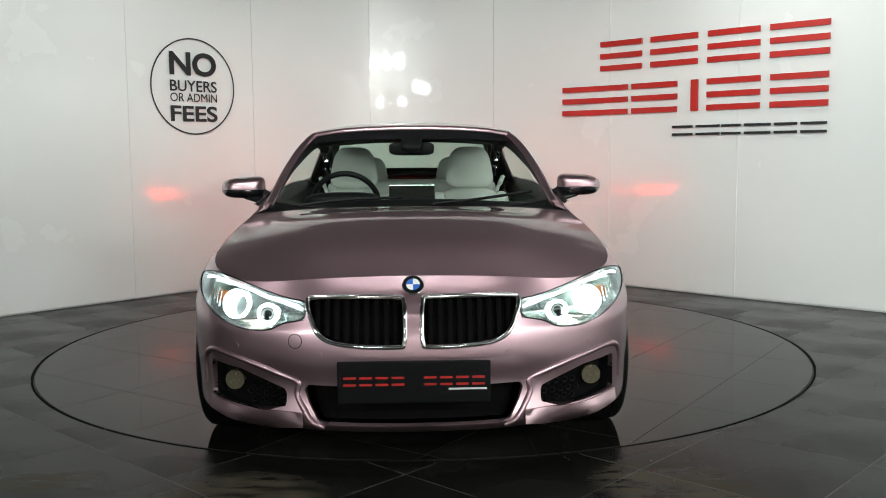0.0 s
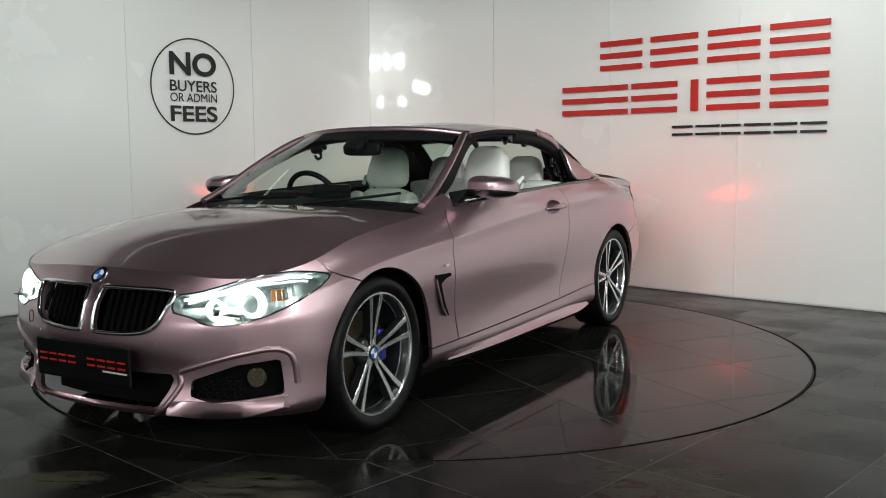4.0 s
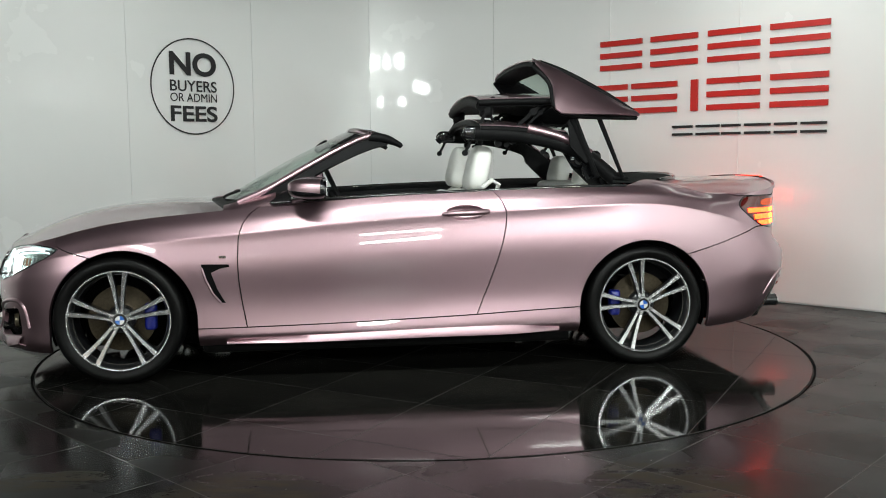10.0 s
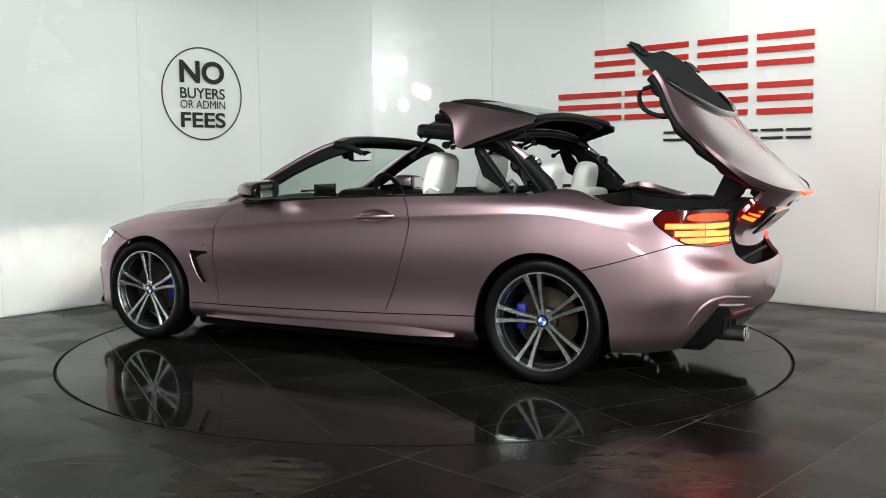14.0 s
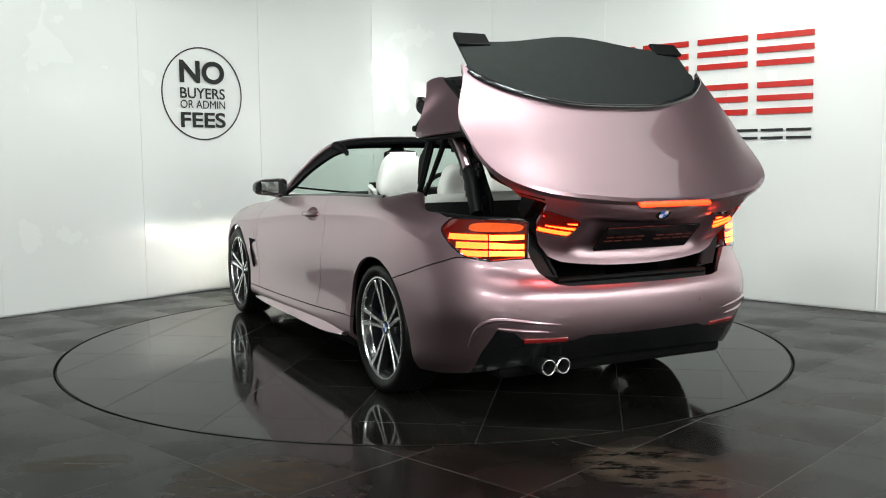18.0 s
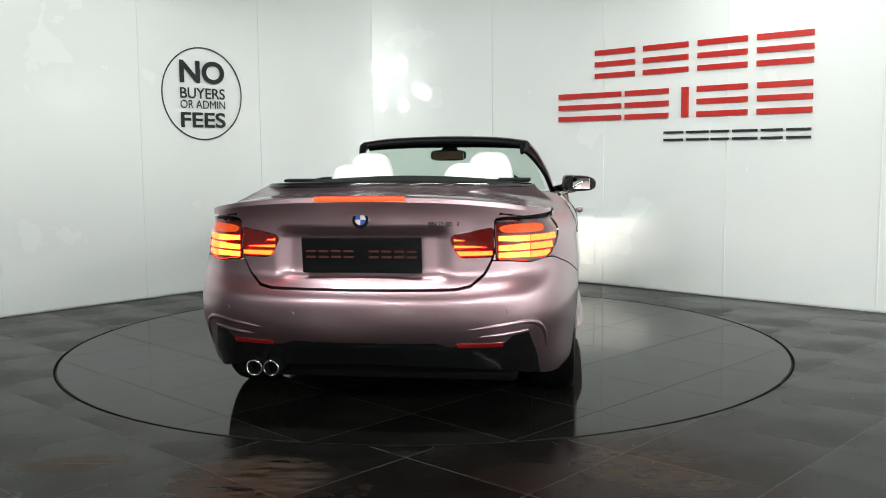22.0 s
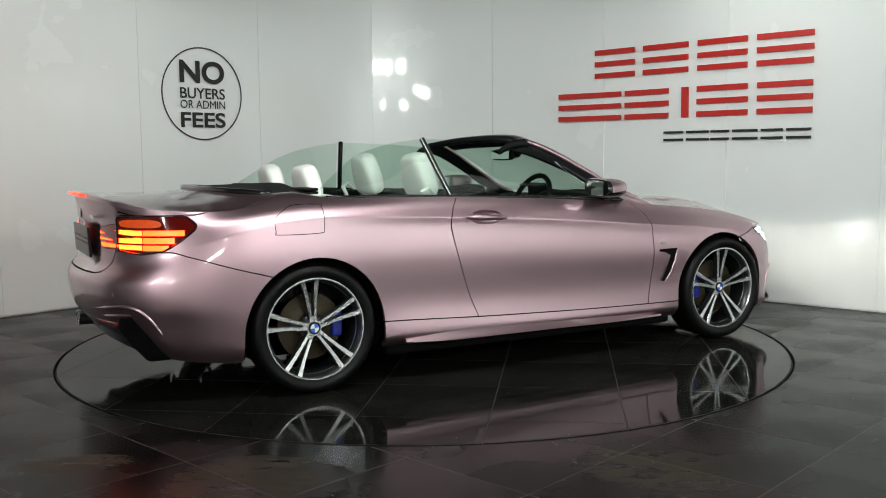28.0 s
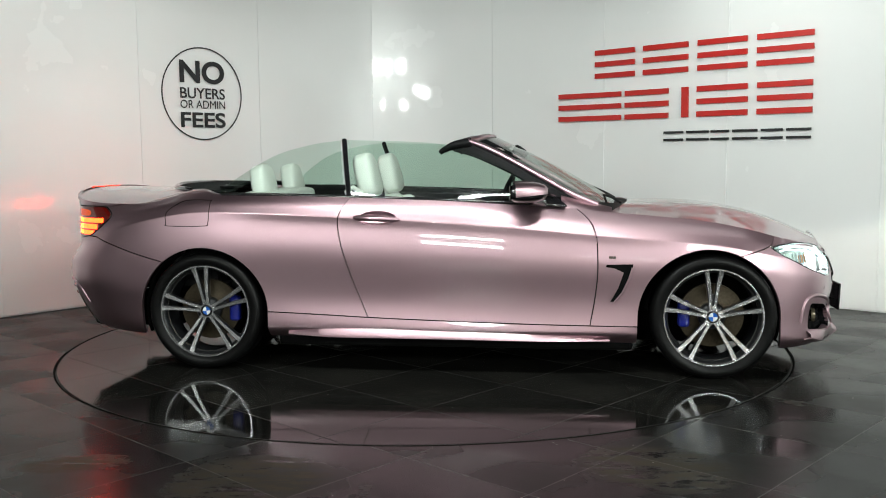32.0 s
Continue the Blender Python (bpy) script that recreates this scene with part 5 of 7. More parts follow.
# ---- wheels ----
def build_wheel():
    """A wheel round the origin, its outer face towards +y: tyre, machined five twin-spoke rim, disc and calliper."""
    hub = shape("wheel_pattern", "", "")
    tyre = bm_lathe([(0.262, -0.095), (0.285, -0.108), (0.312, -0.108), (0.326, -0.095), (0.3315, -0.06), (0.3325, 0.0), (0.3315, 0.06), (0.326, 0.092),
                     (0.313, 0.106), (0.290, 0.1075), (0.268, 0.098), (0.256, 0.090)], 80)
    t = part("tyre", tyre, RUBBER, hub, "black low-profile tyre")
    for y in (-0.055, -0.02, 0.02, 0.055):
        groove = bm_lathe([(0.3328, y - 0.004), (0.3332, y), (0.3328, y + 0.004)], 64)
        part("tread_groove", groove, DARK_GAP, t)
    barrel = bm_lathe([(0.262, 0.093), (0.2575, 0.089), (0.246, 0.080), (0.236, 0.045), (0.232, -0.08), (0.25, -0.095)], 80)
    rim = part("rim", barrel, ALLOY_DARK, hub, "dark alloy rim with machined twin spokes")
    part("rim_lip", bm_lathe([(0.2625, 0.091), (0.2612, 0.0965), (0.2545, 0.0965), (0.2515, 0.091), (0.2505, 0.080)], 96), ALLOY, rim)
    part("rim_step", bm_lathe([(0.2395, 0.052), (0.2365, 0.056), (0.2345, 0.050)], 80), ALLOY, rim, "thin polished step in the barrel")
    for k in range(5):
        a = 2 * math.pi * k / 5 + math.pi / 2
        for off in (-1, 1):
            face_bm, body_bm = bmesh.new(), bmesh.new()
            rings_f, rings_b = [], []
            for r, w, o, y in ((0.030, 0.0085, 0.0100, 0.0660), (0.060, 0.0080, 0.0125, 0.0665), (0.11, 0.0086, 0.0170, 0.072), (0.17, 0.0100, 0.0245, 0.079),
                               (0.225, 0.0122, 0.0345, 0.086), (0.2535, 0.0140, 0.0400, 0.0905)):
                o *= off
                rings_f.append([face_bm.verts.new((r, y + dy, o + q * w)) for q, dy in ((-1, -0.0022), (-0.88, 0.0), (0.88, 0.0), (1, -0.0022))])
                rings_b.append([body_bm.verts.new((r, y + dy, o + q * w)) for q, dy in ((-1, -0.0030), (-1.2, -0.022), (-0.9, -0.042), (0.9, -0.042), (1.2, -0.022), (1, -0.0030))])
            for rings, bm, sides in ((rings_f, face_bm, 3), (rings_b, body_bm, 5)):
                for A, B in zip(rings, rings[1:]):
                    for q in range(sides):
                        bm.faces.new((A[q], A[q + 1], B[q + 1], B[q]))
                bmesh.ops.recalc_face_normals(bm, faces=bm.faces)
                bmesh.ops.rotate(bm, matrix=Matrix.Rotation(-a, 3, "Y"), verts=bm.verts)
            part("spoke_face", face_bm, ALLOY, rim, "bright machined spoke face", False)
            part("spoke", body_bm, ALLOY_DARK, rim)
        # the dark web between the two spokes, low in the fork
        web = bm_prism([(0.05, -0.012), (0.12, -0.014), (0.12, 0.014), (0.05, 0.012)], 0.02)
        bmesh.ops.rotate(web, matrix=Matrix.Rotation(radians(-90), 3, "X"), verts=web.verts)
        bmesh.ops.translate(web, vec=(0, 0.036, 0), verts=web.verts)
        bmesh.ops.rotate(web, matrix=Matrix.Rotation(-a, 3, "Y"), verts=web.verts)
        part("spoke_web", web, ALLOY_DARK, rim, smooth=False)
    part("centre", bm_lathe([(0.0001, 0.056), (0.036, 0.058), (0.058, 0.052), (0.070, 0.040), (0.074, 0.01), (0.06, -0.02)], 40), ALLOY_DARK, rim)
    part("hub_ring", bm_lathe([(0.0335, 0.060), (0.0335, 0.0675), (0.0385, 0.0675), (0.0410, 0.063)], 40), ALLOY, rim, "bright ring round the hub cap")
    cap = part("hub_cap", bm_lathe([(0.0001, 0.070), (0.031, 0.070), (0.034, 0.066), (0.034, 0.060)], 32), BLACK_GLOSS, rim, "round blue and white hub cap")
    for k in range(4):
        bm = bmesh.new()
        pts = [(0, 0.0712, 0)] + [(0.023 * math.cos(k * math.pi / 2 + q * math.pi / 20), 0.0712, 0.023 * math.sin(k * math.pi / 2 + q * math.pi / 20)) for q in range(11)]
        bm.faces.new([bm.verts.new(p) for p in pts][::-1])
        part("cap_quarter_" + ("white", "blue")[k % 2], bm, (BADGE_WHITE, BADGE_BLUE)[k % 2], rim, smooth=False)
    for k in range(5):
        a = 2 * math.pi * (k + 0.5) / 5 + math.pi / 2
        bolt = bm_lathe([(0.0001, 0.064), (0.008, 0.064), (0.010, 0.058)], 8)
        bmesh.ops.translate(bolt, vec=(0.052 * math.cos(a), 0, -0.052 * math.sin(a)), verts=bolt.verts)
        part("wheel_bolt", bolt, CHROME, rim)
    part("brake_disc", bm_lathe([(0.07, 0.012), (0.085, 0.0), (0.172, 0.0), (0.172, -0.022), (0.085, -0.022)], 64), STEEL, hub, "steel brake disc")
    return hub


wheel = build_wheel()
for o in wheel.children_recursive:
    if o.name.startswith("cap_quarter"):
        o.name = "quarter"
wheels = []
pieces = list(wheel.children)
for i, (x, y, turn, roll) in enumerate(((1.405, 0.776, 0, 0), (-1.405, 0.785, 0, 12), (1.405, -0.776, 180, 0), (-1.405, -0.785, 180, 6))):
    m = Matrix.Translation(SHIFT) @ pose(x, y, 0.3325, 0, 0, turn)
    spin = m @ pose(0, 0, 0, 0, roll, 0)
    rim_copy = None
    base = next(o for o in pieces if o.name.startswith("tyre"))
    tyre_ob = copy_thing(base, spin)
    tyre_ob.parent, tyre_ob.name = car, "wheel"
    tyre_ob["label"] = "alloy wheel with a low-profile tyre"
    for o in pieces:
        if o is base:
            continue
        c = copy_thing(o, Matrix.Identity(4) if o.name.startswith("rim") else Matrix.Identity(4))
        c.parent = tyre_ob
    back = -1 if i < 2 else 1
    # the calliper does not turn: it sits ahead of the rear hub and behind the front one
    dx = -0.145 if x > 0 else 0.145
    bm = bm_box((0.062, 0.062, 0.145), (0, 0, 0), 0.018, segments=3)
    cal = on_car("brake_calliper", moved(bm, Matrix.Translation((x + dx, y - (0.01 if y > 0 else -0.01), 0.338))), BLUE_CALIPER, "blue brake calliper")
for o in list(wheel.children_recursive):
    bpy.data.objects.remove(o)
bpy.data.objects.remove(wheel)


# ---- windscreen and its surround ----
def mirror_line(points):
    """A line given from the middle to the left, doubled to the right."""
    return [(x, -y, z) for x, y, z in points[:0:-1]] + list(points)


def sheet_between(low, high, n=40, k=14, bulge=0.0, way=(0, 0, 0)):
    a, b = curve_through(low, n), curve_through(high, n)
    w = np.array(way, float)
    return [[tuple(a[j] * (1 - t) + b[j] * t + w * bulge * 4 * t * (1 - t)) for j in range(n)] for t in np.linspace(0, 1, k)]


ws_low = mirror_line([(0.945, 0, 0.910), (0.915, 0.25, 0.914), (0.84, 0.48, 0.928), (0.72, 0.665, 0.955)])
ws_high = mirror_line([(0.205, 0, 1.307), (0.195, 0.22, 1.304), (0.165, 0.40, 1.294), (0.115, 0.535, 1.278)])
screen = on_car("windscreen", bm_grid(sheet_between(ws_low, ws_high, 48, 16, 0.02, (0.5, 0, 0.8))), GLASS, "clear curved windscreen")
screen.visible_shadow = False
band = [tuple(np.array(p) * 0.86 + np.array(q) * 0.14 + [0.004, 0, 0.008]) for p, q in zip(curve_through(ws_high, 49), curve_through(ws_low, 49))]
on_car("sun_band", bm_grid([band, [tuple(np.array(p) + [0.003, 0, 0.002]) for p in curve_through(ws_high, 49)]]), BLACK_GLOSS, "dark band along the top of the windscreen")
for side in (1, -1):
    path = curve_through([(0.80, side * 0.715, 0.925), (0.66, side * 0.700, 0.985), (0.48, side * 0.668, 1.085), (0.29, side * 0.622, 1.19), (0.16, side * 0.582, 1.253), (0.075, side * 0.553, 1.283)], 30)
    pillar = on_car("windscreen_pillar", bm_tube(path, 0.021, 12, squash=0.8), PAINT, "rose windscreen pillar")
    inner = curve_through([(0.66, side * 0.755, 0.925), (0.42, side * 0.712, 1.005), (0.29, side * 0.672, 1.078), (0.16, side * 0.628, 1.132), (0.03, side * 0.585, 1.178), (-0.075, side * 0.553, 1.200)], 30)
    seal = bm_grid([[tuple(a * (1 - t) + b * t) for a, b in zip(path, inner)] for t in np.linspace(0, 0.62, 5)])
    part("seal", thicken(seal, 0.022), BLACK_SOFT, pillar, "black pillar seal")
    tail = curve_through([(0.09, side * 0.55, 1.272), (0.0, side * 0.545, 1.262), (-0.075, side * 0.54, 1.232), (-0.095, side * 0.54, 1.215)], 12)
    part("header_end", bm_tube(tail, [0.030, 0.030, 0.029, 0.028, 0.027, 0.026, 0.025, 0.023, 0.02, 0.018, 0.016, 0.013], 10), BLACK_SOFT, pillar, "black rubber header end")
head_line = curve_through(mirror_line([(0.165, 0, 1.318), (0.155, 0.22, 1.314), (0.125, 0.40, 1.304), (0.075, 0.553, 1.283)]), 40)
header = on_car("windscreen_header", bm_tube(head_line, 0.026, 12, squash=0.7), PAINT, "rose header rail over the windscreen")
part("header_seal", bm_tube([p + np.array([-0.045, 0, -0.012]) for p in head_line], 0.028, 10, squash=0.8), BLACK_SOFT, header, "black header seal")

# the wings' tops beside the scuttle, up to the feet of the pillars
foot_rows = []
for x in np.linspace(0.875, 0.60, 14):
    k = (0.875 - x) / 0.275
    p = np.array([np.interp(US(x), lengths, TOP[:, i]) for i in range(3)])
    q = np.array([x, 0.712 - 0.014 * k, 0.912 + 0.072 * k])
    foot_rows.append([p * (1 - w) + q * w + np.array([0, 0.010, 0.006]) * 4 * w * (1 - w) * k for w in np.linspace(0, 1, 8)])
for side in (1, -1):
    bm = bm_grid([[(p[0], side * p[1], p[2]) for p in r] for r in foot_rows])
    bmesh.ops.recalc_face_normals(bm, faces=bm.faces)
    on_car("pillar_foot", bm, PAINT)

# ---- side mirrors ----
for side in (1, -1):
    def mirror_shell(grow):
        """A housing that tapers outwards, blunt behind and drawn out to a soft nose."""
        shell = bmesh.new()
        bmesh.ops.create_uvsphere(shell, u_segments=40, v_segments=28, radius=1.0)
        for v in shell.verts:
            x, y, z = v.co
            out = y * side
            nose = 0.122 if x > 0 else 0.10
            v.co = Vector((nose * math.copysign(abs(x) ** 0.85, x), 0.114 * math.copysign(abs(y) ** 0.52, y),
                           (0.054 if z > 0 else 0.058) * math.copysign(abs(z) ** 0.62, z) * (1.0 - 0.20 * out) - 0.006 * out)) * grow
            v.co.x = max(v.co.x, -0.062 * grow) - 0.03 * max(out, 0) ** 2
        return shell

    m = Matrix.Translation((0.405, side * 0.906, 1.004)) @ pose(0, 0, 0, 0, 0, side * -8)
    body = on_car("side_mirror", moved(mirror_shell(1.0), m), BLACK_GLOSS, "rose side mirror with a black lower shell")
    cap_bm = mirror_shell(1.018)
    bmesh.ops.bisect_plane(cap_bm, geom=list(cap_bm.verts) + list(cap_bm.edges) + list(cap_bm.faces), plane_co=(0, 0, -0.020), plane_no=(-0.10, 0, 1), clear_inner=True)
    bmesh.ops.bisect_plane(cap_bm, geom=list(cap_bm.verts) + list(cap_bm.edges) + list(cap_bm.faces), plane_co=(-0.054, 0, 0), plane_no=(1, 0, 0), clear_inner=True)
    part("mirror_cap", moved(cap_bm, m), PAINT, body, "rose painted mirror cap")
    part("mirror_foot", bm_tube([(0.44, side * 0.875, 0.958), (0.48, side * 0.83, 0.945), (0.50, side * 0.79, 0.935)], [0.034, 0.028, 0.034], 12, squash=0.6), BLACK_GLOSS, body)
    part("mirror_glass", moved(bm_box((0.006, 0.165, 0.078), (0, 0, 0), 0.0025), Matrix.Translation((0.338, side * 0.900, 1.002)) @ pose(0, 0, 0, 0, 0, side * 3)), MIRROR, body, smooth=False)
    part("repeater", moved(bm_tube([(0.085, -0.07, 0), (0.112, 0.0, 0), (0.080, 0.07 * side, 0)], 0.005, 6), m @ pose(0, 0, -0.022)), CHROME, body, "thin chrome strip")
    sail = bmesh.new()
    sail.faces.new([sail.verts.new(p) for p in ((0.63, side * 0.795, 0.918), (0.42, side * 0.795, 0.945), (0.44, side * 0.78, 0.99), (0.56, side * 0.73, 0.975))])
    on_car("sail_panel", thicken(sail, 0.012), BLACK_GLOSS, "black triangular mirror sail panel", smooth=False)

    # belt trim and inner door top
    belt = [(0.62, 0.800, 0.925), (0.276, 0.824, 0.947), (-0.15, 0.830, 0.966), (-0.55, 0.827, 0.978), (-0.91, 0.824, 0.990), (-1.31, 0.812, 0.994)]
    strip = curve_through([(x, side * (y - 0.004), z - 0.002) for x, y, z in belt], 40)
    on_car("belt_trim", bm_tube(strip, 0.010, 8), BLACK_GLOSS, "black belt line trim")
    sh = [[(x, side * yy, z + dz) for x, y, z in belt] for yy, dz in ((0.82, -0.004), (0.76, 0.002), (0.70, -0.03), (0.69, -0.20), (0.69, -0.55))]
    on_car("door_trim", bm_grid([[tuple(p) for p in curve_through(r, 30)] for r in sh]), BLACK_SOFT, "black inner side trim")
    # door handle
    hx, hz = HANDLE_X, HANDLE_Z
    handle = on_car("door_handle", (scoop if side > 0 else scoop.mirror()).bm(lip=0), PAINT, "body-coloured pull handle")
    bar = bm_tube([(hx - 0.125, side * 0.893, hz + 0.006), (hx - 0.10, side * 0.912, hz + 0.004), (hx, side * 0.918, hz), (hx + 0.09, side * 0.910, hz - 0.004), (hx + 0.125, side * 0.892, hz - 0.006)],
                  [0.010, 0.0155, 0.0165, 0.0135, 0.008], 12, squash=1.0)
    part("grip", bar, PAINT, handle)
    # wing vent
    vent = [(0.981, 0.619), (0.842, 0.616), (0.838, 0.603), (0.885, 0.596), (0.932, 0.574), (0.904, 0.49), (0.871, 0.430), (0.862, 0.418), (0.888, 0.418), (0.935, 0.488), (0.972, 0.571)]
    v_bm = bm_prism([(x, z) for x, z in vent], 0.012)
    bmesh.ops.rotate(v_bm, matrix=Matrix.Rotation(radians(90), 3, "X"), verts=v_bm.verts)
    bmesh.ops.translate(v_bm, vec=(0, (0.9045 if side > 0 else -0.8925), 0), verts=v_bm.verts)
    vent_ob = on_car("wing_vent", v_bm, DARK_GAP, "black hooked air vent in the wing", smooth=False)
    part("vent_trim", bm_tube([(0.978, side * 0.903, 0.600), (0.960, side * 0.906, 0.54), (0.925, side * 0.905, 0.465), (0.885, side * 0.903, 0.418)], 0.006, 8), PAINT, vent_ob)
    part("wing_mark", bm_box((0.036, 0.004, 0.013), (0.872, side * 0.9035, 0.655), 0.001), CHROME, vent_ob, smooth=False)

# fuel flap groove on the right wing
flap = closed_curve([(-1.609, 0.895), (-1.609, 0.835), (-1.595, 0.82), (-1.39, 0.82), (-1.36, 0.84), (-1.357, 0.95), (-1.365, 0.962), (-1.50, 0.961), (-1.56, 0.936)], 60)

f_loop = []
for x, z in flap:
    k = int(np.argmin(np.abs(lengths - US(x))))
    r = int(np.argmin(np.abs(rows[:, k, 2] - z)))
    w = rows[r, k]
    f_loop.append(Vector((x, -abs(w[1]) - 0.0004, z)))
on_car("fuel_flap", bm_tube(f_loop, 0.0018, 6, closed=True, up=(0, 1, 0)), DARK_GAP, "round-cornered fuel flap outline")
# parking sensors and towing eye covers
for front in (True, False):
    for y, z in (((0.34, 0.455), (0.66, 0.470)) if front else ((0.30, 0.53), (0.62, 0.545))):
        for side in (1, -1):
            at, n = surface_at(side * y, z, front)
            on_car("parking_sensor", moved(disc_bm(0.0105, 0.0022, 20), facing(at - n * 0.0004, n)), PAINT, "small round parking sensor")
at, n = surface_at(-0.43, 0.50)
on_car("towing_cover", moved(bm_tube([(0, 0.026 * math.cos(k * math.pi / 14), 0.026 * math.sin(k * math.pi / 14)) for k in range(28)], 0.0014, 5, closed=True, up=(1, 0, 0)), facing(at, n)), DARK_GAP, "thin round towing cover seam")


# ---- interior ----
def soft_box(size, round_=0.5, n=18, taper=0.0):
    """A cushion: a rounded block of the given size about its centre."""
    bm = bmesh.new()
    bmesh.ops.create_uvsphere(bm, u_segments=n * 2, v_segments=n, radius=1.0)
    for v in bm.verts:
        v.co = Vector([size[i] / 2 * math.copysign(abs(v.co[i]) ** round_, v.co[i]) for i in range(3)])
        v.co.y *= 1 - taper * v.co.z / size[2]
    return bm


def seat(x, y, lean, front_seat):
    """One seat: cushion, backrest with bolsters, headrest."""
    base = on_car("front_seat" if front_seat else "rear_seat", moved(soft_box((0.50, 0.50, 0.18)), Matrix.Translation((x + 0.18, y, 0.47))), LEATHER,
                  "white leather seat with a tall headrest" if front_seat else "white leather rear seat")
    lean_m = Matrix.Translation((x - 0.05, y, 0.50)) @ pose(0, 0, 0, 0, -lean, 0)
    h = 0.475 if front_seat else 0.47
    part("backrest", moved(soft_box((0.14, 0.48, h), 0.6), lean_m @ pose(-0.03, 0, h / 2)), LEATHER, base)
    for s in (1, -1):
        part("bolster", moved(soft_box((0.17, 0.10, h * 0.85), 0.6), lean_m @ pose(0.02, s * 0.20, h / 2)), LEATHER, base)
    hm = lean_m @ pose(0.0, 0, h + (0.13 if front_seat else 0.10))
    part("headrest", moved(soft_box((0.125, 0.285, 0.27) if front_seat else (0.11, 0.26, 0.20), 0.55, taper=0.35), hm), LEATHER, base, "white leather headrest")
    return base


for side in (1, -1):
    f_seat = seat(-0.36, side * 0.37, 14, True)
    part("belt_guide", bm_tube([(-0.62, side * 0.55, 0.93), (-0.64, side * 0.58, 1.0), (-0.60, side * 0.59, 1.025), (-0.55, side * 0.57, 0.985)], 0.014, 8), LEATHER, f_seat)
    seat(-1.06, side * 0.31, 12, False)
on_car("rear_bench_top", moved(soft_box((0.22, 1.20, 0.12), 0.5), Matrix.Translation((-1.22, 0, 0.94))), LEATHER, "white leather rear bench top")
tub = bm_grid([[(x, y, z) for x, z in ((0.95, 0.78), (0.75, 0.35), (0.4, 0.30), (-0.9, 0.30), (-1.2, 0.45), (-1.42, 0.95))] for y in (-0.70, -0.2, 0.2, 0.70)])
on_car("cabin_floor", thicken(tub, 0.01), CARPET, "black carpeted cabin floor", smooth=False)

dash_rows = []
for x, z, w in ((0.93, 0.905, 0.64), (0.75, 0.935, 0.68), (0.56, 0.93, 0.70), (0.48, 0.895, 0.70), (0.46, 0.80, 0.70), (0.55, 0.60, 0.69)):
    dash_rows.append([(x + 0.03 * math.cos(y / w * 1.5), y, z + 0.012 * math.cos(y / w * 3)) for y in np.linspace(-w, w, 24)])
dash = on_car("dashboard", bm_grid(dash_rows), BLACK_SOFT, "black dashboard with a raised instrument hood")
part("instrument_hood", moved(soft_box((0.22, 0.40, 0.10), 0.6), Matrix.Translation((0.50, -0.37, 0.925))), BLACK_SOFT, dash)
part("screen", bm_box((0.02, 0.24, 0.10), (0.56, 0.0, 0.965), 0.004), BLACK_GLOSS, dash, smooth=False)
wheel_m = Matrix.Translation((0.24, -0.37, 0.905)) @ pose(0, 0, 0, 0, 24, 0)
steer = on_car("steering_wheel", moved(bm_tube([(0, 0.182 * math.cos(k * math.pi / 20), 0.182 * math.sin(k * math.pi / 20)) for k in range(40)], 0.016, 10, closed=True, up=(1, 0, 0)), wheel_m), BLACK_SOFT,
               "black three-spoke steering wheel")
part("hub", moved(soft_box((0.06, 0.14, 0.13), 0.7), wheel_m @ pose(0.03, 0, 0)), BLACK_SOFT, steer)
for a in (0, 180, -90):
    part("spoke", moved(bm_box((0.016, 0.12, 0.03), (0.012, 0.11, 0), 0.006), wheel_m @ pose(0, 0, 0, a, 0, 0)), CHROME if a == -90 else BLACK_SOFT, steer, smooth=False)
part("column", moved(bm_tube([(0.02, 0, 0), (0.26, 0, -0.05)], 0.035, 10), wheel_m), BLACK_SOFT, steer)
mirror = on_car("rear_view_mirror", moved(soft_box((0.045, 0.25, 0.075), 0.5), Matrix.Translation((0.27, 0, 1.205))), BLACK_SOFT, "black rear-view mirror")
part("stem", bm_tube([(0.30, 0, 1.215), (0.325, 0, 1.25)], 0.014, 8), BLACK_SOFT, mirror)
part("sensor_box", moved(soft_box((0.10, 0.12, 0.05), 0.6), Matrix.Translation((0.345, 0, 1.225)) @ pose(0, 0, 0, 0, 36, 0)), BLACK_SOFT, mirror)
part("mirror_face", bm_box((0.003, 0.22, 0.055), (0.2465, 0, 1.205), 0.001), MIRROR, mirror, smooth=False)

# boot well under the lid
bm = bmesh.new()
well = [(-1.42, 0.66, 0.955), (-1.62, 0.70, 0.915), (-2.05, 0.66, 0.905), (-2.22, 0.52, 0.88), (-2.29, 0.40, 0.66)]
rim_line = curve_through(well, 24)
for s in (1, -1):
    top_l = [(x, s * y, z) for x, y, z in rim_line]
    low_l = [(x * 0.985, s * (y - 0.04), 0.45) for x, y, z in rim_line]
    bm_add(bm, bm_grid([[(x, s * (y + 0.10), z + 0.012) for x, y, z in rim_line], top_l, low_l]))
bm_add(bm, bm_box((0.95, 1.24, 0.02), (-1.83, 0, 0.45)))
bm_add(bm, bm_box((0.02, 1.3, 0.52), (-1.42, 0, 0.70)))
bm_add(bm, bm_box((0.02, 0.9, 0.18), (-2.285, 0, 0.55)))
on_car("boot_well", bm, CARPET, "black lined boot well", smooth=False)
for s in (1, -1):
    on_car("boot_seal", bm_tube([(x, s * (y + 0.015), z + 0.012) for x, y, z in rim_line], 0.011, 8), BLACK_SOFT, "black rubber boot seal")
on_car("rear_sill_seal", bm_tube([(-2.315, y, 0.648) for y in np.linspace(-0.42, 0.42, 12)], 0.012, 8), BLACK_SOFT, "black rubber boot seal")

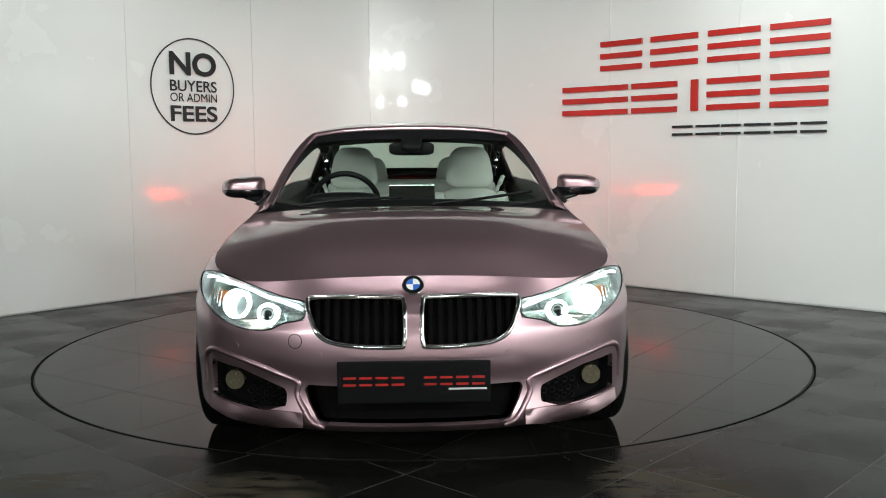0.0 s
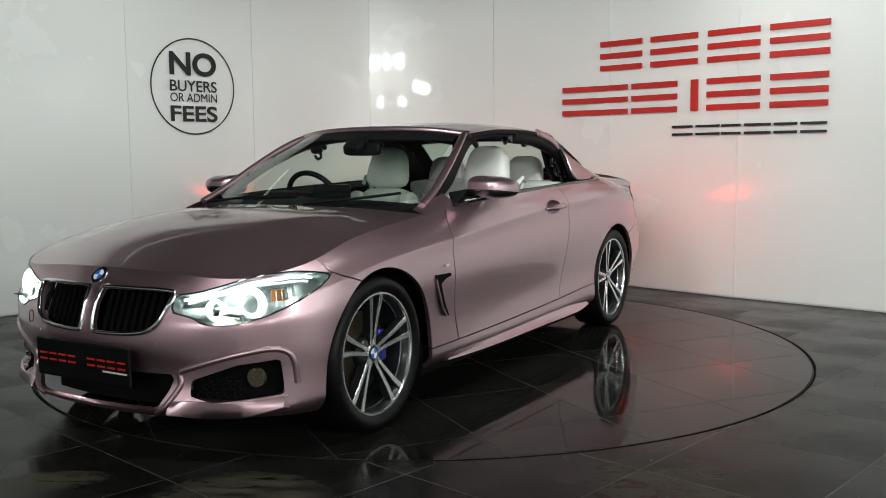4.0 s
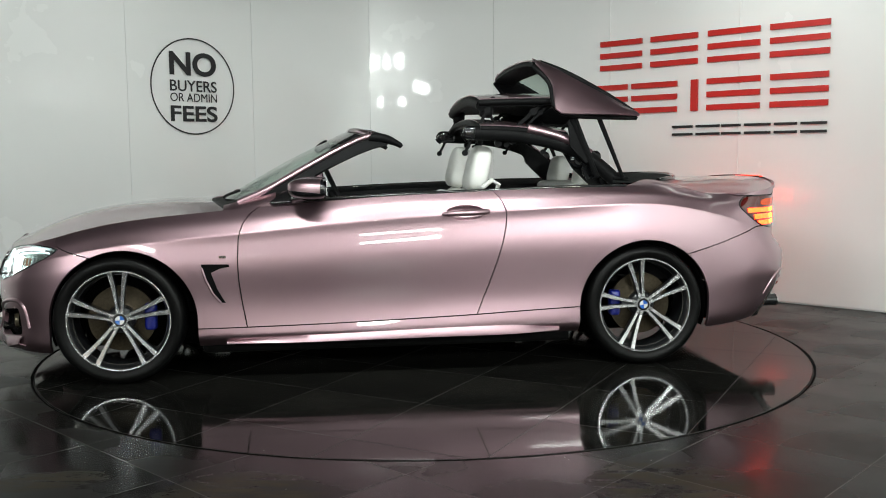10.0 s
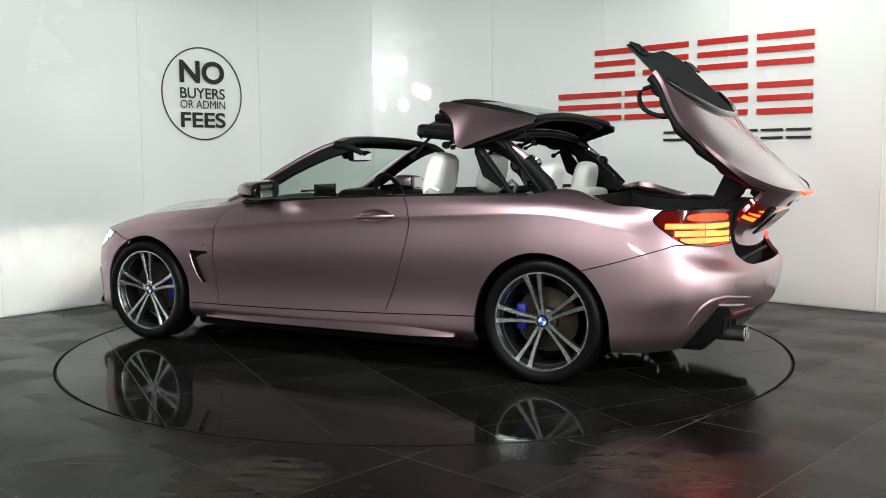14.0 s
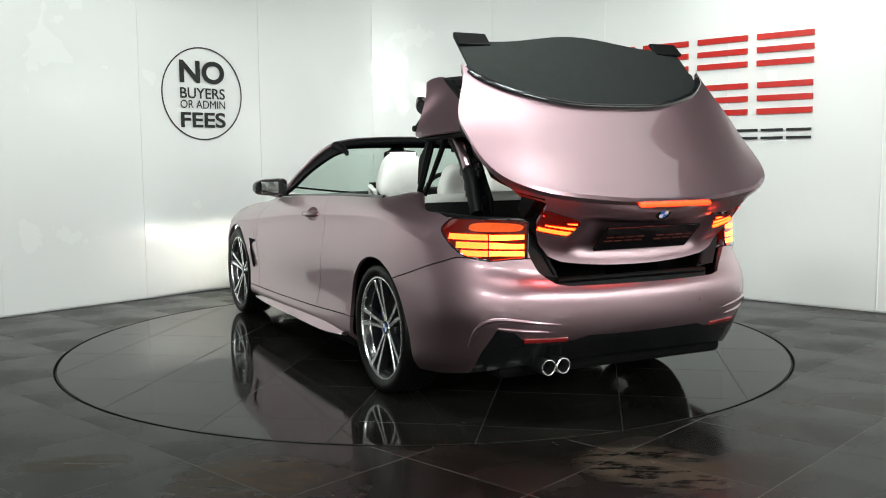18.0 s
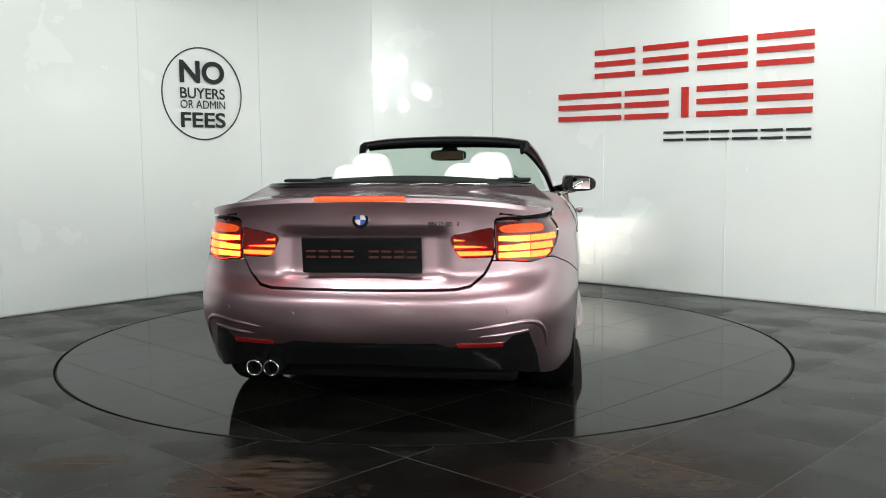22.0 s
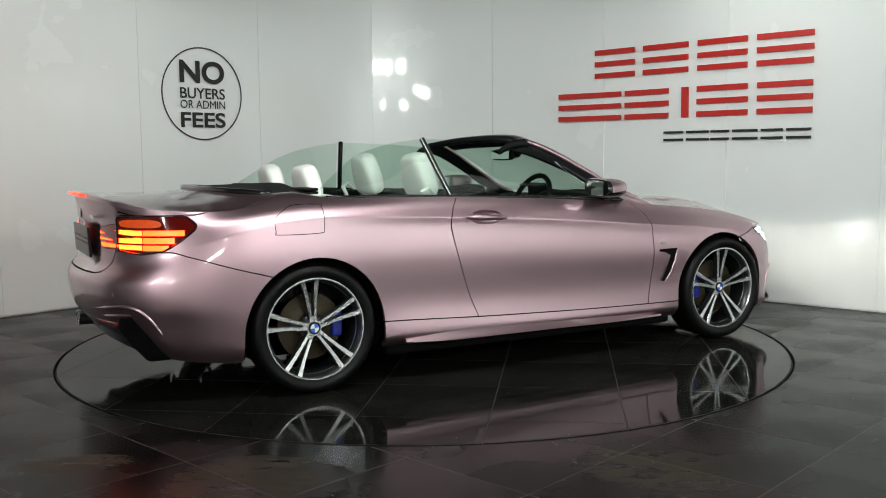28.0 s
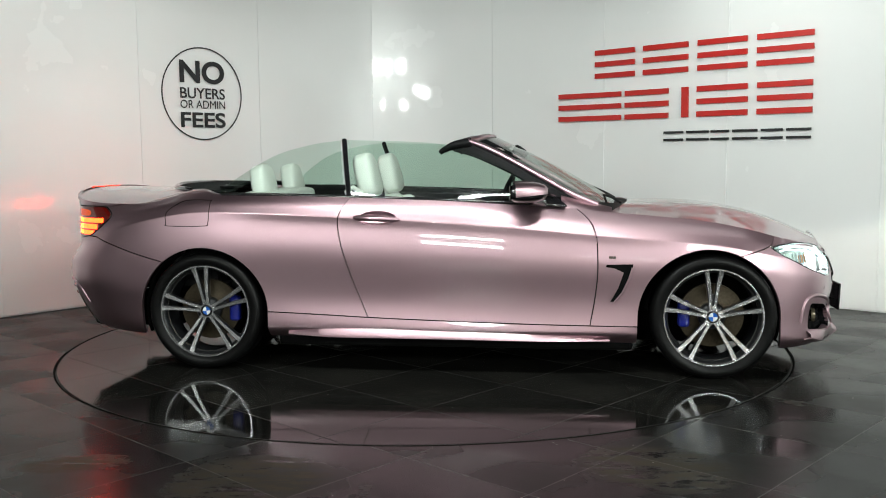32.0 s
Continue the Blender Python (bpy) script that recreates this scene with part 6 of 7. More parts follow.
# the grey cover that rides on the front of the lid
cover_rows = []
for y in np.linspace(-0.65, 0.65, 31):
    k = abs(y) / 0.65
    front_x = -1.30 - 0.05 * (1 - math.cos(k * 6.28 * 0.75)) * 0.5 + (0.035 if k > 0.86 else 0.0)
    back_x = -1.81 + 0.21 * k ** 2.4
    cover_rows.append([(x, y, 1.052 - 0.035 * k ** 2 - 0.012 * t) for t, x in ((t, front_x + (back_x - front_x) * t) for t in np.linspace(0, 1, 9))])
for s in (1, -1):
    pad = bm_box((0.085, 0.17, 0.016), (-1.335, s * 0.575, 1.030), 0.006)
    part("cover_pad", pad, BLACK_SOFT, lid_part, "black pad on the corner of the cover", False)
part("parcel_cover", thicken(bm_grid(cover_rows), 0.012), GREY_FELT, lid_part, "grey felt cover panel")
line = curve_through(mirror_line([(-1.802, 0, 1.036), (-1.787, 0.25, 1.033), (-1.705, 0.50, 1.026), (-1.605, 0.632, 1.018), (-1.55, 0.668, 1.012)]), 40)
part("lid_front_seal", bm_tube(line, 0.016, 8), BLACK_GLOSS, lid_part, "black gloss seal along the lid")
inner_lid = [[(p[0], s * p[1] * 0.93, p[2] - 0.035) for p in r[::3]] for r in lid_top[2:-1:3] for s in (1,)]
bm = bm_grid(inner_lid)
bm_add(bm, bm_grid([[(x, -y, z) for x, y, z in r] for r in inner_lid]))
part("lid_lining", bm, DARK_GAP, lid_part, "black lid lining")
for s in (1, -1):
    frame_line = [l_side(k) * [1, s, 1] + np.array([0, -s * 0.045, -0.040]) for k in np.linspace(0.06, 1, 18)]
    part("lid_frame", bm_tube(frame_line, [0.020 + 0.006 * (i % 3) for i in range(18)], 8), BLACK_SOFT, lid_part, "black pressed frame under the lid")
    part("lid_hinge", bm_prism([(-2.22, -0.90), (-2.12, -0.945), (-2.00, -0.93), (-1.99, -0.90), (-2.09, -0.86), (-2.14, -0.72), (-2.20, -0.72)], 0.05, Matrix.Translation((0, s * 0.55, 0)) @ pose(0, 0, 0, 90, 0, 0) @ Matrix.Diagonal((1, -1, 1, 1)), 0.006), BLACK_SOFT, lid_part, "black lid hinge bracket", False)
    for lx, lz in ((-1.56, 0.945), (-1.66, 0.935), (-1.83, 0.925), (-1.95, 0.915)):
        part("latch", bm_box((0.06, 0.05, 0.05), (lx, s * 0.60, lz), 0.012), BLACK_SOFT, lid_part, "black latch block", False)
    part("lid_arm", bm_tube(curve_through([(-2.20, s * 0.50, 0.80), (-2.18, s * 0.53, 0.90), (-2.0, s * 0.56, 0.955), (-1.70, s * 0.56, 0.95), (-1.50, s * 0.54, 0.955)], 16), 0.026, 8), BLACK_SOFT, lid_part, "black lid frame arm")
    part("lid_loop", bm_tube(curve_through([(-1.52, s * 0.54, 0.955), (-1.48, s * 0.54, 0.87), (-1.55, s * 0.54, 0.82), (-1.66, s * 0.55, 0.86), (-1.72, s * 0.55, 0.94)], 18), 0.012, 8), BLACK_SOFT, lid_part, "black lid catch loop")


# ---- folding hard roof in three panels ----
def roof_panel(name, xs, centre, half, edge_z, label, thick=0.04):
    """A crowned roof panel along stations xs; centre(x), half(x) and edge_z(x) give its height, half width and edge height."""
    top = []
    for x in xs:
        h, c, e = float(half(x)), float(centre(x)), float(edge_z(x))
        top.append([(x, h * w, e + (c - e) * (1 - abs(w) ** 2.6)) for w in np.linspace(-1, 1, 33)])
    outer = on_car(name, thicken(bm_grid(top), 0.006), PAINT, label)
    low = [[(x, y * 0.985, z - thick - 0.01 * (1 - (y / (abs(r[0][1]) + 1e-6)) ** 2) * 0) for x, y, z in r] for r in top]
    part("lining", thicken(bm_grid(low), 0.008), BLACK_SOFT, outer, "black roof lining")
    for s in (0, -1):
        rail = [(r[s][0], r[s][1] * 0.985, r[s][2] - 0.022) for r in low for r in ()] or [(r[s][0], r[s][1] * 0.985, r[s][2] - 0.022) for r in top]
        part("side_seal", bm_tube(rail, 0.020, 8), BLACK_SOFT, outer, "black side seal")
    for r, w in ((top[0], 0.034 if name.startswith("front") else 0.02), (top[-1], 0.019)):
        part("cross_seal", bm_tube([(x - (0.02 if w > 0.03 else 0), y * 0.97, z - w * 1.1) for x, y, z in r], w, 8), BLACK_SOFT, outer, "black cross seal")
    return outer, top


roof_c = cubic([0.12, -0.1, -0.35, -0.6, -0.85, -1.02, -1.2, -1.4, -1.62], [1.325, 1.352, 1.369, 1.370, 1.355, 1.333, 1.275, 1.175, 1.045])
roof_h = cubic([0.12, -0.3, -0.6, -0.9, -1.1, -1.35, -1.62], [0.555, 0.578, 0.585, 0.592, 0.605, 0.655, 0.715])
roof_e = cubic([0.12, -0.1, -0.35, -0.6, -0.85, -1.02, -1.12, -1.3, -1.62], [1.280, 1.305, 1.322, 1.322, 1.310, 1.293, 1.275, 1.17, 1.00])
roof_front, top_a = roof_panel("front_roof_panel", np.linspace(0.10, -0.52, 22), roof_c, roof_h, roof_e, "rose front roof panel, black inside")
roof_mid, top_b = roof_panel("middle_roof_panel", np.linspace(-0.53, -1.02, 18), roof_c, roof_h, roof_e, "rose middle roof panel with black side arms")
# the rear panel: window in a black frame, with the two rose pillars
pill, linings = {}, []
for s in (1, -1):
    outer = curve_through([(-1.035, s * 0.50, 1.318), (-1.2, s * 0.53, 1.262), (-1.4, s * 0.57, 1.155), (-1.60, s * 0.62, 1.035)], 20)
    lower = curve_through([(-1.035, s * 0.598, 1.285), (-1.12, s * 0.655, 1.17), (-1.13, s * 0.715, 1.02), (-1.20, s * 0.735, 1.0)], 10)
    base = curve_through([(-1.20, s * 0.735, 1.0), (-1.42, s * 0.735, 1.003), (-1.61, s * 0.715, 1.005)], 11)
    rim_side = np.vstack([lower, base[1:]])
    bm = bm_grid([[tuple(outer[i] * (1 - t) + rim_side[i] * t + np.array([0, s * 0.012, 0.006]) * 4 * t * (1 - t)) for i in range(20)] for t in np.linspace(0, 1, 9)])
    linings.append(bm_grid([[tuple(outer[i] * (1 - t) + rim_side[i] * t + np.array([0, -s * 0.018, -0.016])) for i in range(20)] for t in (0, 0.25, 0.5, 0.75, 0.97)]))
    pill[s] = thicken(bm, 0.010)
rear_bm = bm_add(pill[1], pill[-1])
strip_top = [[(x, y, float(roof_c(x)) - (float(roof_c(x)) - float(roof_e(x))) * (abs(y) / float(roof_h(x))) ** 2.6) for y in np.linspace(-0.52, 0.52, 21)] for x in (-1.03, -1.06, -1.09)]
bm_add(rear_bm, thicken(bm_grid(strip_top), 0.008))
rear_roof = on_car("rear_roof_panel", rear_bm, PAINT, "rose rear roof panel holding the rear window")
win_rows = [[(x, y * w, float(roof_c(x)) + 0.004 - 0.03 * abs(y) ** 2.5) for y in np.linspace(-1, 1, 21)] for x, w in zip(np.linspace(-1.085, -1.60, 14), np.linspace(0.515, 0.615, 14))]
for bm in linings:
    part("pillar_liner", thicken(bm, 0.004), BLACK_SOFT, rear_roof, "black inner pillar liner")
band_rows = [[(x, y, float(roof_c(x)) - 0.016 - (float(roof_c(x)) - float(roof_e(x))) * (abs(y) / float(roof_h(x))) ** 2.6) for y in np.linspace(-0.55, 0.55, 21)] for x in (-1.028, -1.07, -1.11, -1.15)]
part("front_band", thicken(bm_grid(band_rows), 0.020), BLACK_SOFT, rear_roof, "black band over the rear window")
glass = part("rear_window", bm_grid(win_rows), GLASS, rear_roof, "clear rear window")
glass.visible_shadow = False
part("window_edge", bm_tube([r[0] for r in win_rows] + win_rows[-1][1:-1] + [r[-1] for r in win_rows[::-1]] + win_rows[0][::-1][1:-1], 0.016, 8, closed=True), BLACK_SOFT, rear_roof, "black window edge")
for s in (1, -1):
    part("pillar_lining", bm_tube(curve_through([(-1.03, s * 0.575, 1.262), (-1.11, s * 0.63, 1.165), (-1.13, s * 0.69, 1.03), (-1.25, s * 0.70, 0.99), (-1.60, s * 0.69, 0.99)], 24), 0.014, 8), BLACK_SOFT, rear_roof, "black pillar lining")
    # side arms of the middle panel down to the pivots, and their links
    part("side_arm", bm_tube(curve_through([(-0.50, s * 0.565, 1.275), (-0.75, s * 0.57, 1.265), (-1.0, s * 0.58, 1.215), (-1.18, s * 0.60, 1.125), (-1.33, s * 0.62, 1.0)], 26), 0.030, 10, squash=1.4), BLACK_SOFT, roof_mid, "black curved roof arm")
    part("arm_cover", bm_tube(curve_through([(-0.80, s * 0.592, 1.305), (-0.98, s * 0.600, 1.262), (-1.10, s * 0.608, 1.205), (-1.16, s * 0.612, 1.165)], 18), 0.020, 8, squash=1.3), PAINT, roof_mid, "rose arm cover")
    part("hinge", moved(soft_box((0.13, 0.05, 0.08), 0.6), Matrix.Translation((-0.50, s * 0.555, 1.275))), BLACK_GLOSS, roof_mid)
    for gx, gz, gr in ((-1.10, 1.13, 0.045), (-1.17, 1.075, 0.05), (-1.20, 1.15, 0.035), (-1.27, 1.03, 0.045), (-1.08, 1.20, 0.035)):
        part("gear", moved(bm_lathe([(0.0001, -0.02), (gr, -0.02), (gr, 0.0), (gr * 0.6, 0.006), (gr * 0.6, 0.018), (0.0001, 0.018)], 14), Matrix.Translation((gx, s * 0.585, gz))), BLACK_GLOSS, roof_mid, "black hinge gear", False)
    part("hinge_plate", bm_prism([(-1.06, -1.20), (-1.02, -1.25), (-1.12, -1.24), (-1.30, -1.06), (-1.34, -0.98), (-1.24, -0.97), (-1.14, -1.08)], 0.012, Matrix.Translation((0, s * 0.572, 0)) @ pose(0, 0, 0, 90, 0, 0)), BLACK_SOFT, roof_mid, "black steel hinge plate", False)
    part("front_hook", bm_tube(curve_through([(-0.46, s * 0.54, 1.235), (-0.43, s * 0.54, 1.265), (-0.455, s * 0.54, 1.29), (-0.49, s * 0.54, 1.275)], 10), 0.012, 8), BLACK_GLOSS, roof_mid, "black locking hook")
    for k in range(3):
        part("link", bm_tube([(-1.16 - 0.04 * k, s * (0.585 - 0.012 * k), 1.02 + 0.01 * k), (-1.12 - 0.03 * k, s * (0.585 - 0.012 * k), 1.13), (-1.05 - 0.06 * k, s * 0.57, 1.19)], 0.011, 6), ALLOY_DARK, roof_mid, "dark steel link")

# links that carry the front panel over the middle one
lifters = []


def link_bar(width):
    """A flat bar with round knuckles, 0.34 long."""
    bm = bm_box((width * 1.5, width, 0.34), (0, 0, 0.17), width * 0.2)
    for z in (0.0, 0.34, 0.27):
        bm_add(bm, moved(bm_lathe([(0.0001, -width), (width * 1.5, -width), (width * 1.5, width), (0.0001, width)], 12), Matrix.Translation((0, 0, z))))
    return bm


# foot on the middle panel (x, z), head on the front panel
for s in (1, -1):
    for foot, head_x, width in (((-0.50, 1.265), 0.02, 0.011), ((-0.70, 1.28), -0.27, 0.014), ((-0.745, 1.27), -0.31, 0.009), ((-0.95, 1.23), -0.50, 0.010)):
        lifters.append((s, on_car("roof_link", link_bar(width), BLACK_SOFT, "black steel roof link", smooth=False), foot, head_x))
    for gx, gz, gr in ((-0.70, 1.295, 0.032), (-0.755, 1.300, 0.026), (-0.725, 1.262, 0.028), (-0.66, 1.275, 0.022)):
        part("hinge_gear", moved(bm_lathe([(0.0001, -0.018), (gr, -0.018), (gr, 0.006), (gr * 0.55, 0.010), (gr * 0.55, 0.020), (0.0001, 0.020)], 14), Matrix.Translation((gx, s * 0.548, gz - 0.02))), ALLOY_DARK, roof_mid, "dark steel hinge gear", False)
    part("pivot_plate", bm_prism([(-0.98, 1.235), (-1.14, 1.185), (-1.30, 1.06), (-1.34, 0.97), (-1.20, 0.97), (-1.08, 1.08)], 0.02, Matrix.Translation((0, s * 0.545, 0)) @ pose(0, 0, 0, 90, 0, 0), 0.003), BLACK_SOFT, roof_mid, "black steel pivot plate", False)
    part("latch_block", bm_box((0.075, 0.05, 0.085), (0.045, s * 0.50, 1.225), 0.016), BLACK_SOFT, roof_front, "black roof latch")
    part("latch_hook", bm_tube(curve_through([(0.02, s * 0.50, 1.20), (0.0, s * 0.50, 1.165), (0.035, s * 0.50, 1.150), (0.06, s * 0.50, 1.17)], 12), 0.009, 8), BLACK_GLOSS, roof_front, "black latch hook")

# struts that swing the rear panel
struts = []
for s in (1, -1):
    for k, w in ((0, 0.018), (1, 0.013)):
        bar = bm_tube([(0, 0, 0), (0, 0, 0.20), (0, 0, 0.40)], [w * 0.8, w, w * 1.1], 8)
        if not k:
            bm_add(bar, bm_prism([(-0.02, 0.12), (0.03, 0.10), (0.075, 0.22), (0.03, 0.36), (-0.03, 0.40)], 0.016, pose(0, 0.008, 0, 90, 0, 0), 0.003))
        struts.append((s, k, on_car("roof_strut", bar, BLACK_SOFT, "black roof strut", smooth=False)))

# side windows
windows = []
for s in (1, -1):
    def pane(name, low, high, label):
        a, b = curve_through(low, 30), curve_through(high, 30)
        g = bm_grid([[tuple((a[j] * (1 - t) + b[j] * t) * [1, s, 1] + np.array([0, s * 0.02 * 4 * t * (1 - t), 0])) for j in range(30)] for t in np.linspace(0, 1, 10)])
        ob = on_car(name, g, GLASS, label)
        ob.visible_shadow = False
        return ob
    d = pane("door_window", [(0.56, 0.785, 0.95), (0.2, 0.80, 0.958), (-0.2, 0.80, 0.966), (-0.565, 0.80, 0.975)],
             [(0.56, 0.745, 0.975), (0.14, 0.63, 1.205), (-0.12, 0.592, 1.272), (-0.63, 0.592, 1.296)], "clear frameless door window")
    q = pane("rear_side_window", [(-0.60, 0.80, 0.975), (-0.85, 0.795, 0.985), (-1.1, 0.785, 0.99), (-1.33, 0.775, 0.993)],
             [(-0.665, 0.592, 1.294), (-0.85, 0.600, 1.268), (-1.07, 0.625, 1.20), (-1.315, 0.735, 1.04)], "clear rear side window")
    part("window_post", bm_tube([(-0.575, s * 0.80, 0.975), (-0.61, s * 0.70, 1.13), (-0.645, s * 0.594, 1.296)], 0.016, 8, squash=1.0), BLACK_GLOSS, d, "black window post")
    windows += [d, q]

# wipers
for y0, y1 in ((0.10, 0.60), (-0.55, -0.05)):
    wiper = on_car("wiper", bm_tube(curve_through([(0.93, y0, 0.93), (0.88, (y0 + y1) / 2, 0.955), (0.80, y1, 0.985 if y1 > 0 else 0.96)], 14), 0.008, 6), BLACK_SOFT, "black windscreen wiper")


# ---- tiles, laid last ----
tile_grid(47.0, 0.6165, 0.063, 0.236, room_side, "tile", floor, TILE, -0.0105, keep=300)
tile_grid(-36.0, 0.6165, -0.06, 0.023, inside_disc, "tile", turntable, DISC_TILE, -0.0105, half=0.0022)


# ---- what moves ----
TURNS = [(0.0, -88.2), (0.5, -90.5), (1.0, -93.8), (1.5, -98.3), (2.0, -103.4), (2.5, -107.8), (3.0, -112.1), (3.5, -116.4), (4.5, -124.3), (5.5, -132.6), (6.0, -137.0), (6.5, -141.4),
         (7.0, -145.7), (7.5, -150.2), (8.0, -154.5), (8.5, -158.9), (9.0, -163.4), (9.5, -167.7), (10.0, -172.2), (10.5, -176.7), (11.0, -181.4), (11.5, -186.0), (12.0, -190.4),
         (13.0, -199.2), (14.0, -207.9), (14.5, -212.3), (16.5, -229.9), (18.5, -247.5), (20.5, -265.1), (22.5, -282.7), (23.0, -287.0), (23.5, -291.3), (24.0, -295.5), (24.5, -299.7),
         (25.0, -303.9), (25.5, -308.1), (26.5, -317.3), (27.5, -326.7), (28.0, -331.3), (28.5, -335.8), (29.0, -340.5), (29.5, -345.0), (30.0, -349.7), (30.5, -354.4), (31.0, -358.9),
         (31.5, -363.1), (32.0, -367.4)]


def between(rest, now):
    """The move in the car's long plane that takes the two points (x, z) of rest to those of now."""
    (ax, az), (bx, bz) = rest
    (cx, cz), (dx, dz) = now
    turn = math.atan2(dz - cz, dx - cx) - math.atan2(bz - az, bx - ax)
    m = Matrix.Translation((cx, 0, cz)) @ Matrix.Rotation(-turn, 4, "Y") @ Matrix.Translation((-ax, 0, -az))
    mid = m @ Vector(((ax + bx) / 2, 0, (az + bz) / 2))
    return Matrix.Translation(((cx + dx) / 2 - mid.x, 0, (cz + dz) / 2 - mid.z)) @ m


C_REST = ((-1.04, 1.29), (-1.61, 1.005))
A_REST = ((0.10, 1.28), (-0.52, 1.32))
C_POSES = [(0.0, C_REST), (4.9, C_REST), (5.5, ((-1.08, 1.30), (-1.62, 1.02))), (6.0, ((-1.132, 1.316), (-1.613, 1.047))), (7.0, ((-1.139, 1.429), (-1.606, 1.131))), (8.0, ((-1.08, 1.565), (-1.535, 1.24))),
           (9.0, ((-1.061, 1.651), (-1.521, 1.318))), (9.5, ((-0.992, 1.676), (-1.478, 1.371))), (10.0, ((-0.887, 1.67), (-1.389, 1.40))), (10.5, ((-0.765, 1.641), (-1.315, 1.405))),
           (11.0, ((-0.693, 1.553), (-1.255, 1.410))), (12.0, ((-0.664, 1.471), (-1.21, 1.385)))]
A_POSES = [(0.0, A_REST), (4.4, A_REST), (5.5, ((-0.0, 1.41), (-0.62, 1.43))), (6.0, ((-0.075, 1.556), (-0.70, 1.545))), (7.0, ((-0.26, 1.625), (-0.88, 1.643))), (8.0, ((-0.38, 1.60), (-1.0, 1.625))),
           (9.0, ((-0.488, 1.551), (-1.11, 1.575))), (9.5, ((-0.54, 1.522), (-1.16, 1.52))), (10.0, ((-0.535, 1.48), (-1.155, 1.47))), (10.5, ((-0.56, 1.441), (-1.18, 1.42))), (11.0, ((-0.58, 1.430), (-1.20, 1.40))), (12.0, ((-0.58, 1.430), (-1.20, 1.40)))]
# the stacked roof, told by two points of its rear panel
STACK = [(12.0, ((-0.664, 1.471), (-1.21, 1.385))), (13.0, ((-0.676, 1.465), (-1.22, 1.385))), (13.8, ((-0.69, 1.468), (-1.23, 1.38))), (14.0, ((-0.711, 1.480), (-1.25, 1.385))), (14.5, ((-0.828, 1.570), (-1.35, 1.435))), (15.5, ((-1.02, 1.65), (-1.55, 1.46))), (16.5, ((-1.204, 1.711), (-1.735, 1.50))),
         (17.5, ((-1.388, 1.647), (-1.90, 1.43))), (18.0, ((-1.43, 1.56), (-1.94, 1.33))), (19.0, ((-1.40, 1.28), (-1.93, 1.07))), (20.0, ((-1.42, 0.93), (-1.98, 0.86))), (21.0, ((-1.44, 0.86), (-2.0, 0.82))), (32.0, ((-1.44, 0.86), (-2.0, 0.82)))]
L_REST = ((-1.56, 0.985), (-2.30, 0.965))
L_POSES = [(0.0, L_REST), (10.4, L_REST), (10.8, ((-1.575, 1.04), (-2.305, 0.975))), (11.0, ((-1.60, 1.109), (-2.32, 0.995))), (11.5, ((-1.68, 1.20), (-2.37, 1.01))), (12.0, ((-1.77, 1.31), (-2.42, 1.03))), (12.5, ((-1.88, 1.45), (-2.455, 1.03))), (13.0, ((-1.95, 1.53), (-2.475, 1.03))), (14.5, ((-1.965, 1.545), (-2.475, 1.03))),
           (19.6, ((-1.965, 1.545), (-2.475, 1.03))), (20.1, ((-1.95, 1.53), (-2.47, 1.03))), (20.5, ((-1.89, 1.46), (-2.445, 1.03))), (21.0, ((-1.79, 1.32), (-2.40, 1.03))), (21.5, ((-1.67, 1.17), (-2.355, 1.01))), (21.8, ((-1.61, 1.08), (-2.33, 0.99))), (22.1, ((-1.565, 1.0), (-2.305, 0.969))), (22.4, L_REST), (32.0, L_REST)]


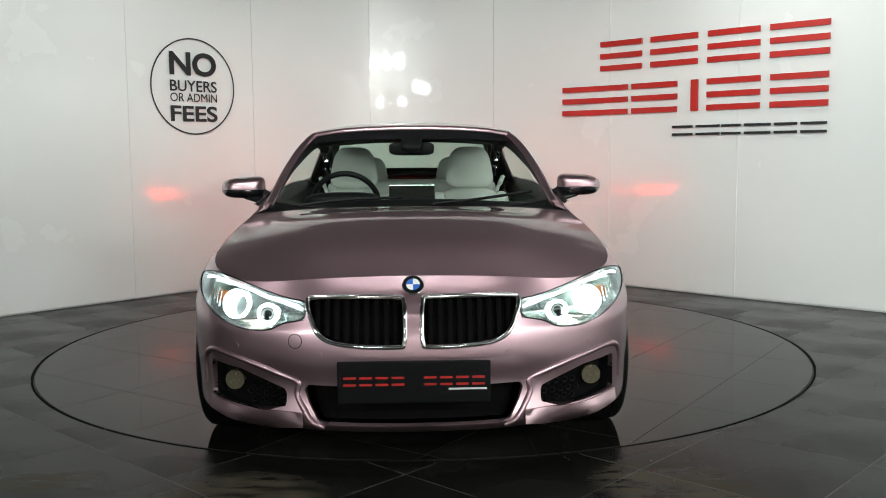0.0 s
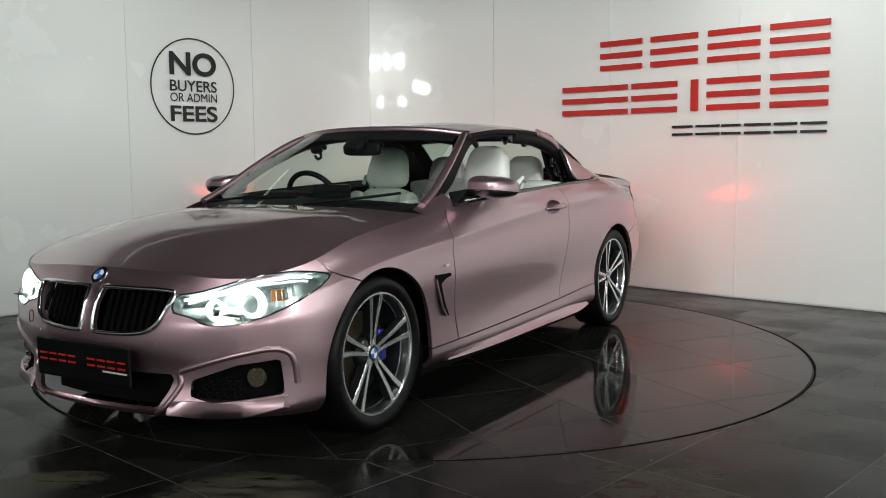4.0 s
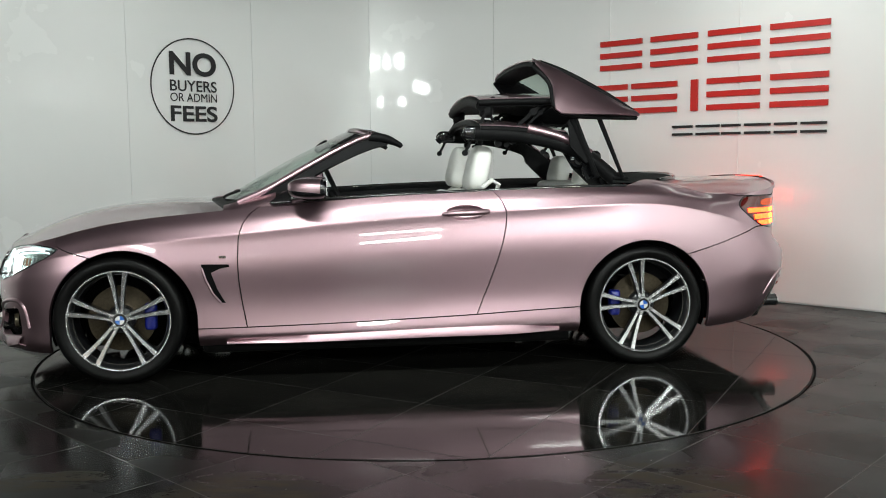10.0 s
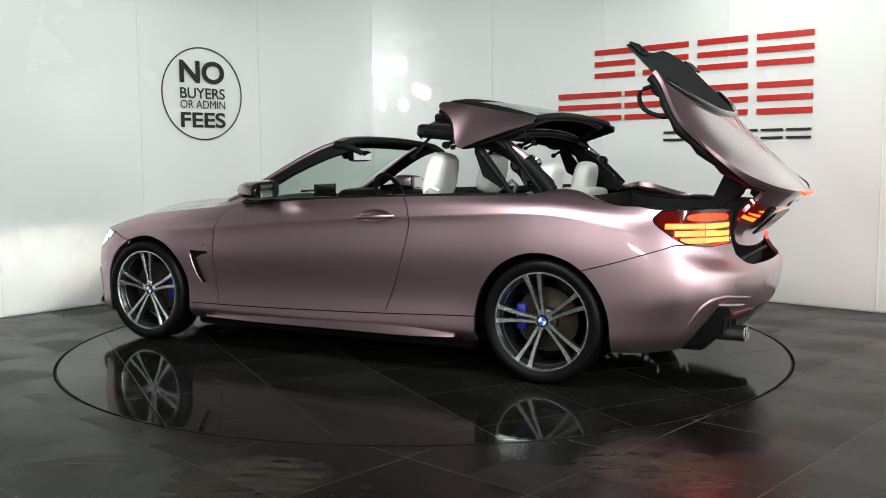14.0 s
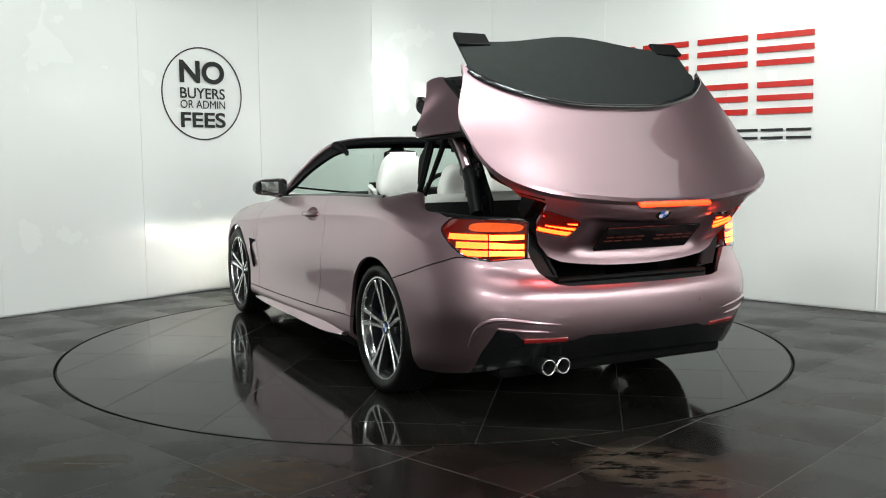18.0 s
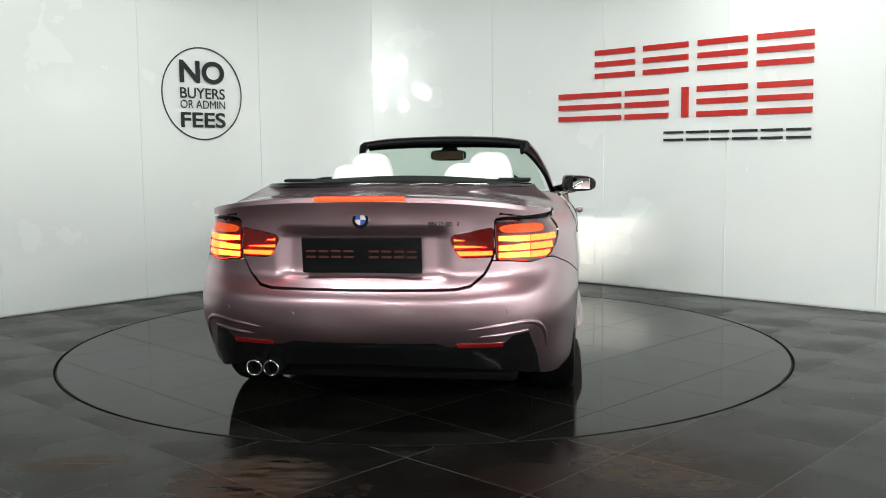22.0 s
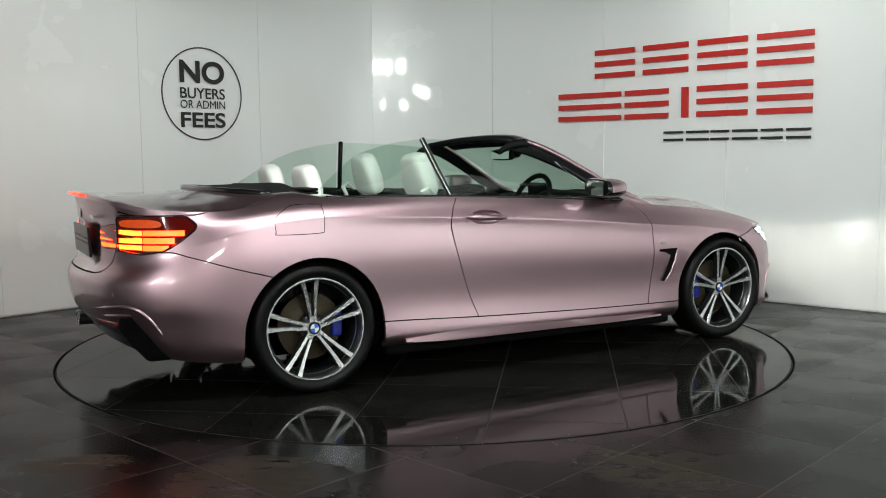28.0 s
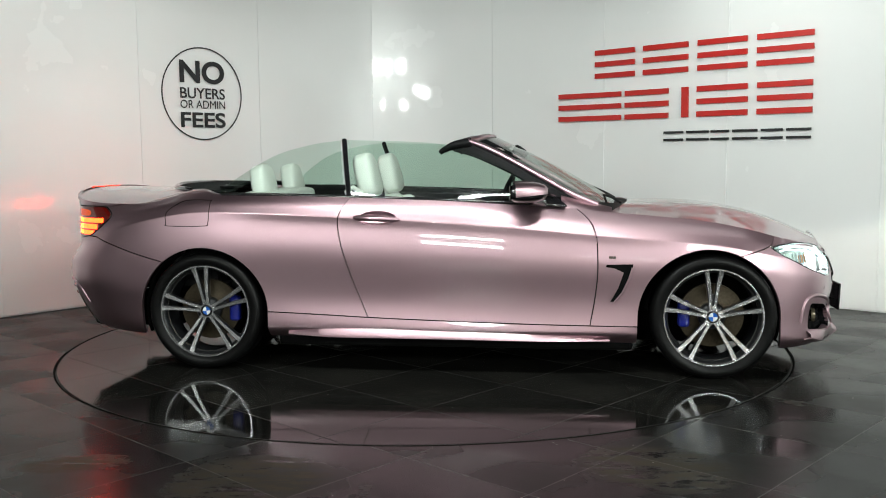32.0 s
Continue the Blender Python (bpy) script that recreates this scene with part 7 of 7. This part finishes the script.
def motions():
    hold = Matrix.Translation(SHIFT)
    turn_rows = [(t, pose(0, 0, 0, 0, 0, a)) for t, a in TURNS]
    walk(turntable, turn_rows)
    walk(car, turn_rows)
    start = between(C_REST, STACK[0][1])
    stack = [(t, between(STACK[0][1], p)) for t, p in STACK]
    walk(rear_roof, [(t, hold @ between(C_REST, p)) for t, p in C_POSES] + [(t, hold @ m @ start) for t, m in stack[1:]])
    a_end = between(A_REST, A_POSES[-1][1])
    walk(roof_front, [(t, hold @ between(A_REST, p)) for t, p in A_POSES] + [(t, hold @ m @ a_end) for t, m in stack[1:]])
    raised = Matrix.Translation((-1.33, 0, 1.0)) @ Matrix.Rotation(radians(-4), 4, "Y") @ Matrix.Translation((1.33, 0, -1.0))
    walk(roof_mid, [(0.0, hold), (9.0, hold), (12.0, hold @ raised)] + [(t, hold @ m @ raised) for t, m in stack[1:]])
    walk(lid_part, [(t, hold @ between(L_REST, p)) for t, p in L_POSES])
    for k, ob in enumerate(windows):
        down = hold @ Matrix.Translation((0.0, 0.0, -0.36))
        walk(ob, [(0.0, down), (25.6, down), (27.3, hold), (32.0, hold)])
    # the struts swing from the deck to the rear panel's foot
    for s, k, ob in struts:
        rows_s = []
        for t, m in [(t, between(C_REST, p)) for t, p in C_POSES] + [(t, m @ start) for t, m in stack[1:]]:
            foot = Vector((-1.30 - 0.10 * k, s * 0.60, 0.80 + 0.10 * k))
            head = m @ Vector((-1.22 - 0.16 * k, s * 0.66, 1.01))
            way = head - foot
            tilt = math.atan2(way.x, way.z)
            rows_s.append((t, hold @ Matrix.Translation(head - Vector((math.sin(tilt), 0, math.cos(tilt))) * 0.40) @ Matrix.Rotation(tilt, 4, "Y")))
        walk(ob, rows_s)
    # the links reach from the middle panel to the front one
    for s, ob, (x, z), head_x in lifters:
        rows_l = []
        for t, p in A_POSES:
            m = between(A_REST, p)
            foot = Vector((x, s * 0.54, z))
            head = m @ Vector((head_x, s * 0.54, 1.285))
            way = head - foot
            tilt = math.atan2(way.x, way.z)
            drop = 0.34 - way.length
            rows_l.append((t, hold @ Matrix.Translation(foot - Vector((math.sin(tilt), 0, math.cos(tilt))) * drop) @ Matrix.Rotation(tilt, 4, "Y")))
        last_m = rows_l[-1][1]
        rows_l += [(t, hold @ m @ hold.inverted() @ last_m) for t, m in stack[1:]]
        walk(ob, rows_l)


motions()
